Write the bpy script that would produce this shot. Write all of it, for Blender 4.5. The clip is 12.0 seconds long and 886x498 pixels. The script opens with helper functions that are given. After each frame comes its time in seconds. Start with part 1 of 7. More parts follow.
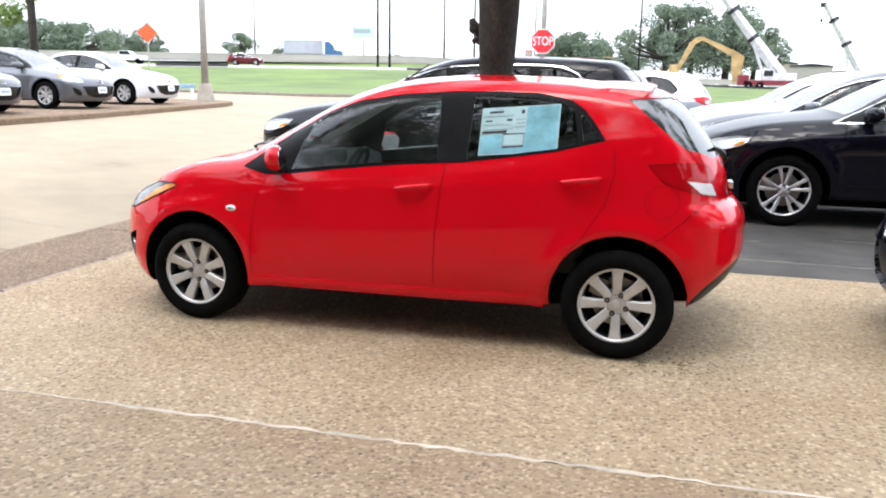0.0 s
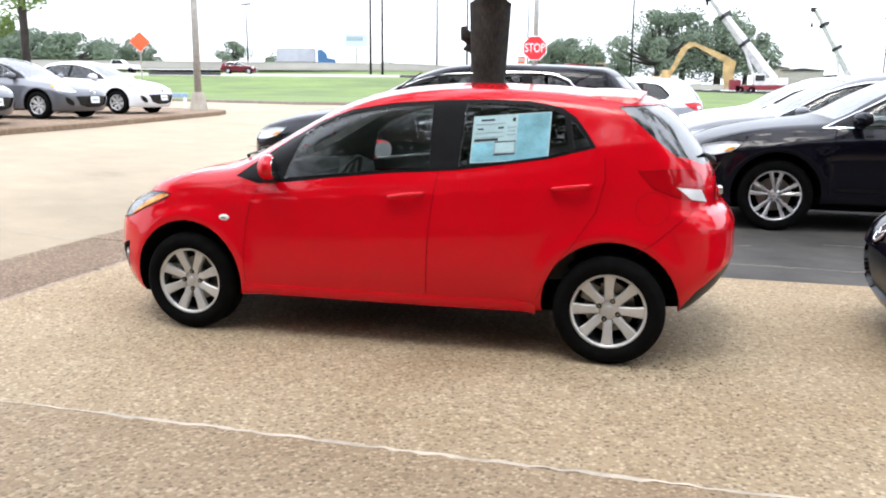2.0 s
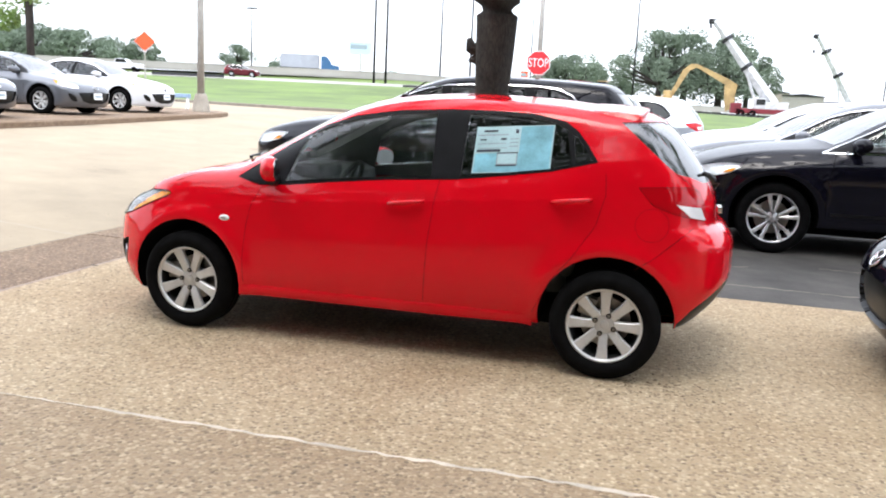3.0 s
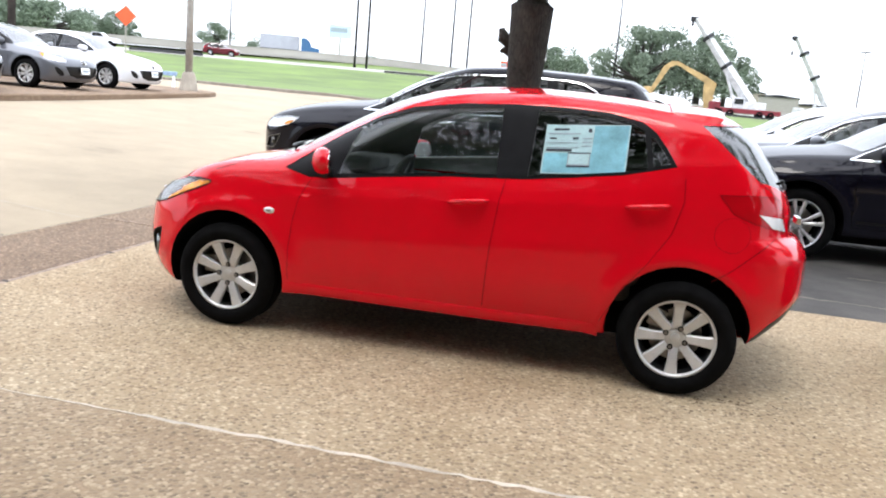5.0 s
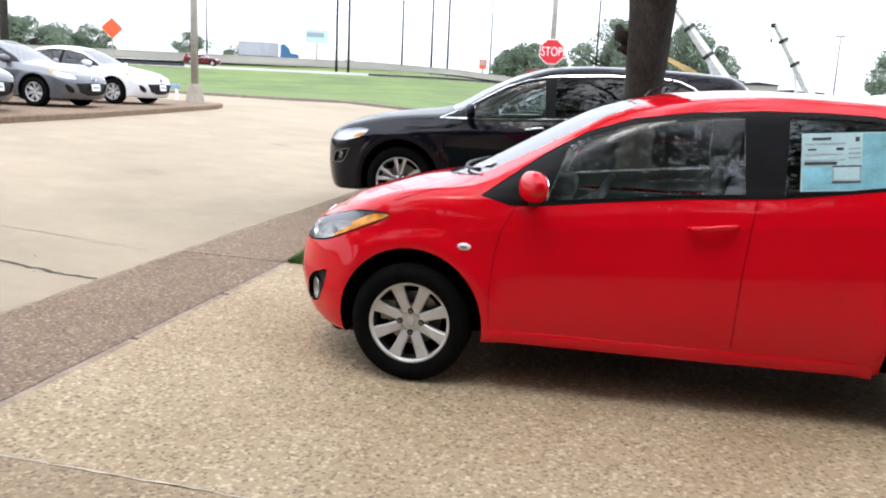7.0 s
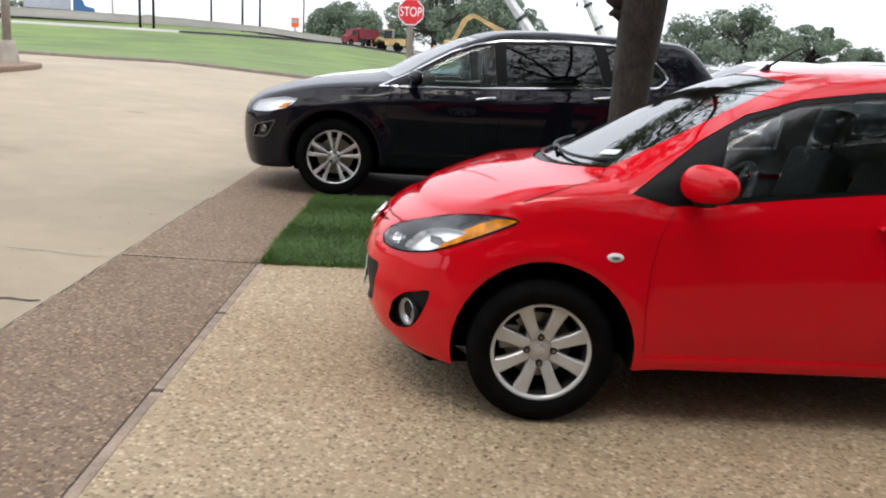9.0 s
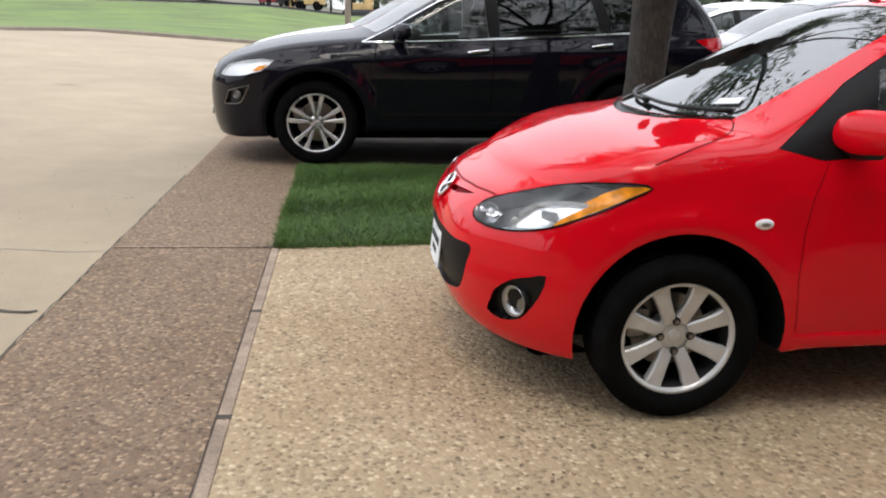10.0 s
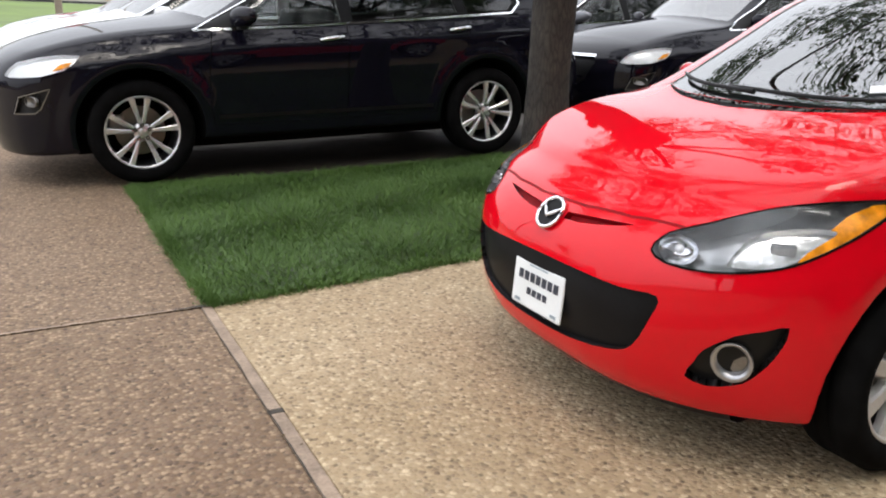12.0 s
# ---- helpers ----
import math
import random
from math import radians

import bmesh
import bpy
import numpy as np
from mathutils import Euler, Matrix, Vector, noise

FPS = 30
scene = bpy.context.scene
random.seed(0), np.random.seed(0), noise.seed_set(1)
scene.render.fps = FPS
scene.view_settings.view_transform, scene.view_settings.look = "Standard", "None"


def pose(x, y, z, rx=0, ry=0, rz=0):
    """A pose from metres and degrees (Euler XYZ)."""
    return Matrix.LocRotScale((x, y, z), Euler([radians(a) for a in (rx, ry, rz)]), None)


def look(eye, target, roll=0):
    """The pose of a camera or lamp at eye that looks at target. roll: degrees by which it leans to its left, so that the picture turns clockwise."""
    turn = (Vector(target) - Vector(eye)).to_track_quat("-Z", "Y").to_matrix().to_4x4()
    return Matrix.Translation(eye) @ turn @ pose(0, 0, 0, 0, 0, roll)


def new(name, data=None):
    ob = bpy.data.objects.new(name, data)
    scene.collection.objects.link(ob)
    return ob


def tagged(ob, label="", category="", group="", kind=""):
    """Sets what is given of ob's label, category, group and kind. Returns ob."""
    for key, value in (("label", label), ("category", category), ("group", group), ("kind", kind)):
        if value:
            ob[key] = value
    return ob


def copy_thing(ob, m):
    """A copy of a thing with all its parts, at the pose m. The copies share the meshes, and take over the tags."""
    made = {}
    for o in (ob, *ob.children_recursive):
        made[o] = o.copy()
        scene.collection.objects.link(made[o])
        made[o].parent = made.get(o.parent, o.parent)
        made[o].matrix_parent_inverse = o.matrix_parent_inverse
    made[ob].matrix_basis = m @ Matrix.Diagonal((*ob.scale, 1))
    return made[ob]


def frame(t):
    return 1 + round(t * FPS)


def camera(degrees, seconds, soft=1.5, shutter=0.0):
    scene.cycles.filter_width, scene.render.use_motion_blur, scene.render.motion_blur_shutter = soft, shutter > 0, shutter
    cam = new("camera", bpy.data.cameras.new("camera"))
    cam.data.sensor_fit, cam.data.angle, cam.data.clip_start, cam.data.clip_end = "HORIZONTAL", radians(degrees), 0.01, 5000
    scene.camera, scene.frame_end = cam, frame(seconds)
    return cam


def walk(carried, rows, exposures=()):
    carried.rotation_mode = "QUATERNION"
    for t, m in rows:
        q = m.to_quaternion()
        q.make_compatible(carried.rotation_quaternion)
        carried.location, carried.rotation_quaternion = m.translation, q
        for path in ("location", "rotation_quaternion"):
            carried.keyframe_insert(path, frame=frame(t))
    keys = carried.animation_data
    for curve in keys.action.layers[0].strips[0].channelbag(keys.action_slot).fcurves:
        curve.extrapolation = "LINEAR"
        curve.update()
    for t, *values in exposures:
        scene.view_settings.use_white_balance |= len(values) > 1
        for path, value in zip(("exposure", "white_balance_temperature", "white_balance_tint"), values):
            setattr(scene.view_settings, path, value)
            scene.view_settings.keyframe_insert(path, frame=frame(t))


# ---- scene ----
cam = camera(56.8, 12.0, soft=2.0)
PATH = [
    (0, (2.703, -4.275, 1.435), (2.188, -2.384, 1.036), 0.8),
    (0.5, (2.698, -4.275, 1.433), (2.207, -2.383, 1.013), 1.2),
    (1, (2.695, -4.264, 1.441), (2.221, -2.364, 1.035), 0.8),
    (1.5, (2.699, -4.277, 1.443), (2.221, -2.376, 1.045), 0.7),
    (2, (2.718, -4.295, 1.444), (2.215, -2.397, 1.061), 0.4),
    (2.5, (2.718, -4.313, 1.437), (2.199, -2.419, 1.055), 1.9),
    (2.7, (2.717, -4.31, 1.435), (2.212, -2.41, 1.065), 2.1),
    (4.3, (2.453, -4.338, 1.423), (1.974, -2.427, 1.078), 5.4),
    (4.5, (2.375, -4.32, 1.447), (1.907, -2.413, 1.067), 5.5),
    (5, (2.182, -4.177, 1.43), (1.754, -2.261, 1.049), 4.9),
    (5.5, (1.888, -4.082, 1.412), (1.406, -2.181, 1.019), 5.5),
    (6, (1.515, -4.088, 1.432), (1.157, -2.171, 0.987), 3.9),
    (6.5, (1.223, -3.915, 1.412), (0.738, -2.034, 0.936), 1.4),
    (7, (0.909, -3.763, 1.411), (0.52, -1.838, 1.033), 2.6),
    (7.2, (0.739, -3.763, 1.364), (0.44, -1.822, 0.987), 4.4),
    (8.8, (-0.368, -3.137, 1.408), (-0.384, -1.193, 0.941), 4.0),
    (9, (-0.5, -3.08, 1.4), (-0.443, -1.131, 0.952), 3.2),
    (9.5, (-0.808, -2.767, 1.412), (-0.79, -0.826, 0.93), -1.0),
    (10, (-1.107, -2.515, 1.332), (-0.881, -0.603, 0.793), 0.9),
    (10.5, (-1.42, -2.254, 1.356), (-0.989, -0.391, 0.77), 1.9),
    (11, (-1.673, -1.897, 1.36), (-1.176, -0.044, 0.794), 0.3),
    (11.5, (-1.925, -1.595, 1.329), (-0.942, 0.044, 0.74), 3.7),
    (12, (-2.164, -1.299, 1.309), (-1.288, 0.406, 0.739), 0.2),
]
walk(cam, [(t, look(eye, target, roll)) for t, eye, target, roll in PATH],
     [(0, 0.54, 6360, 10), (6.0, 0.5, 6360, 10), (6.5, 0.45, 6360, 10), (7.2, 0.24, 6400, 10), (8.8, -0.05, 6600, 10), (9.5, -0.15, 6620, 10), (10.5, 0.06, 6740, 10), (11, -0.02, 6740, 10), (12, 0.07, 6760, 10)])

# ---------------------------------------------------------------- world and light
SUN_EL, SUN_AZ = 71.0, 200.0
world = bpy.data.worlds.new("overcast_sky")
scene.world = world
world.use_nodes = True
wn = world.node_tree
wbg = wn.nodes["Background"]
wsky = wn.nodes.new("ShaderNodeTexSky")
wsky.sky_type, wsky.sun_disc = "NISHITA", False
wsky.sun_elevation, wsky.sun_rotation = radians(SUN_EL), radians(SUN_AZ)
wsky.air_density, wsky.dust_density = 1.0, 4.0
wmix = wn.nodes.new("ShaderNodeMix")
wmix.data_type = "RGBA"
wmix.inputs["Factor"].default_value = 0.82
wdir = wn.nodes.new("ShaderNodeTexCoord")
wsep = wn.nodes.new("ShaderNodeSeparateXYZ")
wn.links.new(wdir.outputs["Generated"], wsep.inputs["Vector"])
wcloud = wn.nodes.new("ShaderNodeValToRGB")
wcloud.color_ramp.elements[0].color = (0.47, 0.49, 0.53, 1)
wcloud.color_ramp.elements[1].color = (0.94, 0.985, 1.08, 1)
wmid = wcloud.color_ramp.elements.new(0.5)
wmid.color = (0.86, 0.9, 0.985, 1)
wn.links.new(wsep.outputs["Z"], wcloud.inputs["Fac"])
wgain = wn.nodes.new("ShaderNodeVectorMath")
wgain.operation = "SCALE"
wgain.inputs["Scale"].default_value = 10.9
wn.links.new(wcloud.outputs["Color"], wgain.inputs[0])
wn.links.new(wgain.outputs["Vector"], wmix.inputs["B"])
wn.links.new(wsky.outputs["Color"], wmix.inputs["A"])
wn.links.new(wmix.outputs["Result"], wbg.inputs["Color"])
wbg.inputs["Strength"].default_value = 0.26
sun = new("sun", bpy.data.lights.new("sun", "SUN"))
sun.data.energy, sun.data.angle, sun.data.color = 0.8, radians(20), (1.0, 0.95, 0.88)
sun.matrix_world = look((0, 0, 30), (30 * math.sin(radians(SUN_AZ)) * -0.34, 30 * math.cos(radians(SUN_AZ)) * -0.34, 0))
scene.view_settings.exposure = 0.0


# ---------------------------------------------------------------- materials
def shader(name):
    m = bpy.data.materials.new(name)
    m.use_nodes = True
    nt = m.node_tree
    return m, nt, nt.nodes["Principled BSDF"]


def wire(nt, a, b):
    nt.links.new(a, b)


def node(nt, kind, **inputs):
    n = nt.nodes.new(kind)
    for key, value in inputs.items():
        n.inputs[key.replace("_", " ")].default_value = value
    return n


def coords(nt, kind="Object"):
    return nt.nodes.new("ShaderNodeTexCoord").outputs[kind]


def ramp(nt, source, stops):
    r = nt.nodes.new("ShaderNodeValToRGB")
    e = r.color_ramp.elements
    while len(e) < len(stops):
        e.new(0.5)
    for el, (p, c) in zip(e, stops):
        el.position, el.color = p, (*c, 1)
    wire(nt, source, r.inputs["Fac"])
    return r.outputs["Color"]


def mixc(nt, fac, a, b, mode="MIX"):
    n = nt.nodes.new("ShaderNodeMix")
    n.data_type, n.blend_type = "RGBA", mode
    for value, key in ((fac, "Factor"), (a, "A"), (b, "B")):
        if hasattr(value, "is_linked"):
            wire(nt, value, n.inputs[key])
        elif key == "Factor":
            n.inputs[key].default_value = value
        else:
            n.inputs[key].default_value = (*value, 1)
    return n.outputs["Result"]


def bump(nt, height, bsdf, strength=0.3, distance=0.01):
    b = node(nt, "ShaderNodeBump", Strength=strength, Distance=distance)
    wire(nt, height, b.inputs["Height"])
    wire(nt, b.outputs["Normal"], bsdf.inputs["Normal"])


def plain(name, colour, rough=0.5, metal=0.0, vary=0.15, scale=8.0, coat=0.0, bumps=0.0, spec=0.5):
    """A surface with stains and grain at two scales."""
    m, nt, b = shader(name)
    n1 = node(nt, "ShaderNodeTexNoise", Scale=scale, Detail=5.0)
    n2 = node(nt, "ShaderNodeTexNoise", Scale=scale * 14, Detail=3.0)
    wire(nt, coords(nt), n1.inputs["Vector"])
    wire(nt, coords(nt), n2.inputs["Vector"])
    dark = tuple(c * (1 - vary) for c in colour)
    light = tuple(min(1, c * (1 + vary)) for c in colour)
    c1 = ramp(nt, n1.outputs["Fac"], [(0.3, dark), (0.7, light)])
    c2 = mixc(nt, 0.25, c1, n2.outputs["Fac"], "OVERLAY")
    wire(nt, c2, b.inputs["Base Color"])
    b.inputs["Roughness"].default_value, b.inputs["Metallic"].default_value = rough, metal
    b.inputs["Coat Weight"].default_value, b.inputs["Specular IOR Level"].default_value = coat, spec
    if bumps:
        bump(nt, n2.outputs["Fac"], b, bumps, 0.004)
    return m


def paint(name, colour, flake=0.0, rough=0.3, coat=1.0):
    """Lacquered car paint: a base coat with faint dust under a clear coat."""
    m, nt, b = shader(name)
    n1 = node(nt, "ShaderNodeTexNoise", Scale=2.3, Detail=4.0)
    wire(nt, coords(nt), n1.inputs["Vector"])
    c = ramp(nt, n1.outputs["Fac"], [(0.3, tuple(x * 0.93 for x in colour)), (0.75, colour)])
    wire(nt, c, b.inputs["Base Color"])
    b.inputs["Metallic"].default_value, b.inputs["Roughness"].default_value = flake, rough
    b.inputs["Coat Weight"].default_value, b.inputs["Coat Roughness"].default_value = coat, 0.03
    b.inputs["Coat IOR"].default_value = 1.41
    b.inputs["Specular IOR Level"].default_value = 0.0 if flake == 0 else 0.5
    n2 = node(nt, "ShaderNodeTexNoise", Scale=6.0, Detail=2.0)
    wire(nt, coords(nt), n2.inputs["Vector"])
    bb = node(nt, "ShaderNodeBump", Strength=0.04, Distance=0.01)
    wire(nt, n2.outputs["Fac"], bb.inputs["Height"])
    wire(nt, bb.outputs["Normal"], b.inputs["Coat Normal"])
    return m


def glass(name, tint, gloss=1.0, ior=1.55):
    """Thin tinted glass: see-through, with a mirror sheen that grows towards grazing."""
    m, nt, b = shader(name)
    nt.nodes.remove(b)
    t = node(nt, "ShaderNodeBsdfTransparent", Color=(*tint, 1))
    g = node(nt, "ShaderNodeBsdfGlossy", Roughness=0.01, Color=(gloss, gloss, gloss, 1))
    fr = node(nt, "ShaderNodeFresnel", IOR=ior)
    mx = nt.nodes.new("ShaderNodeMixShader")
    wire(nt, fr.outputs["Fac"], mx.inputs["Fac"])
    wire(nt, t.outputs["BSDF"], mx.inputs[1])
    wire(nt, g.outputs["BSDF"], mx.inputs[2])
    wire(nt, mx.outputs["Shader"], nt.nodes["Material Output"].inputs["Surface"])
    return m


def aggregate(name, stones, mortar, size, stain=(0.78, 0.73, 0.66), soft=0.3, pits=0.4):
    """Exposed-aggregate concrete: pebbles in several tones set in mortar, with broad stains."""
    m, nt, b = shader(name)
    co = coords(nt)
    warp = node(nt, "ShaderNodeTexNoise", Scale=3 / size * 0.4, Detail=2.0)
    wire(nt, co, warp.inputs["Vector"])
    add = nt.nodes.new("ShaderNodeVectorMath")
    add.operation = "MULTIPLY_ADD"
    wire(nt, warp.outputs["Color"], add.inputs[0])
    add.inputs[1].default_value = (size * 0.7,) * 3
    wire(nt, co, add.inputs[2])
    v = node(nt, "ShaderNodeTexVoronoi", Scale=1 / size, Randomness=1.0)
    wire(nt, add.outputs["Vector"], v.inputs["Vector"])
    sep = nt.nodes.new("ShaderNodeSeparateColor")
    wire(nt, v.outputs["Color"], sep.inputs["Color"])
    tone = ramp(nt, sep.outputs["Red"], [(i / (len(stones) - 1), s) for i, s in enumerate(stones)])
    edge = ramp(nt, v.outputs["Distance"], [(0.48, (0, 0, 0)), (0.72, (1, 1, 1))])
    c = mixc(nt, edge, tone, mortar)
    big = node(nt, "ShaderNodeTexNoise", Scale=0.9, Detail=6.0, Roughness=0.65)
    wire(nt, co, big.inputs["Vector"])
    c = mixc(nt, ramp(nt, big.outputs["Fac"], [(0.35, (0, 0, 0)), (0.72, (1, 1, 1))]), c, mixc(nt, 1.0, c, stain, "MULTIPLY"))
    hole = node(nt, "ShaderNodeTexVoronoi", Scale=0.44 / size, Randomness=1.0)
    wire(nt, add.outputs["Vector"], hole.inputs["Vector"])
    pit = ramp(nt, hole.outputs["Distance"], [(0.12, (1 - pits,) * 3), (0.25, (1, 1, 1))])
    c = mixc(nt, 1.0, c, pit, "MULTIPLY")
    mid = node(nt, "ShaderNodeTexNoise", Scale=24.0, Detail=5.0, Roughness=0.75)
    wire(nt, co, mid.inputs["Vector"])
    c = mixc(nt, soft, c, mid.outputs["Fac"], "OVERLAY")
    wire(nt, c, b.inputs["Base Color"])
    b.inputs["Roughness"].default_value = 0.85
    inv = ramp(nt, v.outputs["Distance"], [(0.2, (1, 1, 1)), (0.65, (0, 0, 0))])
    bump(nt, inv, b, 0.5, size * 0.35)
    return m


def concrete(name, colour, stain=0.25, fine=0.2, scale=0.35, spots=()):
    m, nt, b = shader(name)
    co = coords(nt)
    big = node(nt, "ShaderNodeTexNoise", Scale=scale, Detail=7.0, Roughness=0.62)
    streak = node(nt, "ShaderNodeTexNoise", Scale=scale * 5, Detail=5.0, Roughness=0.7)
    grain = node(nt, "ShaderNodeTexNoise", Scale=90.0, Detail=3.0)
    for n in (big, streak, grain):
        wire(nt, co, n.inputs["Vector"])
    dark = tuple(c * (1 - stain) for c in colour)
    c = ramp(nt, big.outputs["Fac"], [(0.32, dark), (0.62, colour)])
    c = mixc(nt, 0.22, c, streak.outputs["Fac"], "OVERLAY")
    for i, (x, y, rx, ry) in enumerate(spots):
        mp = node(nt, "ShaderNodeMapping", Location=(-x / rx, -y / ry, 0), Scale=(1 / rx, 1 / ry, 0))
        wire(nt, co, mp.inputs["Vector"])
        far = nt.nodes.new("ShaderNodeVectorMath")
        far.operation = "LENGTH"
        wire(nt, mp.outputs["Vector"], far.inputs[0])
        sm = nt.nodes.new("ShaderNodeMath")
        sm.operation = "MULTIPLY_ADD"
        wire(nt, streak.outputs["Fac"], sm.inputs[0])
        sm.inputs[1].default_value = 1.6
        wire(nt, far.outputs["Value"], sm.inputs[2])
        deep = 0.62 if i < 2 else 0.85
        c = mixc(nt, 1.0, c, ramp(nt, sm.outputs["Value"], [(0.75, (deep, deep * 0.99, deep * 0.98)), (1.0, (1, 1, 1))]), "MULTIPLY")
    c = mixc(nt, fine, c, grain.outputs["Fac"], "OVERLAY")
    wire(nt, c, b.inputs["Base Color"])
    b.inputs["Roughness"].default_value = 0.8
    bump(nt, grain.outputs["Fac"], b, 0.25, 0.003)
    return m


def blades(name, dark, light, scale=6.0):
    """Leaf and grass green that varies from piece to piece and in broad patches."""
    m, nt, b = shader(name)
    geo = nt.nodes.new("ShaderNodeNewGeometry")
    n = node(nt, "ShaderNodeTexNoise", Scale=scale, Detail=4.0)
    wire(nt, coords(nt), n.inputs["Vector"])
    c1 = ramp(nt, geo.outputs["Random Per Island"], [(0.0, dark), (1.0, light)])
    c2 = ramp(nt, n.outputs["Fac"], [(0.3, dark), (0.7, light)])
    wire(nt, mixc(nt, 0.5, c1, c2), b.inputs["Base Color"])
    b.inputs["Roughness"].default_value = 0.6
    b.inputs["Subsurface Weight"].default_value = 0.0
    return m


M = {}
M["red"] = paint("red_paint", (0.7, 0.0025, 0.012), coat=1.0)
M["gap_red"] = plain("shaded_gap", (0.1, 0.002, 0.004), 0.6, spec=0.1)
M["frame_black"] = plain("window_frame_black", (0.008, 0.008, 0.009), 0.45, vary=0.2, spec=0.12)
M["bright_alloy"] = plain("bright_alloy", (0.75, 0.75, 0.77), 0.24, 0.7, vary=0.06, scale=20)
M["black_paint"] = paint("black_paint", (0.006, 0.0056, 0.011), coat=0.75)
M["white_paint"] = paint("white_paint", (0.72, 0.73, 0.75))
M["silver_paint"] = paint("silver_paint", (0.5, 0.53, 0.57), 0.5, 0.35)
M["grey_paint"] = paint("grey_paint", (0.12, 0.125, 0.14), 0.4, 0.35)
M["maroon_paint"] = paint("maroon_paint", (0.1, 0.01, 0.015))
M["fog_silver"] = plain("fog_silver", (0.42, 0.42, 0.43), 0.3, 0.9, vary=0.1)
# body red darkened: shade in the air slots and under the bonnet edge
M["slot_shade_red"] = plain("slot_shade_red", (0.26, 0.002, 0.006), 0.6, spec=0.12)
M["blue_paint"] = paint("blue_paint", (0.04, 0.12, 0.24))
M["trim"] = plain("black_plastic", (0.007, 0.007, 0.0075), 0.4, vary=0.2, bumps=0.1, spec=0.25)
M["gloss_black"] = plain("gloss_black", (0.006, 0.006, 0.007), 0.12, vary=0.1)
M["rubber"] = plain("tyre_rubber", (0.0055, 0.0054, 0.0056), 0.9, vary=0.3, scale=14, bumps=0.2, spec=0.04)
M["liner"] = plain("wheel_liner", (0.004, 0.004, 0.004), 0.95, spec=0.1)
M["alloy"] = plain("alloy", (0.6, 0.6, 0.6), 0.34, 0.35, vary=0.06, scale=20)
M["chrome"] = plain("chrome", (0.8, 0.8, 0.82), 0.1, 1.0, vary=0.05)
M["disc"] = plain("brake_disc", (0.25, 0.24, 0.23), 0.35, 0.9)
M["iron"] = plain("dark_iron", (0.03, 0.03, 0.032), 0.6, 0.5)
M["window"] = glass("window_glass", (0.74, 0.79, 0.78), 1.0, 1.58)
M["back_glass"] = glass("rear_glass", (0.1, 0.12, 0.12), 1.0, 2.1)
M["sheet_white"] = plain("sheet_white", (0.42, 0.6, 0.62), 0.5, vary=0.08)
M["privacy"] = glass("privacy_glass", (0.1, 0.12, 0.12))
M["screen"] = glass("windscreen_glass", (0.27, 0.32, 0.315), 1.0, 2.8)
M["lens"] = glass("lamp_lens", (0.95, 0.96, 0.97), 1.0, 1.36)
M["reflector"] = plain("lamp_reflector", (0.88, 0.89, 0.9), 0.3, 0.25, vary=0.1)
M["lamp_bright"] = plain("lamp_bright", (0.85, 0.86, 0.87), 0.2, 0.7, vary=0.35, scale=3, bumps=0.6)
M["lamp_back"] = plain("lamp_back", (0.46, 0.47, 0.48), 0.22, 0.6, vary=0.5, scale=7)
M["amber"] = plain("amber_lens", (0.75, 0.26, 0.012), 0.15, vary=0.4, scale=26, coat=0.2, bumps=0.3, spec=0.2)
M["red_lens"] = paint("red_lens", (0.46, 0.0018, 0.007), coat=1.0)
M["clear_lens"] = plain("clear_lens", (0.82, 0.82, 0.84), 0.15, vary=0.08, coat=1.0)
M["cloth"] = plain("seat_cloth", (0.085, 0.088, 0.095), 0.9, bumps=0.2, scale=30)
M["cabin"] = plain("cabin_plastic", (0.17, 0.18, 0.185), 0.6)
M["headliner"] = plain("headliner", (0.3, 0.31, 0.3), 0.95)
M["paper"] = plain("paper", (0.8, 0.82, 0.82), 0.6, vary=0.05)
M["paper_blue"] = plain("paper_blue", (0.2, 0.46, 0.54), 0.5, vary=0.3, scale=9)
M["ink"] = plain("ink", (0.03, 0.035, 0.05), 0.6)
M["print_grey"] = plain("print_grey", (0.3, 0.36, 0.4), 0.6)
M["slab"] = aggregate("aggregate_slab", [(0.235, 0.1726, 0.1074), (0.416, 0.3167, 0.1972), (0.334, 0.2517, 0.1554), (0.585, 0.471, 0.3163), (0.198, 0.1441, 0.09048)], (0.391, 0.3004, 0.1873), 0.018, pits=0.5)
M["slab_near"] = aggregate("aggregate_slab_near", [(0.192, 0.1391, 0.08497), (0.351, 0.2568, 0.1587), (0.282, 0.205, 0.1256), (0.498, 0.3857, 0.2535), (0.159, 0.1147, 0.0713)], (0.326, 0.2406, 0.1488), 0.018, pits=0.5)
M["strip"] = aggregate("aggregate_strip", [(0.115, 0.0756, 0.0503), (0.23, 0.155, 0.103), (0.164, 0.112, 0.0748), (0.385, 0.282, 0.187), (0.0738, 0.0493, 0.032)], (0.189, 0.125, 0.0763), 0.017, pits=0.3)
M["drive"] = concrete("driveway_concrete", (0.313, 0.251, 0.169), 0.22, spots=((-5.6, 11.6, 1.5, 0.5), (-7.4, 12.2, 0.9, 0.3), (-5.0, 6.0, 1.6, 1.2), (-8.0, 3.5, 2.2, 1.0), (-4.2, 16.0, 1.2, 2.0)))
M["joint"] = concrete("joint_filler", (0.361, 0.271, 0.201), 0.45, 0.4, 5.0)
M["line"] = concrete("worn_line", (0.63, 0.54, 0.43), 0.5, 0.25, 3.0)
M["asphalt"] = concrete("asphalt", (0.08, 0.072, 0.064), 0.68, 0.55, 1.1)
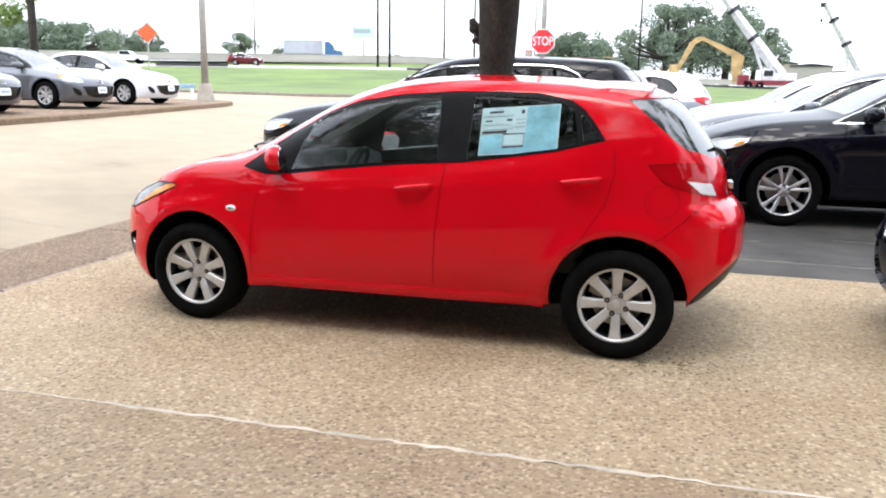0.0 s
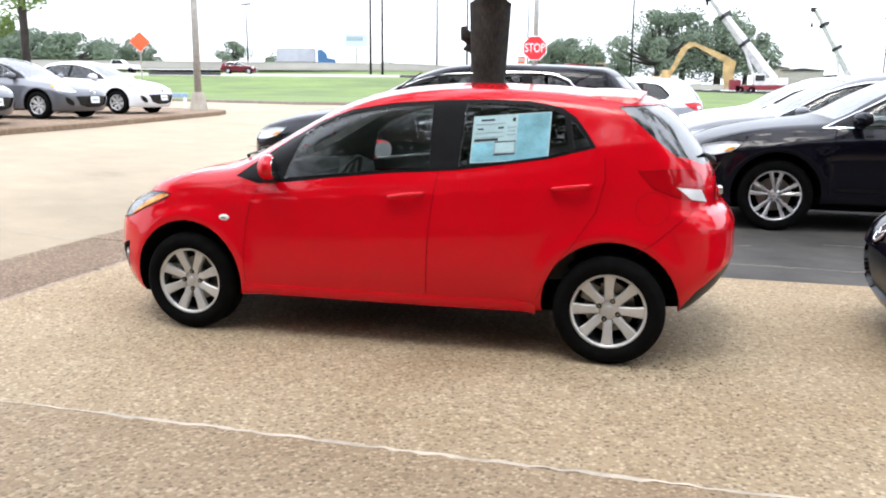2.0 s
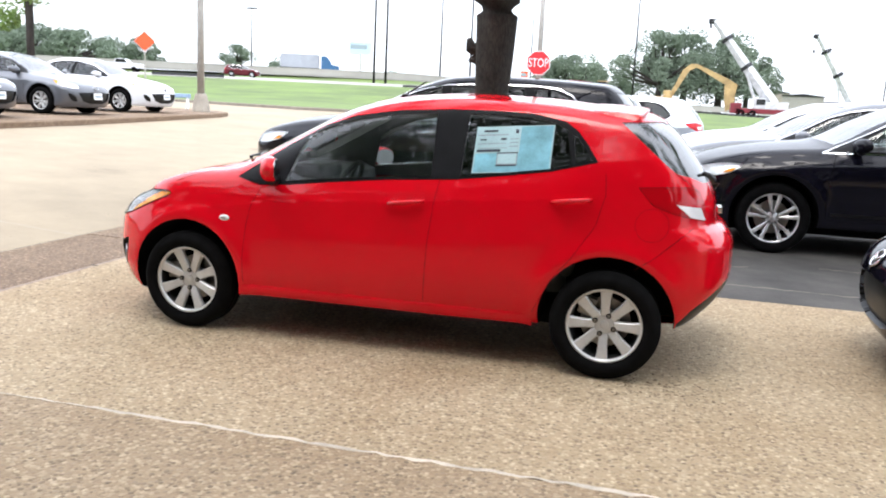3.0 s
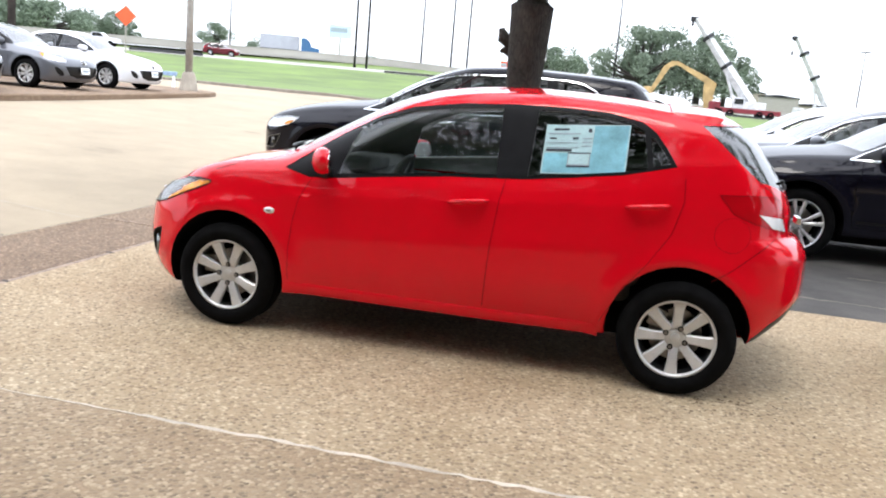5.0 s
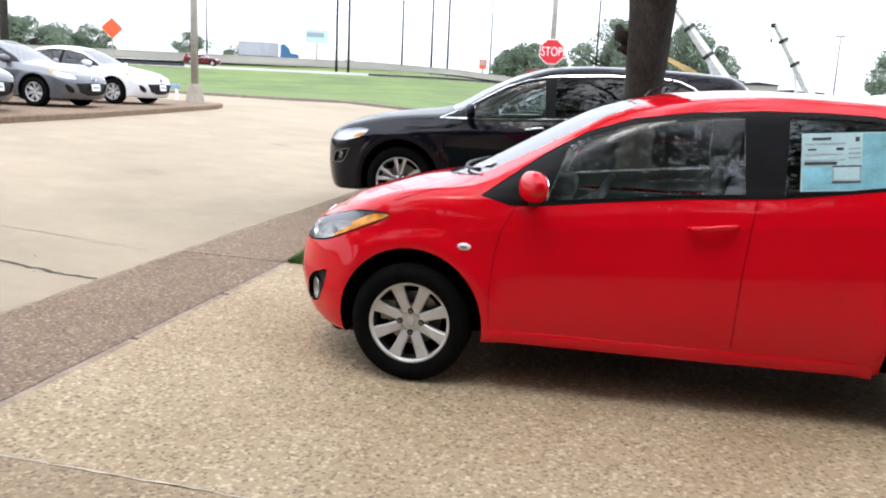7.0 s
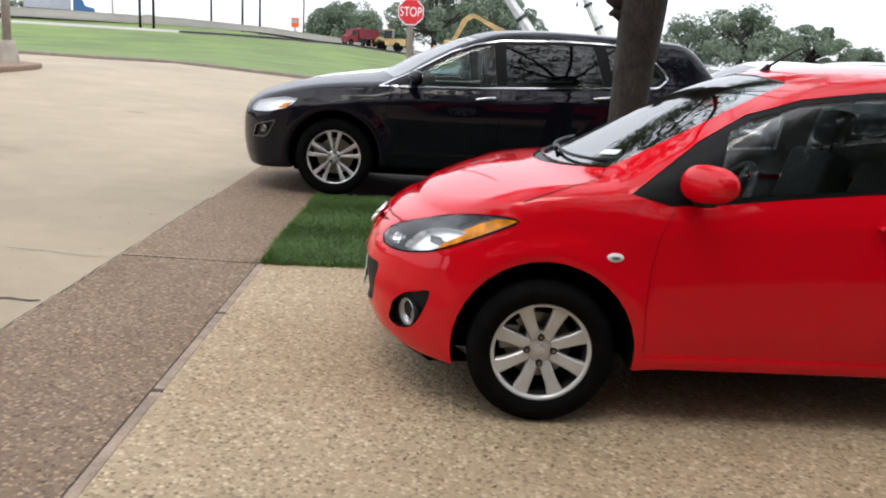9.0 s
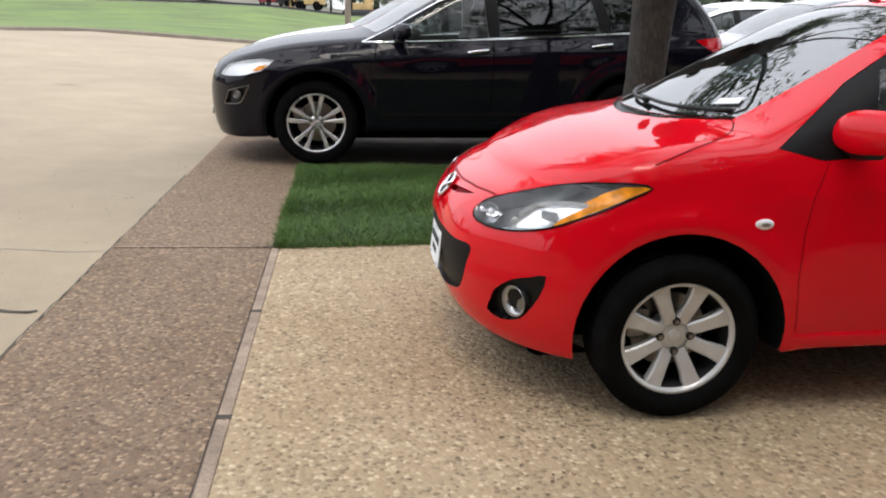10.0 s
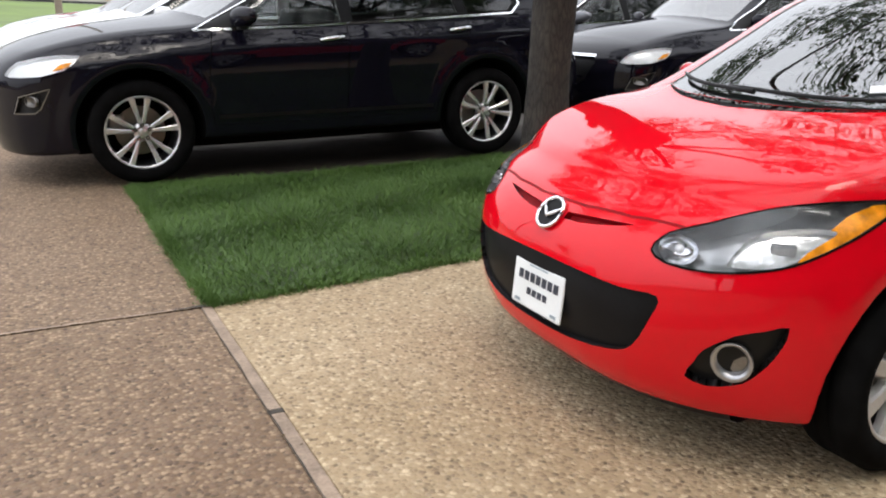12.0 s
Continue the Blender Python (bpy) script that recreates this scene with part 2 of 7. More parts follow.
M["road"] = concrete("highway_concrete", (0.324, 0.306, 0.279), 0.25, 0.2, 0.05)
M["kerb"] = concrete("kerb_concrete", (0.383, 0.34, 0.281), 0.3, 0.4, 2.0)
M["field"] = concrete("field_grass", (0.105, 0.165, 0.02), 0.5, 0.35, 0.16)
M["soil"] = concrete("lawn_soil", (0.0264, 0.0484, 0.0106), 0.4, 0.5, 4.0)
M["dirt"] = concrete("dark_dirt", (0.05, 0.04, 0.03), 0.4, 0.5, 5.0)
# brown earth, its colour lowered further for the shade under the cars
M["mulch"] = concrete("shade_darkened_mulch", (0.05, 0.037, 0.027), 0.45, 0.6, 6.0)
# dull concrete: shade of the field kerb, and streaks on the asphalt
M["stain"] = concrete("kerb_shade_and_streak", (0.23, 0.196, 0.157), 0.3, 0.3, 2.0)
M["grass"] = blades("grass_blades", (0.0458, 0.104, 0.0158), (0.101, 0.189, 0.0308), 1.6)
M["leaf"] = blades("leaves", (0.025, 0.06, 0.015), (0.085, 0.15, 0.035), 0.6)
M["lime_leaf"] = blades("lime_leaves", (0.1, 0.17, 0.035), (0.22, 0.33, 0.08), 1.0)
# pale grey-green: haze over the far trees is mixed into the leaf colour
M["hazy_leaf"] = blades("hazy_leaves", (0.11, 0.15, 0.105), (0.18, 0.23, 0.155), 0.1)
M["rail_blue"] = plain("rail_blue", (0.25, 0.35, 0.5), 0.5)
M["steel"] = plain("galvanised_steel", (0.35, 0.33, 0.3), 0.5, 0.4)
M["orange"] = plain("orange_sign", (0.85, 0.1, 0.028), 0.5, vary=0.08)
M["sign_red"] = plain("sign_red", (0.6, 0.02, 0.03), 0.45, vary=0.08)
# yellow dulled towards tan, with the haze over the far machines mixed in
M["yellow"] = plain("hazed_yellow", (0.4, 0.28, 0.12), 0.7, vary=0.3, scale=1.5)
M["crane_white"] = plain("crane_white", (0.5, 0.5, 0.51), 0.5, vary=0.25, scale=1.5)
M["trailer_white"] = plain("trailer_white", (0.33, 0.35, 0.38), 0.5, vary=0.15, scale=0.4)
M["crane_red"] = plain("crane_red", (0.15, 0.012, 0.02), 0.7, vary=0.3, scale=1.0)


def bark_material():
    m, nt, b = shader("bark")
    co = coords(nt)
    mp = node(nt, "ShaderNodeMapping", Scale=(1.0, 1.0, 0.22))
    wire(nt, co, mp.inputs["Vector"])
    v = node(nt, "ShaderNodeTexVoronoi", Scale=38.0)
    v.feature = "DISTANCE_TO_EDGE"
    wire(nt, mp.outputs["Vector"], v.inputs["Vector"])
    n = node(nt, "ShaderNodeTexNoise", Scale=5.0, Detail=7.0, Roughness=0.7)
    wire(nt, co, n.inputs["Vector"])
    c = ramp(nt, n.outputs["Fac"], [(0.3, (0.018, 0.015, 0.0125)), (0.7, (0.068, 0.056, 0.046))])
    groove = ramp(nt, v.outputs["Distance"], [(0.0, (0.5, 0.5, 0.5)), (0.16, (1, 1, 1))])
    wire(nt, mixc(nt, 1.0, c, groove, "MULTIPLY"), b.inputs["Base Color"])
    b.inputs["Roughness"].default_value = 0.9
    bump(nt, groove, b, 0.5, 0.012)
    return m


M["bark"] = bark_material()


# ---------------------------------------------------------------- mesh helpers
def as_object(name, me, material, parent=None, label="", smooth=False):
    for one in material if isinstance(material, (list, tuple)) else [material]:
        me.materials.append(one)
    if smooth:
        me.polygons.foreach_set("use_smooth", [True] * len(me.polygons))
    ob = new(name, me)
    if parent is not None:
        ob.parent = parent
    if label:
        ob["label"] = label
    return ob


def part(name, bm, material, parent=None, label="", smooth=False):
    me = bpy.data.meshes.new(name)
    bm.to_mesh(me)
    bm.free()
    return as_object(name, me, material, parent, label, smooth)


def empty(name, m=None):
    ob = new(name)
    ob.empty_display_size = 0.2
    if m is not None:
        ob.matrix_basis = m
    return ob


def add_box(bm, lo, hi, bevel=0.0, m=None, seg=2):
    r = bmesh.ops.create_cube(bm, size=1.0)
    vs = r["verts"]
    c = [(a + b) / 2 for a, b in zip(lo, hi)]
    s = [max(1e-4, b - a) for a, b in zip(lo, hi)]
    for v in vs:
        v.co = Vector((c[0] + v.co.x * s[0], c[1] + v.co.y * s[1], c[2] + v.co.z * s[2]))
    if bevel > 0:
        es = list({e for v in vs for e in v.link_edges})
        r = bmesh.ops.bevel(bm, geom=es, offset=bevel, segments=seg, affect="EDGES", profile=0.6)
        vs = list({v for f in r["faces"] for v in f.verts} | {v for v in vs if v.is_valid})
    if m is not None:
        bmesh.ops.transform(bm, matrix=m, verts=[v for v in vs if v.is_valid])
    return vs


def add_tube(bm, a, b, r0, r1=None, n=12, caps=True):
    r1 = r0 if r1 is None else r1
    a, b = Vector(a), Vector(b)
    q = (b - a).to_track_quat("Z", "Y").to_matrix()
    rings = []
    for p, r in ((a, r0), (b, r1)):
        rings.append([bm.verts.new(p + q @ Vector((r * math.cos(2 * math.pi * i / n), r * math.sin(2 * math.pi * i / n), 0))) for i in range(n)])
    for i in range(n):
        bm.faces.new((rings[0][i], rings[0][(i + 1) % n], rings[1][(i + 1) % n], rings[1][i]))
    if caps:
        bm.faces.new(rings[0][::-1])
        bm.faces.new(rings[1])


def add_sweep(bm, pts, radii, n=10):
    """A round tube along points with a radius at each."""
    rings = []
    for i, (p, r) in enumerate(zip(pts, radii)):
        d = Vector(pts[min(i + 1, len(pts) - 1)]) - Vector(pts[max(i - 1, 0)])
        q = d.to_track_quat("Z", "Y").to_matrix()
        rings.append([bm.verts.new(Vector(p) + q @ Vector((r * math.cos(2 * math.pi * k / n), r * math.sin(2 * math.pi * k / n), 0))) for k in range(n)])
    for a, b in zip(rings, rings[1:]):
        for k in range(n):
            bm.faces.new((a[k], a[(k + 1) % n], b[(k + 1) % n], b[k]))
    bm.faces.new(rings[0][::-1])
    bm.faces.new(rings[-1])


def add_lathe(bm, profile, n=48, closed=False):
    """Turn (radius, y) pairs about the y axis."""
    rings = []
    for r, y in profile:
        rings.append([bm.verts.new((r * math.sin(2 * math.pi * i / n), y, r * math.cos(2 * math.pi * i / n))) for i in range(n)])
    pairs = list(zip(rings, rings[1:])) + ([(rings[-1], rings[0])] if closed else [])
    for a, b in pairs:
        for i in range(n):
            bm.faces.new((a[i], b[i], b[(i + 1) % n], a[(i + 1) % n]))
    return rings


def add_prism(bm, outline, y0, y1):
    """Extrude an (x, z) outline from y0 to y1."""
    a = [bm.verts.new((x, y0, z)) for x, z in outline]
    b = [bm.verts.new((x, y1, z)) for x, z in outline]
    n = len(outline)
    bm.faces.new(a)
    bm.faces.new(b[::-1])
    for i in range(n):
        bm.faces.new((a[i], b[i], b[(i + 1) % n], a[(i + 1) % n]))


def text_mesh(body, size, extrude=0.001):
    cu = bpy.data.curves.new("lettering", "FONT")
    cu.body, cu.size, cu.extrude = body, size, extrude
    cu.align_x, cu.align_y = "CENTER", "CENTER"
    ob = new("lettering", cu)
    me = bpy.data.meshes.new_from_object(ob.evaluated_get(bpy.context.evaluated_depsgraph_get()))
    bpy.data.objects.remove(ob)
    return me


# ---------------------------------------------------------------- car bodies
def curve(*pts):
    """A smooth curve through (x, y) points that never overshoots."""
    xs, ys = (np.array([p[i] for p in pts], float) for i in (0, 1))
    h = np.diff(xs)
    d = np.diff(ys) / h
    m = np.zeros(len(xs))
    m[0], m[-1] = d[0], d[-1]
    for i in range(1, len(xs) - 1):
        if d[i - 1] * d[i] > 0:
            w1, w2 = 2 * h[i] + h[i - 1], h[i] + 2 * h[i - 1]
            m[i] = (w1 + w2) / (w1 / d[i - 1] + w2 / d[i])

    def at(x):
        x = np.clip(x, xs[0], xs[-1])
        i = np.clip(np.searchsorted(xs, x) - 1, 0, len(xs) - 2)
        t = (x - xs[i]) / h[i]
        t2, t3 = t * t, t * t * t
        return (2 * t3 - 3 * t2 + 1) * ys[i] + (t3 - 2 * t2 + t) * h[i] * m[i] + (3 * t2 - 2 * t3) * ys[i + 1] + (t3 - t2) * h[i] * m[i + 1]

    return at


def eased(f, lo, hi, blur, start):
    """The curve f with its bends spread out behind start, so that glass and roof mirror cleanly."""
    xs = np.arange(lo - 0.5, hi + 0.5, 0.002)
    ys = f(xs)
    k = np.exp(-0.5 * (np.arange(-4 * blur, 4 * blur + 0.001, 0.002) / blur) ** 2)
    soft = np.convolve(np.pad(ys, len(k), "edge"), k / k.sum(), "same")[len(k):-len(k)]
    t = np.clip((xs - start) / 0.25, 0, 1)
    ys = ys + (soft - ys) * t * t * (3 - 2 * t)
    return lambda x: np.interp(x, xs, ys)


def rounded(pts, n=3):
    """A closed outline with its corners eased through the same points."""
    out, m = [], len(pts)
    for i in range(m):
        a, b, c, d = (np.array(pts[(i + k) % m], float) for k in (-1, 0, 1, 2))
        for j in range(n):
            t = j / n
            p = b + 0.5 * t * ((c - a) + t * (2 * a - 5 * b + 4 * c - d + t * (3 * (b - c) + d - a)))
            out.append((float(p[0]), float(p[1])))
    return out


def smax(a, b, k):
    h = np.clip(0.5 + 0.5 * (a - b) / k, 0, 1)
    return b + (a - b) * h + k * h * (1 - h)


def body_field(s):
    """The signed field of a car body from its profile curves."""

    def f(p):
        x, y, z = p[:, 0], np.abs(p[:, 1]), p[:, 2]
        u = x - s["sweep"](x) * y * y
        top = (z - (s["top"](u) - s["crown"](x) * y * y)) * s.get("top_scale", 0.85)
        zb, zc = s["belt"](x), s["crease"](x)
        t = z - zb
        up = s["half"](x) - s["lean"][0] * t - s["lean"][1] * t * t
        down = s["half"](x) + s["under"](np.where(z > zc, (zb - z) / np.maximum(zb - zc, 0.02), 1 + (zc - z) / 0.5))
        k = np.clip(0.5 - t / s.get("belt_soft", 0.12), 0, 1)
        k = k * k * (3 - 2 * k)
        wide = up * (1 - k) + down * k
        for ax, az, ar in s["arches"]:
            r = np.hypot(x - ax, z - az)
            wide = wide + s["flare"] * np.exp(-(((r - ar) / 0.055) ** 2)) * (z < 1.0)
        side = y - wide
        nose = s["nose"](z) + s["nose_bow"] * y**3 - x
        tail = x - (s["tail"](z) - s["tail_bow"] * y**3)
        sill = s["sill"](x) - z
        g = smax(top, side, s["soft_top"](x))
        g = smax(g, nose, s["soft_nose"])
        g = smax(g, tail, s["soft_tail"])
        return smax(g, sill, 0.03)

    return f


def gradient(f, p):
    e = 0.002
    g = np.stack([f(p + np.eye(3)[i] * e) - f(p - np.eye(3)[i] * e) for i in range(3)], 1)
    return g / np.maximum(np.linalg.norm(g, axis=1, keepdims=True), 1e-9)


def body_mesh(s, step):
    """Shrink a lattice box onto the body field; returns a bmesh."""
    f = body_field(s)
    lo, hi = np.array(s["box"][0], float), np.array(s["box"][1], float)
    nx, ny, nz = (max(8, int(round((hi[i] - lo[i]) / step))) for i in range(3))
    ids, pts, quads = {}, [], []

    def vid(i, j, k):
        key = (i, j, k)
        if key not in ids:
            ids[key] = len(pts)
            pts.append(lo + (hi - lo) * np.array([i / nx, j / ny, k / nz]))
        return ids[key]

    for i in range(nx):
        for k in range(nz):
            quads.append((vid(i, 0, k), vid(i + 1, 0, k), vid(i + 1, 0, k + 1), vid(i, 0, k + 1)))
            quads.append((vid(i, ny, k), vid(i, ny, k + 1), vid(i + 1, ny, k + 1), vid(i + 1, ny, k)))
        for j in range(ny):
            quads.append((vid(i, j, nz), vid(i + 1, j, nz), vid(i + 1, j + 1, nz), vid(i, j + 1, nz)))
            quads.append((vid(i, j, 0), vid(i, j + 1, 0), vid(i + 1, j + 1, 0), vid(i + 1, j, 0)))
    for j in range(ny):
        for k in range(nz):
            quads.append((vid(0, j, k), vid(0, j, k + 1), vid(0, j + 1, k + 1), vid(0, j + 1, k)))
            quads.append((vid(nx, j, k), vid(nx, j + 1, k), vid(nx, j + 1, k + 1), vid(nx, j, k + 1)))
    p = np.array(pts)
    c0, c1 = (np.array(v, float) for v in s["core"])
    o = np.clip(p, c0, c1)
    a, b = np.zeros(len(p)), np.full(len(p), 1.3)
    for _ in range(34):
        mid = (a + b) / 2
        inside = f(o + (p - o) * mid[:, None]) < 0
        a, b = np.where(inside, mid, a), np.where(inside, b, mid)
    p = o + (p - o) * ((a + b) / 2)[:, None]
    bm = bmesh.new()
    vs = [bm.verts.new(q) for q in p]
    for q in quads:
        bm.faces.new([vs[i] for i in q])
    lay = bm.faces.layers.int.new("region")
    bm.normal_update()
    return bm, lay, f


def flat_axes(axis):
    if axis == "y":
        return Vector((1, 0, 0)), Vector((0, 0, 1))
    if axis == "z":
        return Vector((1, 0, 0)), Vector((0, 1, 0))
    if axis == "x":
        return Vector((0, 1, 0)), Vector((0, 0, 1))
    return Vector((axis[0], axis[1], 0)).normalized(), Vector((0, 0, 1))


def inside(poly, u, v):
    hit, n = False, len(poly)
    for i in range(n):
        (x0, y0), (x1, y1) = poly[i], poly[i - 1]
        if (y0 > v) != (y1 > v) and u < (x1 - x0) * (v - y0) / (y1 - y0) + x0:
            hit = not hit
    return hit


def region(bm, lay, axis, poly, tag, test, near=0.05):
    """Cut the outline of a panel into the shell along one direction and mark the faces in it."""
    U, V = flat_axes(axis)
    us, vs = [p[0] for p in poly], [p[1] for p in poly]
    box = (min(us) - near, max(us) + near, min(vs) - near, max(vs) + near)

    def spot(f):
        c = f.calc_center_median()
        return c, c.dot(U), c.dot(V)

    near_faces = set()
    for f in bm.faces:
        c, u, v = spot(f)
        if box[0] < u < box[1] and box[2] < v < box[3] and test(c, f.normal):
            near_faces.add(f)
    n = len(poly)
    for i in range(n):
        a, b = poly[i], poly[(i + 1) % n]
        ex, ey = b[0] - a[0], b[1] - a[1]
        ln = math.hypot(ex, ey)
        if ln < 1e-6:
            continue
        pick = []
        for f in near_faces:
            c, u, v = spot(f)
            t = ((u - a[0]) * ex + (v - a[1]) * ey) / ln
            d = abs((u - a[0]) * -ey + (v - a[1]) * ex) / ln
            if -near < t < ln + near and d < near:
                pick.append(f)
        if not pick:
            continue
        geom = list({e for f in pick for e in f.edges} | {v for f in pick for v in f.verts}) + pick
        no = U * (-ey / ln) + V * (ex / ln)
        r = bmesh.ops.bisect_plane(bm, geom=geom, dist=1e-5, plane_co=U * a[0] + V * a[1], plane_no=no)
        near_faces = {f for f in near_faces if f.is_valid} | {g for g in r["geom"] if isinstance(g, bmesh.types.BMFace)}
    for f in near_faces:
        if f.is_valid:
            c, u, v = spot(f)
            if inside(poly, u, v):
                f[lay] = tag


def piece(bm, lay, tags, f, name, material, parent, push=0.0, wall=False, label="", flip=False, pick=None, wall_to=None):
    """The faces of some regions as a mesh of their own, set in by push, with walls at the rim."""
    tags = set(tags)
    faces = [q for q in bm.faces if q[lay] in tags and (pick is None or pick(q.calc_center_median()))]
    if not faces:
        return None
    index, co = {}, []
    for q in faces:
        for v in q.verts:
            if v not in index:
                index[v] = len(co)
                co.append(tuple(v.co))
    co = np.array(co)
    nrm = gradient(f, co)
    out = co - nrm * push
    polys = [[index[v] for v in (reversed(q.verts) if flip else q.verts)] for q in faces]
    nrm = -nrm if flip else nrm
    verts, normals = [tuple(v) for v in out], [tuple(v) for v in nrm]
    if wall:
        chosen = set(faces)
        far = {}
        for q in faces:
            for e in q.edges:
                if sum(1 for g in e.link_faces if g in chosen) == 1:
                    ring = []
                    for v in e.verts:
                        if v not in far:
                            i = index[v]
                            far[v] = (len(verts), len(verts) + 1)
                            verts.extend([tuple(co[i] + nrm[i] * 0.001), tuple(out[i]) if wall_to is None else wall_to(co[i])])
                            normals.extend([(0, 0, 0), (0, 0, 0)])
                        ring.append(far[v])
                    polys.append([ring[0][0], ring[1][0], ring[1][1], ring[0][1]])
    me = bpy.data.meshes.new(name)
    me.from_pydata(verts, [], polys)
    me.polygons.foreach_set("use_smooth", [i < len(faces) for i in range(len(polys))])
    me.normals_split_custom_set_from_vertices(normals)
    return as_object(name, me, material, parent, label)


def on_side(f, x, z, sign):
    """Points of the body side at (x, z), with their normals."""
    x, z = np.atleast_1d(x).astype(float), np.atleast_1d(z).astype(float)
    a, b = np.full(len(x), 0.3), np.full(len(x), 1.2)
    for _ in range(30):
        mid = (a + b) / 2
        ins = f(np.stack([x, mid, z], 1)) < 0
        a, b = np.where(ins, mid, a), np.where(ins, b, mid)
    p = np.stack([x, sign * a, z], 1)
    return p, gradient(f, p)


def on_top(f, x, y, z0=0.5):
    x, y = np.atleast_1d(x).astype(float), np.atleast_1d(y).astype(float)
    a, b = np.full(len(x), z0), np.full(len(x), 2.2)
    for _ in range(30):
        mid = (a + b) / 2
        ins = f(np.stack([x, y, mid], 1)) < 0
        a, b = np.where(ins, mid, a), np.where(ins, b, mid)
    p = np.stack([x, y, a], 1)
    return p, gradient(f, p)


def on_corner(f, axis, sign, pts):
    """Points of the shell seen square to a slanting direction, given along it and in height."""
    U = np.array([axis[0], -axis[1] * sign]) / math.hypot(*axis)
    W = np.array([-U[1], U[0]])
    W = W if W[1] * sign > 0 else -W
    d = np.array(pts, float)
    a, b = np.zeros(len(d)), np.full(len(d), 2.2)
    make = lambda s: np.stack([U[0] * d[:, 0] + W[0] * s, U[1] * d[:, 0] + W[1] * s, d[:, 1]], 1)
    for _ in range(30):
        mid = (a + b) / 2
        ins = f(make(mid)) < 0
        a, b = np.where(ins, mid, a), np.where(ins, b, mid)
    p = make(a)
    return p, gradient(f, p)


def on_front(f, y, z, lo=-1.6, hi=0.3):
    y, z = np.atleast_1d(y).astype(float), np.atleast_1d(z).astype(float)
    a, b = np.full(len(y), hi), np.full(len(y), lo)
    for _ in range(30):
        mid = (a + b) / 2
        ins = f(np.stack([mid, y, z], 1)) < 0
        a, b = np.where(ins, mid, a), np.where(ins, b, mid)
    p = np.stack([a, y, z], 1)
    return p, gradient(f, p)


def ribbon(bm, p, n, width, lift=0.0012):
    """A narrow band that lies on the body along points p."""
    rows = []
    for i in range(len(p)):
        t = Vector(p[min(i + 1, len(p) - 1)] - p[max(i - 1, 0)]).normalized()
        nn = Vector(n[i])
        s = t.cross(nn).normalized() * width / 2
        c = Vector(p[i]) + nn * lift
        rows.append((bm.verts.new(c - s), bm.verts.new(c + s)))
    for a, b in zip(rows, rows[1:]):
        bm.faces.new((a[0], a[1], b[1], b[0]))


def dense(pts, step=0.02, loop=False):
    pts = list(pts) + ([pts[0]] if loop else [])
    out = []
    for a, b in zip(pts, pts[1:]):
        n = max(1, int(math.hypot(b[0] - a[0], b[1] - a[1]) / step))
        out += [(a[0] + (b[0] - a[0]) * i / n, a[1] + (b[1] - a[1]) * i / n) for i in range(n)]
    out.append(pts[-1])
    return np.array(out)


def seam(f, line, parent, sign, name="panel_gap", width=0.006, material=None, step=0.02, lift=0.0012, label=""):
    d = dense(line, step)
    p, n = on_side(f, d[:, 0], d[:, 1], sign)
    bm = bmesh.new()
    ribbon(bm, p, n, width, lift)
    return part(name, bm, material or M["liner"], parent, label, True)


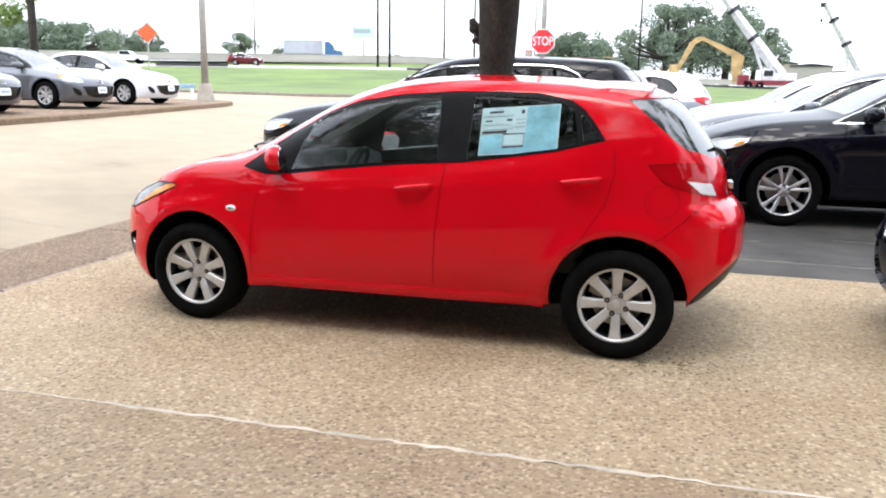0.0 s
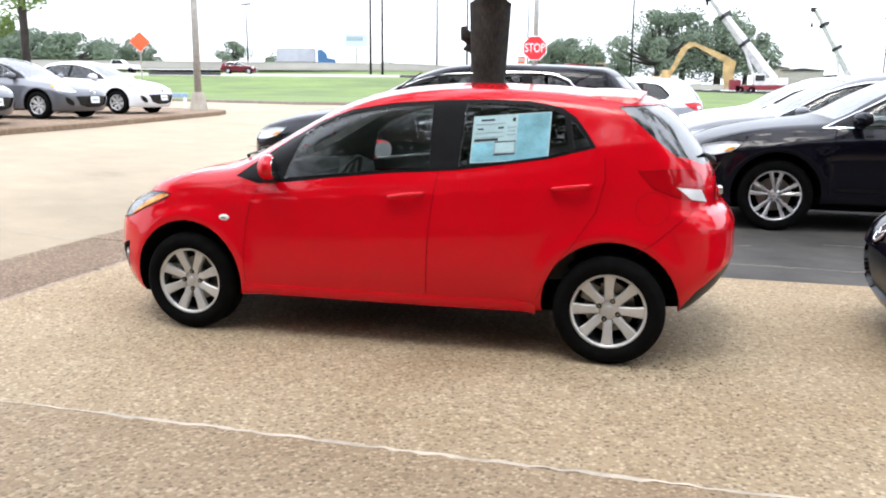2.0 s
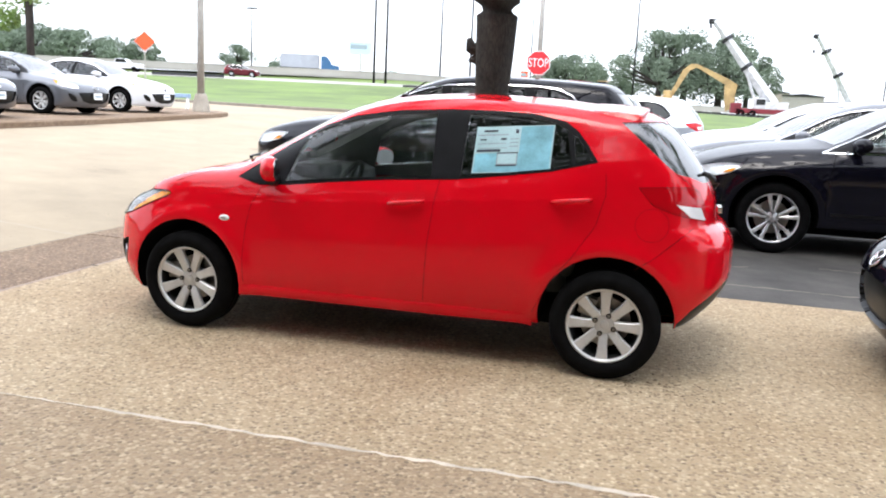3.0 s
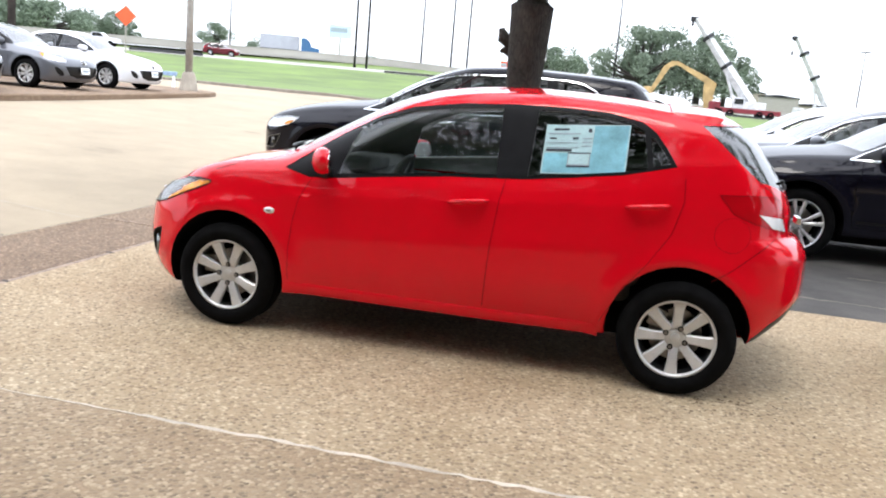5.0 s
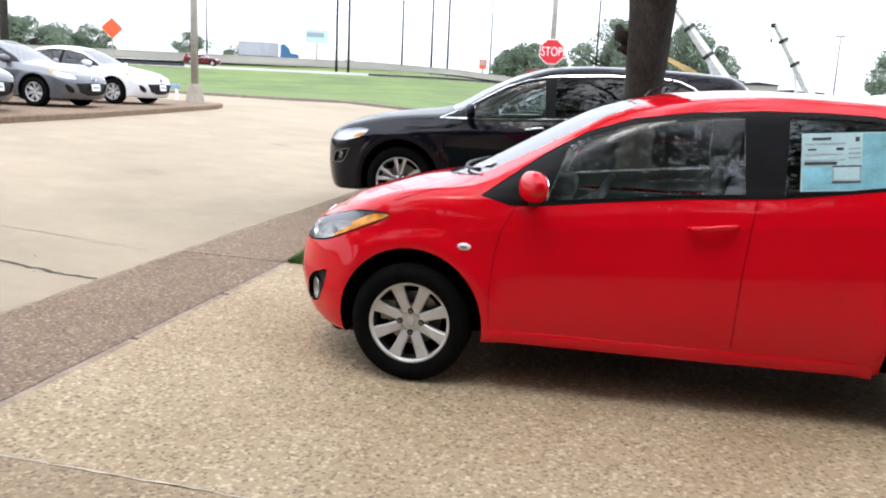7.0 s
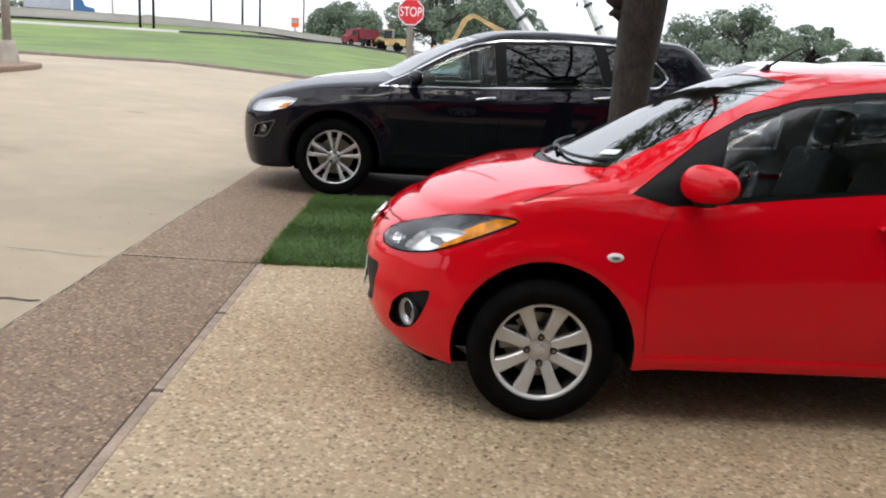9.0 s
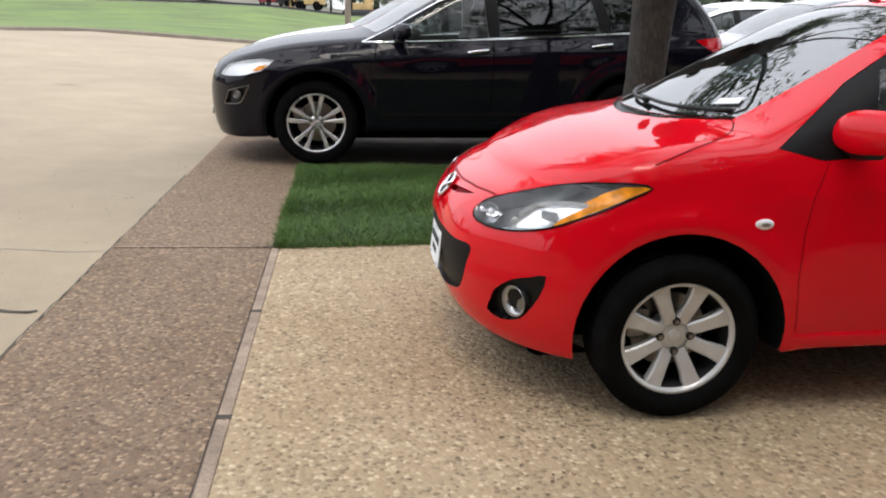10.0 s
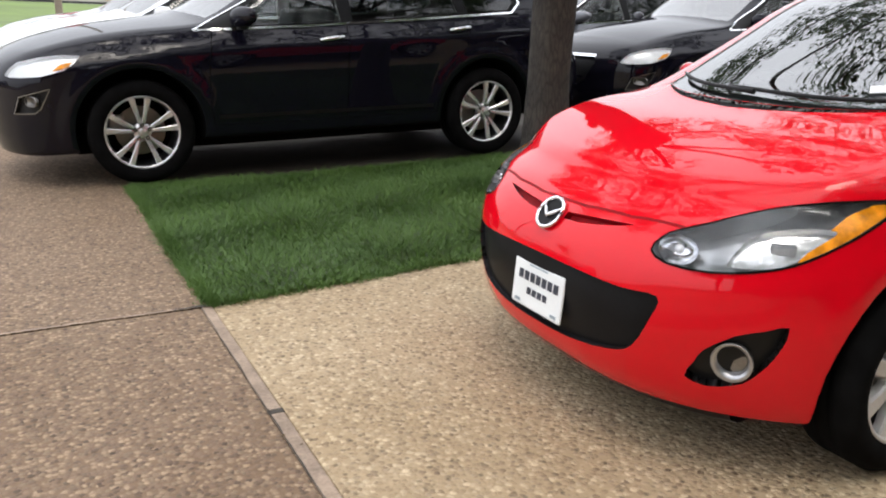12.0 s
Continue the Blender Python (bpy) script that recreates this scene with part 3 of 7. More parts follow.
def wheel_thing(parent, at, side, radius, rim, width, spokes, style, turned=0.0):
    """A wheel: alloy rim with spokes, tyre, nuts, cap and brake. The face looks towards -y when side is -1."""
    bm = bmesh.new()
    half = width / 2
    add_lathe(bm, [(rim, -half + 0.012), (rim - 0.004, -half + 0.004), (rim - 0.014, -half + 0.006), (rim - 0.02, -half + 0.022)], 56)
    hub = 0.076 if spokes == 8 else 0.064
    tone = M["bright_alloy"] if style == "pair" else M["alloy"]
    out, deep = -half + 0.018, -half + 0.045

    def spoke(angle, w0, w1, r0, r1, shift=0.0, thick=0.03, flare=1.0):
        rows = []
        for i in range(5):
            t = i / 4
            r = r0 + (r1 - r0) * t
            w = (w0 + (w1 - w0) * t**flare) / 2
            y = deep + (out - deep) * (0.25 + 0.75 * t) - 0.006 * math.sin(math.pi * t)
            rows.append([(-w, y + thick), (-w, y + 0.006), (-w + 0.006, y), (w - 0.006, y), (w, y + 0.006), (w, y + thick)])
        grid = []
        for i, row in enumerate(rows):
            t = i / 4
            r = r0 + (r1 - r0) * t
            line = []
            for x, y in row:
                v = Vector((x + shift * t, y, r))
                v.rotate(Euler((0, angle, 0)))
                line.append(bm.verts.new(v))
            grid.append(line)
        for a, b in zip(grid, grid[1:]):
            for k in range(5):
                bm.faces.new((a[k], b[k], b[k + 1], a[k + 1]))

    def spoke_part(*args, **more):
        nonlocal bm
        keep, bm = bm, bmesh.new()
        spoke(*args, **more)
        bmesh.ops.recalc_face_normals(bm, faces=bm.faces)
        made.append(part("spoke", bm, tone, None, "", False))
        bm = keep

    made = []
    for i in range(spokes):
        ang = 2 * math.pi * i / spokes + (math.pi / 8 if spokes == 8 else 0.0)
        if style == "plain":
            spoke_part(ang, 0.047, 0.07, 0.05, rim - 0.008, flare=3.0)
        elif style == "pair":
            spoke_part(ang - 0.16, 0.026, 0.05, 0.05, rim - 0.01, -0.018, flare=2.0)
            spoke_part(ang + 0.16, 0.026, 0.05, 0.05, rim - 0.01, 0.018, flare=2.0)
        else:
            spoke_part(ang, 0.03, 0.024, 0.04, rim - 0.012, -0.03)
            spoke_part(ang, 0.03, 0.024, 0.04, rim - 0.012, 0.03)
    bmesh.ops.recalc_face_normals(bm, faces=bm.faces)
    rimob = part("wheel", bm, tone, parent, "silver alloy wheel")
    rimob.data.polygons.foreach_set("use_smooth", [len(p.vertices) == 4 for p in rimob.data.polygons])
    rimob.matrix_basis = pose(*at, 0, 0, 0 if side < 0 else 180) @ pose(0, 0, 0, 0, turned, 0)
    for sp in made:
        sp.parent = rimob
    # alloy barrel given dark iron: shade between the spokes is in its colour
    bm = bmesh.new()
    add_lathe(bm, [(rim - 0.02, -half + 0.022), (rim - 0.026, -half + 0.05), (rim - 0.03, half), (rim - 0.012, half)], 48)
    part("barrel", bm, M["iron"], rimob, "inner barrel, darkened as shade behind the spokes", True)
    bm = bmesh.new()
    add_lathe(bm, [(0.0005, deep - 0.004), (0.03, deep - 0.004), (hub, deep), (hub + 0.004, deep + 0.01), (hub + 0.004, deep + 0.05)], 32)
    bmesh.ops.recalc_face_normals(bm, faces=bm.faces)
    part("hub", bm, tone, rimob, "", True)
    bm = bmesh.new()
    prof = [(rim - 0.006, -half + 0.01), (rim + 0.004, -half - 0.004), (rim + 0.02, -half - 0.012), ((rim + radius) / 2, -half - 0.016), (radius - 0.03, -half - 0.008), (radius - 0.012, -half + 0.008),
            (radius - 0.003, -half + 0.024)]
    for k in (-0.5, 0.0, 0.5):
        prof += [(radius, half * (k - 0.22)), (radius, half * (k + 0.14)), (radius - 0.007, half * (k + 0.16)), (radius - 0.007, half * (k + 0.22))]
    prof += [(radius - 0.003, half - 0.024), (radius - 0.012, half - 0.008), (radius - 0.03, half + 0.006), ((rim + radius) / 2, half + 0.012), (rim - 0.006, half - 0.01)]
    add_lathe(bm, prof, 120)
    part("tyre", bm, M["rubber"], rimob, "black rubber tyre", True)
    bm = bmesh.new()
    add_lathe(bm, [(0.0005, deep - 0.0095), (0.021, deep - 0.0095), (0.024, deep - 0.0075), (0.025, deep + 0.0)], 24)
    part("hub_cap", bm, tone, rimob, "", True)
    nuts = 4 if spokes == 8 else 5
    for i in range(nuts):
        a = 2 * math.pi * i / nuts
        # dark disc proud of the hub, drawn as the shade round the nut
        bm = bmesh.new()
        add_tube(bm, (0.054 * math.sin(a), deep + 0.02, 0.054 * math.cos(a)), (0.054 * math.sin(a), deep - 0.0115, 0.054 * math.cos(a)), 0.0145, 0.0145, 12)
        part("lug_well", bm, M["iron"], rimob)
        bm = bmesh.new()
        add_tube(bm, (0.054 * math.sin(a), deep, 0.054 * math.cos(a)), (0.054 * math.sin(a), deep - 0.018, 0.054 * math.cos(a)), 0.0095, 0.008, 6)
        part("lug_nut", bm, M["disc"], rimob)
    if style:
        bm = bmesh.new()
        add_lathe(bm, [(0.05, 0.02), (rim * 0.66, 0.02), (rim * 0.66, 0.044), (0.05, 0.044)], 40)
        part("brake_disc", bm, M["disc"], rimob)
        bm = bmesh.new()
        add_box(bm, (-rim * 0.8, -0.028, -rim * 0.05), (-rim * 0.42, 0.05, rim * 0.45), 0.012)
        part("brake_caliper", bm, M["steel"], rimob)
    bm = bmesh.new()
    add_lathe(bm, [(0.0005, half - 0.02), (rim - 0.03, half - 0.02)], 32)
    part("wheel_back", bm, M["liner"], rimob)
    return rimob


def seat_part(name, parent, x, y, w, rear=False):
    bm = bmesh.new()
    add_box(bm, (x, y - w / 2, 0.36), (x + 0.5, y + w / 2, 0.54), 0.06, seg=3)
    back = Matrix.Translation((x + 0.46, y, 0.46)) @ Euler((0, radians(16 if not rear else 14), 0)).to_matrix().to_4x4()
    add_box(bm, (-0.06, -w / 2, 0.0), (0.07, w / 2, 0.58), 0.055, back, 3)
    heads = [0.0] if not rear else [-w * 0.32, w * 0.32]
    for h in heads:
        add_box(bm, (-0.035, h - 0.12, 0.62), (0.055, h + 0.12, 0.8), 0.04, back, 3)
        add_tube(bm, back @ Vector((0.01, h - 0.05, 0.55)), back @ Vector((0.01, h - 0.05, 0.66)), 0.007)
        add_tube(bm, back @ Vector((0.01, h + 0.05, 0.55)), back @ Vector((0.01, h + 0.05, 0.66)), 0.007)
    return part(name, bm, M["cloth"], parent, "", True)


# ---------------------------------------------------------------- profiles of the cars (nose towards -x, front axle at x = 0)
HATCH = dict(
    box=((-0.95, -1.0, 0.05), (3.35, 1.0, 1.62)), core=((-0.12, -0.34, 0.52), (2.55, 0.34, 0.62)),
    top=eased(curve((-0.78, 0.56), (-0.72, 0.68), (-0.62, 0.765), (-0.42, 0.86), (-0.17, 0.94), (0.05, 0.985), (0.13, 1.015), (0.5, 1.215), (0.83, 1.38), (1.2, 1.46), (1.6, 1.485), (2.05, 1.475), (2.4, 1.445), (2.75, 1.40), (3.4, 1.3)), -0.8, 3.4, 0.09, 0.12),
    sweep=curve((-0.8, 0.1), (0.0, 0.2), (0.3, 0.42), (1.4, 0.35), (2.2, 0.0), (3.0, -0.1)),
    crown=curve((-0.8, 0.12), (-0.45, 0.09), (-0.1, 0.03), (0.25, 0.03), (0.7, 0.11), (1.0, 0.13), (3.0, 0.12)),
    belt=curve((-0.75, 0.64), (-0.42, 0.76), (-0.17, 0.85), (0.1, 0.895), (0.45, 0.9), (0.9, 0.946), (1.25, 0.98), (1.6, 1.005), (1.9, 1.04), (2.14, 1.08), (2.4, 1.14), (2.8, 1.17), (3.2, 1.18)),
    crease=curve((-0.7, 0.52), (-0.2, 0.68), (0.2, 0.76), (0.5, 0.8), (1.5, 0.885), (2.5, 0.96), (3.2, 0.98)),
    half=curve((-0.75, 0.71), (-0.4, 0.75), (0.0, 0.775), (0.4, 0.78), (1.5, 0.78), (2.2, 0.765), (2.6, 0.74), (3.2, 0.67)),
    under=curve((0.0, 0.0), (0.5, 0.022), (1.0, 0.038), (1.2, 0.049), (1.5, 0.063), (1.8, 0.066), (2.0, 0.056), (2.2, 0.034), (2.5, -0.06), (3.0, -0.23)),
    lean=(0.37, 0.14), arches=((0.0, 0.295, 0.4), (2.49, 0.295, 0.4)), flare=0.014,
    nose=curve((0.1, -0.5), (0.17, -0.62), (0.26, -0.71), (0.36, -0.745), (0.48, -0.76), (0.58, -0.75), (0.66, -0.725), (0.74, -0.66), (0.8, -0.56), (1.6, -0.5)), nose_bow=0.72,
    tail=curve((0.15, 2.85), (0.3, 3.0), (0.42, 3.1), (0.55, 3.15), (0.72, 3.145), (0.8, 3.1), (0.84, 3.045), (0.95, 3.03), (1.05, 2.99), (1.25, 2.85), (1.4, 2.72), (1.6, 2.55)), tail_bow=0.42,
    sill=curve((-0.8, 0.17), (-0.3, 0.2), (0.3, 0.245), (2.2, 0.25), (2.7, 0.26), (3.2, 0.3)),
    soft_top=curve((-0.8, 0.1), (-0.3, 0.085), (0.2, 0.075), (0.6, 0.07), (3.0, 0.08)), soft_nose=0.1, soft_tail=0.1,
    wheelbase=2.49, tyre=0.295, rim=0.205, tyre_width=0.185, track=0.735, arch=0.362, spokes=8, style="plain",
    dlo=[(0.31, 0.937), (0.45, 1.04), (0.588, 1.14), (0.782, 1.255), (0.986, 1.325), (1.25, 1.366), (1.55, 1.386), (1.8, 1.39), (2.02, 1.384), (2.2, 1.35), (2.27, 1.305), (2.33, 1.235), (2.39, 1.15), (2.136, 1.085), (1.88, 1.046), (1.64, 1.012), (1.25, 0.985), (0.914, 0.948), (0.635, 0.912), (0.46, 0.9)],
    panes=[("window", [(0.62, 0.935), (0.7, 1.18), (0.79, 1.238), (0.986, 1.305), (1.25, 1.345), (1.475, 1.36), (1.49, 1.022), (1.25, 1.003), (0.914, 0.967)]),
           ("privacy", [(1.655, 1.03), (1.665, 1.365), (1.8, 1.37), (2.0, 1.365), (2.15, 1.34), (2.21, 1.31), (2.25, 1.13), (2.13, 1.1), (1.88, 1.063)]),
           ("privacy", [(2.275, 1.14), (2.245, 1.285), (2.27, 1.275), (2.315, 1.22), (2.355, 1.16)])],
    screen_line=[(0.075 + 0.9 * abs(y) ** 2.6, y) for y in (-0.53, -0.46, -0.38, -0.28, -0.15, 0.0, 0.15, 0.28, 0.38, 0.46, 0.53)] + [(0.55, 0.505), (0.79, 0.48), (0.95, 0.445), (1.0, 0.4), (0.975, 0.25), (0.96, 0.0), (0.975, -0.25), (1.0, -0.4), (0.95, -0.445), (0.79, -0.48), (0.55, -0.505)],
    back=[(-0.58, 1.36), (0.58, 1.36), (0.65, 1.2), (0.69, 1.11), (0.5, 1.06), (-0.5, 1.06), (-0.69, 1.11), (-0.65, 1.2)], back_side=[(2.485, 1.362), (2.53, 1.328), (2.62, 1.252), (2.705, 1.18), (2.79, 1.112), (2.9, 1.085), (3.1, 1.07), (3.1, 1.37), (2.7, 1.372)], back_from=2.4,
    lamp_axis=(0.93, -0.36), lamp=rounded([(-0.456, 0.661), (-0.425, 0.695), (-0.382, 0.718), (-0.3, 0.746), (-0.221, 0.769), (-0.0656, 0.806), (0.03, 0.818), (0.114, 0.822), (0.1696, 0.811), (0.0897, 0.767), (-0.061, 0.702), (-0.149, 0.667), (-0.24, 0.645), (-0.343, 0.632), (-0.43, 0.637)], 2),
    bright=rounded([(-0.302, 0.652), (-0.272, 0.692), (-0.235, 0.722), (-0.18, 0.742), (-0.11, 0.752), (-0.05, 0.752), (-0.03, 0.745), (-0.06, 0.728), (-0.112, 0.7), (-0.142, 0.677), (-0.2, 0.657)], 2),
    turn=[(0.145, 0.815), (0.163, 0.809), (0.085, 0.77), (-0.06, 0.706), (-0.138, 0.674), (-0.122, 0.702), (-0.06, 0.743), (0.012, 0.782), (0.078, 0.81)],
    rear_axis=(0.93, 0.36), rear_lamp=[(2.155, 1.035), (2.3, 1.045), (2.42, 1.045), (2.5, 1.02), (2.535, 0.95), (2.558, 0.865), (2.43, 0.888), (2.317, 0.914), (2.225, 0.95)], rear_clear=[(2.341, 0.958), (2.5, 0.938), (2.55, 0.87), (2.43, 0.892)],
    grille=rounded([(-0.482, 0.546), (-0.38, 0.547), (-0.2, 0.555), (0.0, 0.558), (0.2, 0.555), (0.38, 0.547), (0.482, 0.546), (0.475, 0.485), (0.417, 0.378), (0.33, 0.342), (0.13, 0.318), (-0.13, 0.318), (-0.33, 0.342), (-0.417, 0.378), (-0.475, 0.485)]),
    fog=rounded([(-0.374, 0.326), (-0.36, 0.375), (-0.343, 0.418), (-0.279, 0.47), (-0.21, 0.493), (-0.153, 0.506), (-0.174, 0.43), (-0.223, 0.351), (-0.26, 0.322), (-0.32, 0.306)], 2),
    bonnet=[(-0.652, 0.0), (-0.65, 0.12), (-0.625, 0.3), (-0.577, 0.467), (-0.45, 0.545), (-0.32, 0.63), (-0.2, 0.69), (-0.055, 0.705), (0.05, 0.69), (0.15, 0.65), (0.24, 0.57), (0.2, 0.5), (0.1, 0.36), (0.06, 0.2), (0.045, 0.0), (0.06, -0.2), (0.1, -0.36), (0.2, -0.5), (0.24, -0.57), (0.15, -0.65), (0.05, -0.69), (-0.055, -0.705), (-0.2, -0.69), (-0.32, -0.63), (-0.45, -0.545), (-0.577, -0.467), (-0.625, -0.3), (-0.65, -0.12)],
    plate=0.43,
    doors=[[(0.481, 0.9), (0.423, 0.783), (0.398, 0.665), (0.386, 0.497), (0.394, 0.3), (1.489, 0.31), (1.503, 0.665), (1.526, 0.884), (1.546, 1.01), (1.55, 1.37), (1.25, 1.35), (0.9, 1.25)],
           [(1.546, 1.01), (1.526, 0.884), (1.503, 0.665), (1.489, 0.31), (2.1, 0.31), (2.149, 0.43), (2.2, 0.53), (2.297, 0.653), (2.404, 0.823), (2.444, 0.985), (2.435, 1.1), (2.42, 1.2), (2.38, 1.2), (1.9, 1.3), (1.55, 1.37)]],
    handles=[(1.365, 0.872), (2.27, 0.945)],
)

SUV = dict(
    box=((-1.2, -1.15, 0.08), (4.3, 1.15, 1.85)), core=((-0.3, -0.4, 0.62), (3.4, 0.4, 0.75)),
    top=curve((-1.02, 0.7), (-0.97, 0.85), (-0.85, 0.955), (-0.6, 1.045), (-0.3, 1.115), (0.1, 1.17), (0.33, 1.2), (0.45, 1.235), (0.8, 1.425), (1.2, 1.6), (1.6, 1.695), (2.1, 1.72), (2.8, 1.705), (3.4, 1.67), (4.2, 1.6)),
    sweep=curve((-1.0, 0.08), (0.0, 0.12), (0.4, 0.3), (1.6, 0.25), (2.6, 0.0), (4.0, -0.1)),
    crown=curve((-1.0, 0.1), (0.4, 0.1), (1.2, 0.1), (4.0, 0.09)),
    belt=curve((-1.0, 0.78), (-0.6, 0.93), (-0.2, 1.0), (0.3, 1.055), (0.8, 1.09), (2.0, 1.13), (3.2, 1.19), (4.0, 1.22)),
    crease=curve((-1.0, 0.66), (-0.3, 0.86), (0.4, 0.93), (2.0, 0.99), (3.2, 1.04), (4.0, 1.06)),
    half=curve((-1.0, 0.805), (-0.5, 0.855), (0.0, 0.875), (0.6, 0.89), (2.2, 0.89), (3.2, 0.865), (4.1, 0.785)),
    under=curve((0.0, 0.0), (0.5, 0.046), (1.0, 0.08), (1.2, 0.074), (1.5, 0.058), (1.9, 0.036), (2.2, 0.02), (2.45, -0.005), (2.8, -0.095), (3.2, -0.24)),
    lean=(0.37, 0.25), arches=((0.0, 0.376, 0.5), (2.875, 0.376, 0.5)), flare=0.02,
    nose=curve((0.15, -0.86), (0.25, -0.95), (0.4, -0.995), (0.55, -1.01), (0.72, -1.01), (0.86, -0.99), (0.95, -0.92), (1.02, -0.8), (2.0, -0.7)), nose_bow=0.42,
    tail=curve((0.25, 3.85), (0.4, 4.02), (0.6, 4.08), (0.8, 4.05), (0.9, 3.99), (1.1, 3.95), (1.25, 3.88), (1.5, 3.68), (1.7, 3.5), (1.85, 3.4)), tail_bow=0.3,
    sill=curve((-1.1, 0.22), (-0.4, 0.25), (0.5, 0.3), (2.4, 0.3), (3.3, 0.32), (4.1, 0.36)),
    soft_top=curve((-1.0, 0.12), (0.4, 0.11), (0.8, 0.08), (4.0, 0.09)), soft_nose=0.12, soft_tail=0.12,
    wheelbase=2.875, tyre=0.376, rim=0.268, tyre_width=0.245, track=0.805, arch=0.45, spokes=5, style="pair",
    dlo=[(0.42, 1.087), (0.66, 1.2), (0.8, 1.275), (1.113, 1.45), (1.35, 1.53), (1.593, 1.578), (2.18, 1.605), (2.7, 1.598), (2.9, 1.575), (3.05, 1.51), (3.2, 1.36), (3.23, 1.29), (3.14, 1.21), (2.2, 1.158), (1.37, 1.118)],
    panes=[("window", [(0.74, 1.118), (0.84, 1.265), (1.113, 1.42), (1.35, 1.5), (1.52, 1.535), (1.56, 1.145), (1.0, 1.125)]),
           ("privacy", [(1.66, 1.152), (1.64, 1.555), (2.18, 1.578), (2.5, 1.575), (2.6, 1.205), (2.2, 1.182)]),
           ("privacy", [(2.7, 1.21), (2.62, 1.572), (2.84, 1.562), (3.0, 1.495), (3.15, 1.35), (3.175, 1.3), (3.1, 1.232)])],
    screen=(0.42, 1.28, 0.68, 0.58, 0.27), back=[(-0.6, 1.56), (0.6, 1.56), (0.68, 1.4), (0.7, 1.2), (-0.7, 1.2), (-0.68, 1.4)], back_from=3.1,
    lamp_axis=(0.9, -0.43), lamp=[(-0.451, 0.795), (-0.41, 0.845), (-0.36, 0.88), (-0.206, 0.915), (-0.07, 0.93), (0.062, 0.925), (0.03, 0.875), (-0.025, 0.83), (-0.172, 0.792), (-0.3, 0.785), (-0.4, 0.785)],
    turn=[(-0.05, 0.872), (0.02, 0.885), (0.0, 0.855), (-0.05, 0.835), (-0.1, 0.828)],
    fog=[(-0.396, 0.54), (-0.341, 0.655), (-0.122, 0.71), (-0.197, 0.575), (-0.24, 0.545)],
    rear_axis=(0.93, 0.36), rear_lamp=[(2.95, 1.14), (3.2, 1.17), (3.45, 1.15), (3.46, 1.0), (3.25, 0.97), (3.05, 1.06)], rear_clear=[(3.25, 1.08), (3.4, 1.08), (3.4, 1.02), (3.28, 1.02)],
    grille=[(-0.42, 0.86), (0.42, 0.86), (0.46, 0.78), (0.36, 0.62), (0.25, 0.56), (-0.25, 0.56), (-0.36, 0.62), (-0.46, 0.78)],
    doors=[[(0.55, 1.09), (0.5, 0.85), (0.5, 0.5), (0.52, 0.4), (1.58, 0.4), (1.6, 1.12), (1.6, 1.56), (1.25, 1.48), (0.95, 1.34)],
           [(1.6, 1.12), (1.58, 0.4), (2.38, 0.4), (2.42, 0.62), (2.52, 0.8), (2.66, 0.93), (2.7, 1.18), (2.62, 1.57), (1.6, 1.56)]],
    handles=[(1.455, 1.022), (2.595, 1.085)],
)

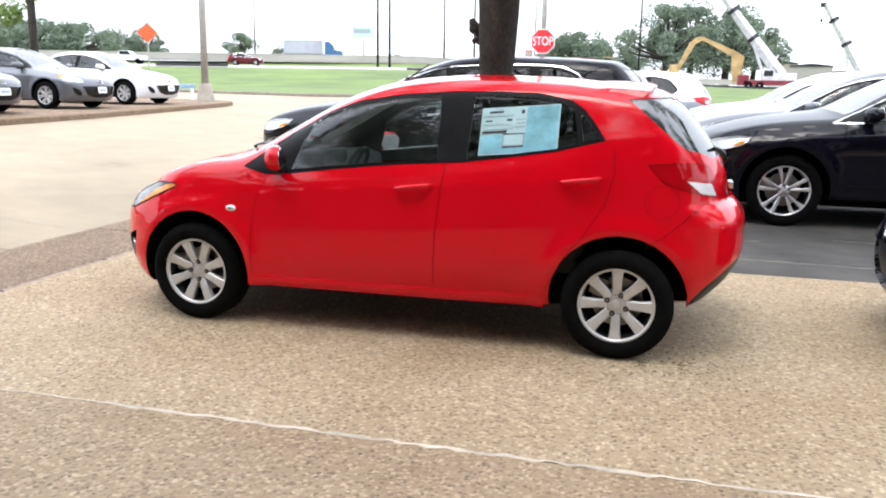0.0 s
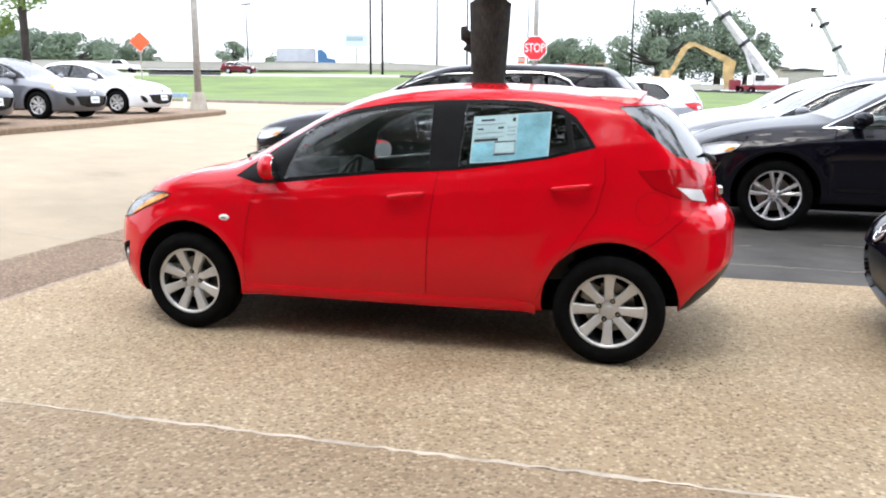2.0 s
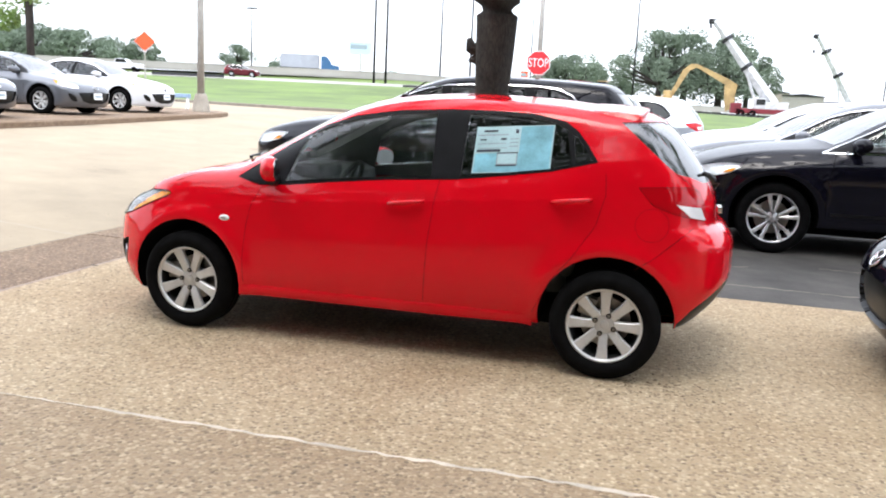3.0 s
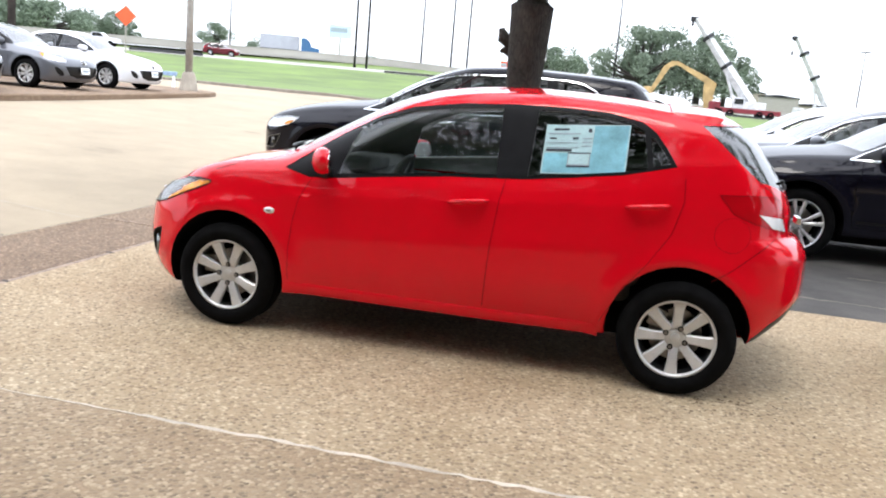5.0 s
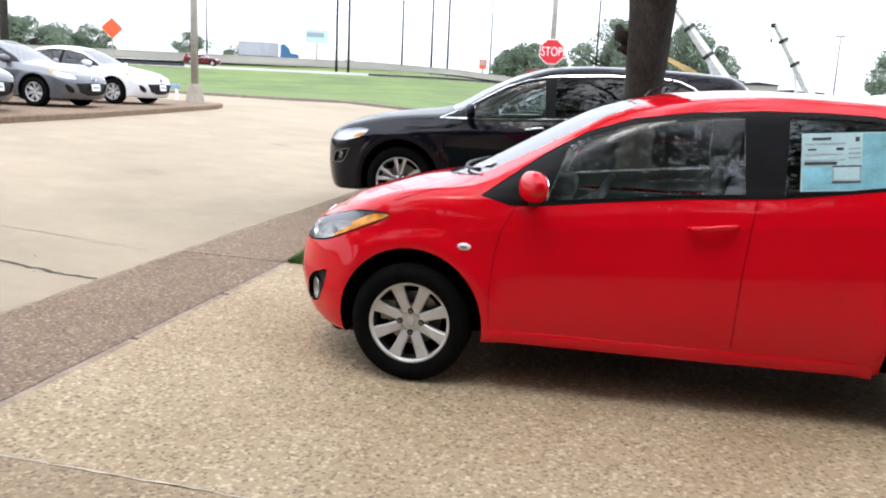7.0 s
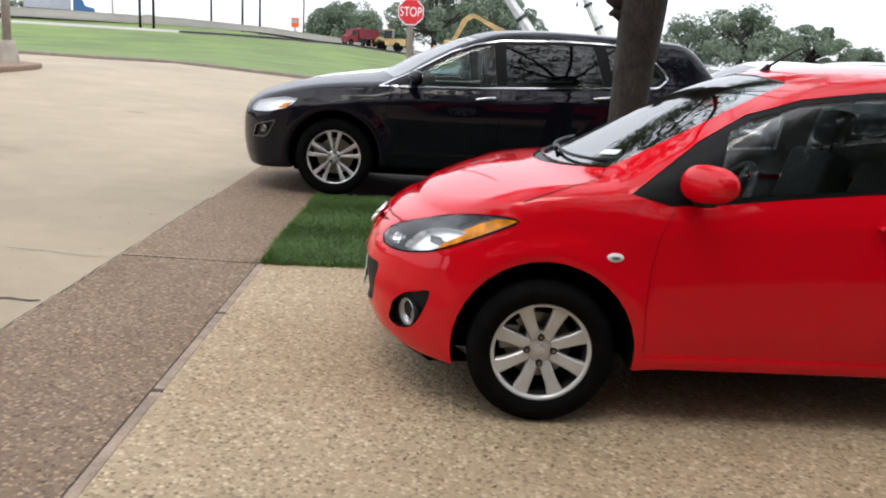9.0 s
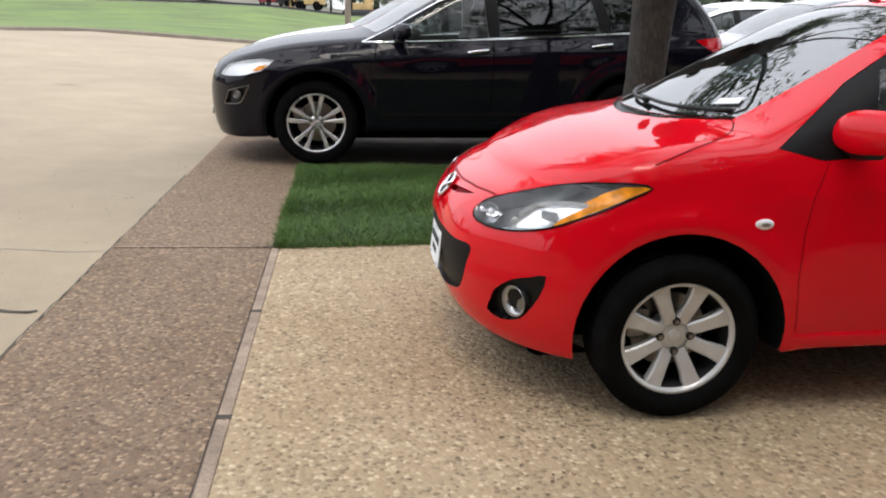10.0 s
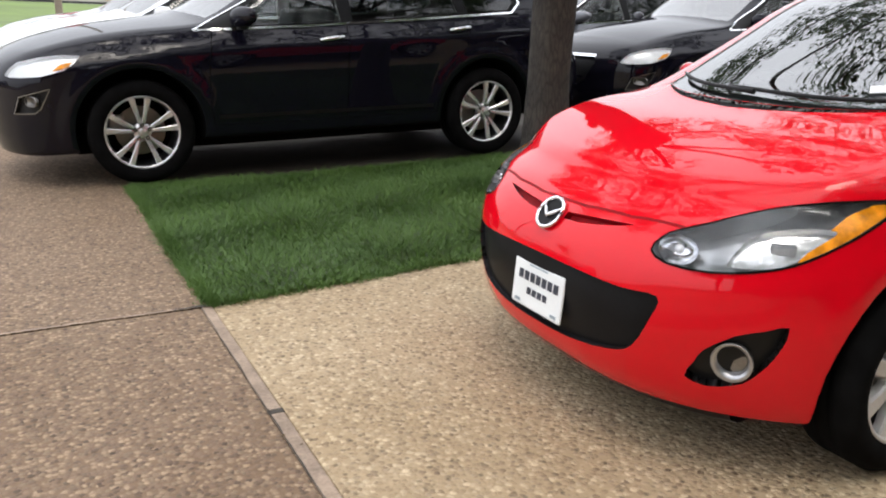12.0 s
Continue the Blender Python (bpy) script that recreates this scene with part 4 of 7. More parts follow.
SALOON = dict(
    box=((-1.1, -1.05, 0.05), (3.8, 1.05, 1.6)), core=((-0.2, -0.36, 0.52), (2.8, 0.36, 0.62)),
    top=curve((-0.93, 0.56), (-0.88, 0.68), (-0.75, 0.76), (-0.5, 0.85), (-0.1, 0.93), (0.2, 0.98), (0.34, 1.02), (0.7, 1.2), (1.1, 1.36), (1.5, 1.44), (1.9, 1.455), (2.3, 1.41), (2.7, 1.27), (3.0, 1.14), (3.2, 1.1), (3.6, 1.06)),
    sweep=curve((-0.9, 0.1), (0.0, 0.15), (0.4, 0.38), (1.5, 0.3), (2.2, 0.0), (3.0, -0.15)),
    crown=curve((-0.9, 0.12), (0.4, 0.12), (1.2, 0.13), (3.5, 0.12)),
    belt=curve((-0.9, 0.62), (-0.5, 0.76), (-0.1, 0.85), (0.4, 0.9), (1.0, 0.935), (2.0, 0.98), (3.0, 1.02), (3.5, 1.0)),
    crease=curve((-0.9, 0.52), (-0.2, 0.72), (0.5, 0.78), (2.0, 0.86), (3.5, 0.88)),
    half=curve((-0.9, 0.7), (-0.5, 0.74), (0.0, 0.77), (0.6, 0.78), (2.0, 0.78), (3.0, 0.74), (3.6, 0.66)),
    under=curve((0.0, 0.0), (0.5, 0.042), (1.0, 0.086), (1.5, 0.09), (1.8, 0.086), (2.0, 0.078), (2.2, 0.06), (2.5, -0.03), (3.0, -0.2)),
    lean=(0.36, 0.3), arches=((0.0, 0.315, 0.41), (2.64, 0.315, 0.41)), flare=0.014,
    nose=curve((0.1, -0.7), (0.2, -0.82), (0.35, -0.9), (0.48, -0.92), (0.6, -0.905), (0.7, -0.85), (0.78, -0.74), (1.6, -0.6)), nose_bow=0.55,
    tail=curve((0.2, 3.3), (0.4, 3.5), (0.55, 3.56), (0.75, 3.55), (0.9, 3.5), (1.02, 3.46), (1.15, 3.4), (1.6, 3.2)), tail_bow=0.4,
    sill=curve((-0.9, 0.17), (-0.3, 0.2), (0.4, 0.22), (2.5, 0.22), (3.5, 0.28)),
    soft_top=curve((-0.9, 0.1), (0.3, 0.1), (0.7, 0.07), (3.5, 0.09)), soft_nose=0.1, soft_tail=0.1,
    wheelbase=2.64, tyre=0.317, rim=0.212, tyre_width=0.205, track=0.765, arch=0.385, spokes=7, style="fork",
    dlo=[(0.45, 0.94), (0.7, 1.09), (1.0, 1.24), (1.4, 1.33), (1.9, 1.35), (2.3, 1.29), (2.6, 1.17), (2.75, 1.06), (2.6, 1.03), (1.5, 0.98)],
    panes=[("window", [(0.75, 0.975), (0.8, 1.11), (1.0, 1.215), (1.4, 1.305), (1.5, 1.31), (1.53, 1.0)]),
           ("window", [(1.62, 1.005), (1.6, 1.315), (1.9, 1.325), (2.2, 1.29), (2.3, 1.26), (2.38, 1.04)])],
    screen=(0.35, 1.15, 0.58, 0.48, 0.36), back=[(-0.5, 1.36), (0.5, 1.36), (0.58, 1.15), (-0.58, 1.15)], back_from=2.2,
    lamp_axis=(0.9, -0.43), lamp=[(-0.56, 0.66), (-0.4, 0.72), (-0.2, 0.77), (0.0, 0.8), (0.06, 0.795), (-0.02, 0.73), (-0.2, 0.665), (-0.4, 0.625), (-0.52, 0.63)],
    turn=[(0.06, 0.795), (-0.02, 0.73), (-0.06, 0.725), (-0.03, 0.79)],
    fog=rounded([(-0.47, 0.33), (-0.45, 0.43), (-0.36, 0.5), (-0.3, 0.5), (-0.33, 0.39), (-0.4, 0.32)], 2),
    rear_axis=(0.93, 0.36), rear_lamp=[(2.6, 0.95), (2.9, 0.97), (3.1, 0.95), (3.1, 0.82), (2.8, 0.82)], rear_clear=[(2.85, 0.9), (3.0, 0.9), (3.0, 0.85), (2.85, 0.85)],
    grille=[(-0.56, 0.53), (0.0, 0.55), (0.56, 0.53), (0.44, 0.33), (0.2, 0.27), (-0.2, 0.27), (-0.44, 0.33)],
    doors=[[(0.5, 0.93), (0.46, 0.7), (0.46, 0.3), (1.56, 0.3), (1.56, 1.32), (1.3, 1.28), (0.9, 1.18)],
           [(1.56, 1.0), (1.56, 0.3), (2.15, 0.3), (2.22, 0.5), (2.38, 0.66), (2.5, 0.8), (2.52, 1.03), (2.3, 1.28), (1.56, 1.32)]],
    handles=[(1.35, 0.855), (2.3, 0.89)],
)


# ---------------------------------------------------------------- a whole car
def side_test(sign, lo=0.3):
    return lambda c, n: c.y * sign > lo


def build_car(s, colour, name, step=0.05, hero=False):
    """A parked car with its parts, in its own frame: nose towards -x, front axle at x = 0, ground at z = 0."""
    root = empty(name)
    bm, lay, f = body_mesh(s, step)
    near = step * 1.5
    wb, tz = s["wheelbase"], s["tyre"]
    both = (-1, 1)
    for sign in both:
        t = side_test(sign)
        for i, d in enumerate(s["doors"]):
            region(bm, lay, "y", d, (20 if sign < 0 else 22) + i, t, near)
        region(bm, lay, "y", s["dlo"], 1, t, near)
        for i, (kind, poly) in enumerate(s["panes"]):
            region(bm, lay, "y", poly, 30 + i + (10 if sign > 0 else 0), t, near)
        ax = (s["lamp_axis"][0], s["lamp_axis"][1] * -sign)
        region(bm, lay, ax, s["lamp"], 7, lambda c, n, g=sign: c.y * g > 0.2 and c.x < 0.3 and n.x * s["lamp_axis"][1] * -1 + abs(n.y) * 0.9 > -0.05 and n.z < 0.97, near)
        ax = (s["rear_axis"][0], s["rear_axis"][1] * -sign)
        region(bm, lay, ax, s["rear_lamp"], 9, lambda c, n, g=sign: c.y * g > 0.25 and c.x > wb * 0.8, near)
        region(bm, lay, ax, s["rear_clear"], 10, lambda c, n, g=sign: c.y * g > 0.25 and c.x > wb * 0.8, near)
        for ax_x in (0.0, wb):
            ring = [(ax_x + s["arch"] * math.cos(a), tz + 0.012 + s["arch"] * math.sin(a)) for a in (2 * math.pi * k / 36 for k in range(36))]
            region(bm, lay, "y", ring, 99, lambda c, n, g=sign: c.y * g > 0.5 and c.z < 0.95, near)
    if "bonnet" in s:
        region(bm, lay, "z", s["bonnet"], 24, lambda c, n: n.z > 0.15 and c.x < 0.4 and c.z > 0.6, near)
    if "screen_line" in s:
        glass_line = s["screen_line"]
        cowl = [(x - 0.004, y) for x, y in glass_line[:11]] + [(x - 0.06 + 0.1 * abs(y), y) for x, y in glass_line[:11][::-1]]
        region(bm, lay, "z", cowl, 26, lambda c, n: n.z > 0.2 and c.x < wb * 0.7, near)
    else:
        u0, u1, y0, y1, sw = s["screen"]
        glass_line = [(float(u0 + sw * y * y), float(y)) for y in np.linspace(-y0, y0, 11)] + [(float(u1 + sw * y * y), float(y)) for y in np.linspace(y1, -y1, 9)]
    region(bm, lay, "z", glass_line, 5, lambda c, n: n.z > 0.2 and c.x < wb * 0.7, near)
    region(bm, lay, "x", s["back"], 6, lambda c, n: c.x > s["back_from"] and n.x > 0.25, near)
    for sign in both:
        if "back_side" in s:
            region(bm, lay, "y", s["back_side"], 6, lambda c, n, g=sign: c.y * g > 0.3 and c.x > 2.44 and n.z < 0.93, near)
    region(bm, lay, "x", s["grille"], 11, lambda c, n: c.x < -0.3 and n.x < -0.2, near)
    for sign in both:
        ax = (s["lamp_axis"][0], s["lamp_axis"][1] * -sign)
        region(bm, lay, ax, s["turn"], 8, lambda c, n, g=sign: c.y * g > 0.2 and c.x < 0.3 and n.z < 0.97, near)
        if "bright" in s:
            region(bm, lay, ax, s["bright"], 15, lambda c, n, g=sign: c.y * g > 0.2 and c.x < 0.3 and n.z < 0.97, near)
        if "fog" in s:
            region(bm, lay, ax, s["fog"], 12 if sign < 0 else 13, lambda c, n, g=sign: c.y * g > 0.3 and c.x < -0.3, near)
    if hero:
        slot = [(0.064, 0.673), (0.068, 0.692), (0.13, 0.697), (0.2, 0.701), (0.27, 0.705), (0.33, 0.707), (0.27, 0.695), (0.2, 0.684), (0.13, 0.676)]
        for k, line, sign in ((16, slot, -1), (17, slot, 1)):
            region(bm, lay, "x", [(y * sign, z) for y, z in line], k, lambda c, n, g=sign: c.x < -0.5 and c.y * g > 0.02 and n.x < -0.2, near)
        region(bm, lay, "y", [(2.84, 0.2), (2.86, 0.315), (2.93, 0.405), (3.05, 0.5), (3.12, 0.545), (3.3, 0.56), (3.3, 0.2)], 14, lambda c, n: c.x > 2.7 and c.z < 0.62, near)

    skin = {0}
    piece(bm, lay, skin, f, "body", colour, root)
    for tag in (20, 21, 22, 23):
        piece(bm, lay, {tag}, f, "door", colour, root)
    piece(bm, lay, {24}, f, "bonnet", colour, root)
    piece(bm, lay, {25}, f, "tailgate", colour, root)
    piece(bm, lay, {26}, f, "cowl", M["trim"], root, 0.012, True, "black cowl panel under the windscreen")
    piece(bm, lay, {14}, f, "rear_valance", M["trim"], root, 0.004, True, "black plastic rear valance")
    for tag in (16, 17):
        piece(bm, lay, {tag}, f, "air_slot", M["slot_shade_red"], root, 0.02, True, "narrow air slot beside the badge, its shade painted dark red")
    for tag in (12, 13):
        piece(bm, lay, {tag}, f, "fog_light_surround", M["iron"] if s is SUV else M["trim"], root, 0.03, True, "black fog light surround")
    piece(bm, lay, {1}, f, "window_frame", M["frame_black"], root, 0.002, True, pick=lambda c: c.y < 0)
    piece(bm, lay, {1}, f, "window_frame", M["frame_black"], root, 0.002, True, pick=lambda c: c.y > 0)
    for i, (kind, poly) in enumerate(s["panes"]):
        for j in (30 + i, 40 + i):
            ob = piece(bm, lay, {j}, f, "window", M[kind], root, 0.007, True)
            if ob:
                ob.visible_shadow = False
    for tag, nm, mt in ((5, "windscreen", "screen"), (6, "rear_window", "back_glass")):
        ob = piece(bm, lay, {tag}, f, nm, M[mt], root, 0.004)
        if ob:
            ob.visible_shadow = False
    for sign in both:
        pick = (lambda c: c.y < 0) if sign < 0 else (lambda c: c.y > 0)
        ob = piece(bm, lay, {7, 8, 15}, f, "headlight", M["lens"], root, -0.003, True, "clear headlight lens", pick=pick)
        if ob:
            ob.visible_shadow = False
            piece(bm, lay, {15}, f, "lamp_bowl", M["lamp_bright"], ob, 0.022, True, "bright faceted lamp bowl", pick=pick)
            piece(bm, lay, {7, 8, 15}, f, "reflector", M["reflector" if not hero else "lamp_back"], ob, 0.065 if hero else 0.02, True, pick=pick)
            piece(bm, lay, {8}, f, "turn_signal", M["amber"], ob, -0.0045, True, "amber turn signal", pick=pick)
        tl = piece(bm, lay, {9, 10}, f, "tail_light", M["red_lens"], root, -0.002, True, "red tail light", pick=pick)
        if tl:
            piece(bm, lay, {10}, f, "reverse_light", M["clear_lens"], tl, -0.004, True, pick=pick)
    piece(bm, lay, {11}, f, "grille", M["frame_black"] if hero else M["trim"], root, 0.016 if hero else 0.035, True)
    # dark inner lining behind the painted shell
    lowest = min(z for _, z in s["dlo"]) - 0.03
    piece(bm, lay, {0, 1, 20, 21, 22, 23, 24, 25}, f, "headliner", M["headliner"], root, 0.03, True, "", True, pick=lambda c: c.z > lowest and c.x > 0.05)
    # arch walls run inwards from the cut edge
    for sign in both:
        for ax_x in (0.0, wb):
            loop = [e for e in bm.edges if len({g[lay] == 99 for g in e.link_faces}) == 2 and all(v.co.y * sign > 0.4 and abs(v.co.x - ax_x) < 0.8 for v in e.verts)]
            b2 = bmesh.new()
            cache = {}
            for e in loop:
                q = []
                for v in e.verts:
                    if v not in cache:
                        cache[v] = (b2.verts.new(v.co), b2.verts.new((v.co.x, sign * 0.48, v.co.z)))
                    q.append(cache[v])
                b2.faces.new((q[0][0], q[1][0], q[1][1], q[0][1]))
            part("arch_liner", b2, M["liner"], root)
    bm.free()
    # underbody
    b2 = bmesh.new()
    add_box(b2, (-0.45, -s["track"] + 0.22, 0.19), (wb + 0.28, s["track"] - 0.22, 0.34), 0.03)
    add_box(b2, (0.42, -s["track"] + 0.06, s["sill"](np.array([1.0]))[0] - 0.03), (wb - 0.42, s["track"] - 0.06, 0.34), 0.03)
    part("underbody", b2, M["liner"], root)
    for x in (0.0, wb):
        b2 = bmesh.new()
        add_box(b2, (x - s["arch"] - 0.03, -0.5, 0.3), (x + s["arch"] + 0.03, 0.5, tz + s["arch"] + 0.02), 0.03)
        part("wheel_well", b2, M["liner"], root)
    # cabin
    b2 = bmesh.new()
    ft = lowest - 0.02
    add_box(b2, (0.52, -0.66, 0.3), (wb - 0.45, 0.66, 0.36), 0.01)
    d0 = 0.22 if s is HATCH else 0.45
    add_prism(b2, [(d0, ft - 0.15), (d0, ft + 0.06), (d0 + 0.12, ft + 0.1), (d0 + 0.34, ft + 0.11), (d0 + 0.44, ft + 0.07), (d0 + 0.46, ft - 0.05), (d0 + 0.4, ft - 0.15)], -0.64, 0.64)
    add_box(b2, (d0 + 0.3, -0.54, ft + 0.08), (d0 + 0.52, -0.18, ft + 0.17), 0.04, seg=3)
    for sg in both:
        add_box(b2, (0.55, sg * 0.66 - 0.03, 0.3), (wb - 0.45, sg * 0.66 + 0.03, ft), 0.015)
    add_box(b2, (wb + 0.1, -0.46, 0.3), (wb + 0.35, 0.46, ft + 0.02), 0.03)
    bmesh.ops.recalc_face_normals(b2, faces=b2.faces)
    part("cabin", b2, M["cabin"], root)
    lift = ft - 0.88
    seats = [("front_seat", 0.95, -0.36, 0.5, False), ("front_seat", 0.95, 0.36, 0.5, False), ("rear_seat", wb - 0.75, 0.0, 1.2, True)]
    for nm, x, y, w, rear in seats:
        so = seat_part(nm, root, x, y, w, rear)
        so.location.z = lift + 0.06
    b2 = bmesh.new()
    cen, tilt = Vector((0.83, -0.36, ft + 0.03)), Euler((0, radians(-62), 0))
    pts = [cen + tilt.to_matrix() @ Vector((0.172 * math.cos(a), 0.172 * math.sin(a), 0)) for a in (2 * math.pi * k / 28 for k in range(29))]
    add_sweep(b2, pts, [0.016] * 29, 8)
    for a in (0.0, math.pi, math.pi * 1.5):
        add_tube(b2, cen, cen + tilt.to_matrix() @ Vector((0.0 if a > 4 else 0.02, 0, 0)) + tilt.to_matrix() @ Vector((0.17 * math.sin(a) * -1, 0.17 * math.cos(a), 0)), 0.018, 0.012, 8)
    add_tube(b2, cen + Vector((-0.22, 0, -0.1)), cen, 0.05, 0.06, 12)
    part("steering_wheel", b2, M["cabin"], root, "", True)
    for sign in both:
        y = sign * (s["track"] - s["tyre_width"] * 0.0)
        wheel_thing(root, (0, y, tz), sign, tz, s["rim"], s["tyre_width"], s["spokes"], s["style"])
        wheel_thing(root, (wb, y, tz), sign, tz, s["rim"], s["tyre_width"], s["spokes"], s["style"], 22.5 if hero else 14.0)
        # door gaps and handles
        for d in s["doors"]:
            low = [p for p in d if p[1] < s["belt"](np.array([p[0]]))[0] + 0.02]
            runs = [[]]
            for p in low:
                if hero and p[1] < 0.32:
                    if runs[-1]:
                        runs[-1].append((p[0], 0.33))
                        runs.append([])
                    else:
                        runs[-1].append((p[0], 0.33))
                else:
                    runs[-1].append(p)
            for run in runs:
                if len(run) > 1:
                    seam(f, run, root, sign, width=0.0025 if hero else 0.006, material=M["gap_red"] if hero else M["liner"], step=0.03)
        for hx, hz in s["handles"]:
            p, n = on_side(f, hx, hz, sign)
            b2 = bmesh.new()
            pts = [Vector((hx + dx, p[0][1] + sign * dy, hz + 0.13 * dx)) for dx, dy in ((-0.105, -0.005), (-0.085, 0.022), (-0.03, 0.034), (0.03, 0.034), (0.085, 0.022), (0.105, -0.005))]
            add_sweep(b2, pts, [0.008, 0.013, 0.015, 0.015, 0.013, 0.008], 10)
            part("door_handle", b2, M["chrome"] if s is SUV else colour, root, "chrome door handle" if s is SUV else "", True)
        # mirror
        mx = s["dlo"][0][0] + (0.27 if s is not SUV else 0.36)
        mz = s["belt"](np.array([mx]))[0] + 0.09
        p, n = on_side(f, mx, mz - 0.05, sign)
        y = p[0][1]
        far = hero and sign > 0

        def shell(q):
            q = Vector(tuple(math.copysign(abs(a) ** 0.86, a) for a in q))
            out = q.y * sign
            if far:
                return Vector((mx + 0.055 + q.x * 0.052 + out * 0.05, y + 0.07 + q.y * 0.105, mz - 0.01 + q.z * 0.072))
            return Vector((mx - 0.012 + q.x * 0.06 + out * 0.046, y + sign * 0.1 + q.y * 0.132, mz + q.z * (0.078 if q.z > 0 else 0.068) * (1 - 0.12 * out) + out * 0.01))

        b2 = bmesh.new()
        r = bmesh.ops.create_uvsphere(b2, u_segments=24, v_segments=14, radius=1.0)
        for v in r["verts"]:
            v.co = shell(Vector((min(v.co.x, 0.55), v.co.y, v.co.z)))
        mo = part("door_mirror", b2, colour, root, "", True)
        b2 = bmesh.new()
        add_sweep(b2, [(mx - 0.02, y - sign * 0.02, mz - 0.06), (mx - 0.015, y + sign * 0.05, mz - 0.065), (mx, y + sign * (0.07 if far else 0.12), mz - 0.05)], [0.03, 0.028, 0.03], 10)
        part("mirror_arm", b2, M["trim"], mo, "", True)
        b2 = bmesh.new()
        rings = [[b2.verts.new(shell(Vector((dx, 0.8 * math.cos(t), 0.8 * math.sin(t))))) for t in (2 * math.pi * k / 24 for k in range(24))] for dx in (0.5, 0.6)]
        for k in range(24):
            b2.faces.new((rings[0][k], rings[0][(k + 1) % 24], rings[1][(k + 1) % 24], rings[1][k]))
        b2.faces.new(rings[1])
        bmesh.ops.recalc_face_normals(b2, faces=b2.faces)
        part("mirror_glass", b2, M["chrome"], mo)
    if s is SUV:
        for sign in both:
            c, _ = on_corner(f, s["lamp_axis"], sign, [(-0.27, 0.625)])
            loop = dense(s["fog"] + [s["fog"][0]], 0.02)
            p, n = on_corner(f, s["lamp_axis"], sign, loop)
            b2 = bmesh.new()
            ribbon(b2, p, n, 0.007, 0.004)
            part("fog_trim", b2, M["disc"], root, "bright trim round the fog light", True)
            b2 = bmesh.new()
            add_lathe(b2, [(0.04, 0.02), (0.05, -0.004), (0.044, -0.01), (0.036, 0.0), (0.001, 0.004)], 24)
            for v in b2.verts:
                v.co.x, v.co.z = math.copysign(abs(v.co.x / 0.05) ** 0.7, v.co.x) * 0.075, math.copysign(abs(v.co.z / 0.05) ** 0.7, v.co.z) * 0.038
            fo = part("fog_light", b2, M["disc"], root, "flat grey fog light lens", True)
            fo.matrix_basis = Matrix.Translation(Vector(c[0]) + Vector((0.012, 0, 0))) @ Euler((0, 0, radians(-62 if sign < 0 else -118))).to_matrix().to_4x4()
            line = s["dlo"] + [s["dlo"][0]]
            seam(f, line, root, sign, "window_trim", 0.016, M["chrome"], 0.03, 0.004, "chrome window surround")
            p, n = on_side(f, np.linspace(0.55, 2.35, 20), np.full(20, 0.46), sign)
            b2 = bmesh.new()
            ribbon(b2, p, n, 0.03, 0.006)
            part("side_moulding", b2, M["trim"], root, "", True)
        b2 = bmesh.new()
        ys = np.linspace(-0.44, 0.44, 15)
        p, n = on_front(f, ys, 0.8 + 0 * ys)
        for dz, w in ((0.05, 0.03), (-0.16, 0.02)):
            p, n = on_front(f, ys * (1 if dz > 0 else 0.75), 0.8 + dz + 0 * ys)
            ribbon(b2, p, n, w, 0.006)
        part("grille_bar", b2, M["chrome"], root, "chrome grille bar", True)
    front_badge(f, root, s, hero)
    p, n = on_front(f, 0.0, s["plate"] if "plate" in s else 0.45)
    b2 = bmesh.new()
    add_box(b2, (-0.008, -0.14 if hero else -0.152, -0.077), (0.0, 0.14 if hero else 0.152, 0.077), 0.006)
    po = part("dealer_plate", b2, M["paper"], root, "white dealer number plate board")
    po.matrix_basis = Matrix.Translation((p[0][0] + (0.014 if hero else -0.012), -0.012 if hero else 0, p[0][2])) @ Euler((0, radians(6), 0)).to_matrix().to_4x4()
    if hero:
        hero_details(f, root, s, po)
    else:
        b2 = bmesh.new()
        add_box(b2, (-0.0105, -0.11, -0.03), (-0.009, 0.11, 0.025), 0.0)
        part("lettering", b2, M["print_grey"], po)
    return root


def front_badge(f, root, s, hero):
    z = {True: 0.675}.get(hero, 0.77 if s is SUV else 0.64)
    p, n = on_front(f, 0.0, z)
    r = 0.058 if not hero else 0.056
    b2 = bmesh.new()
    ring = [Vector((0, r * (0.98 if hero else 1.12) * math.cos(a), r * 0.95 * math.sin(a))) for a in (2 * math.pi * k / 32 for k in range(33))]
    add_sweep(b2, ring, [0.0065] * 33, 8)
    wing = [Vector((0, -r * 0.85, r * 0.45)), Vector((-0.002, -r * 0.45, r * 0.1)), Vector((-0.004, 0, -r * 0.25)), Vector((-0.002, r * 0.45, r * 0.1)), Vector((0, r * 0.85, r * 0.45))]
    add_sweep(b2, wing, [0.004, 0.007, 0.008, 0.007, 0.004], 8)
    ob = part("badge", b2, M["chrome"], root, "chrome oval badge", True)
    nn = Vector(n[0])
    ob.matrix_basis = Matrix.Translation(Vector(p[0]) + nn * 0.008) @ (-nn).to_track_quat("X", "Z").to_matrix().to_4x4()
    b2 = bmesh.new()
    add_tube(b2, (0.006, 0, 0), (0.002, 0, 0), r * 0.98, None, 24)
    part("badge_back", b2, M["frame_black"], ob)


def disc_on(f, x, z, sign, r, n=20):
    """A closed round line on the body side."""
    a = np.linspace(0, 2 * math.pi, n + 1)
    return on_side(f, x + r * np.cos(a), z + r * np.sin(a), sign)


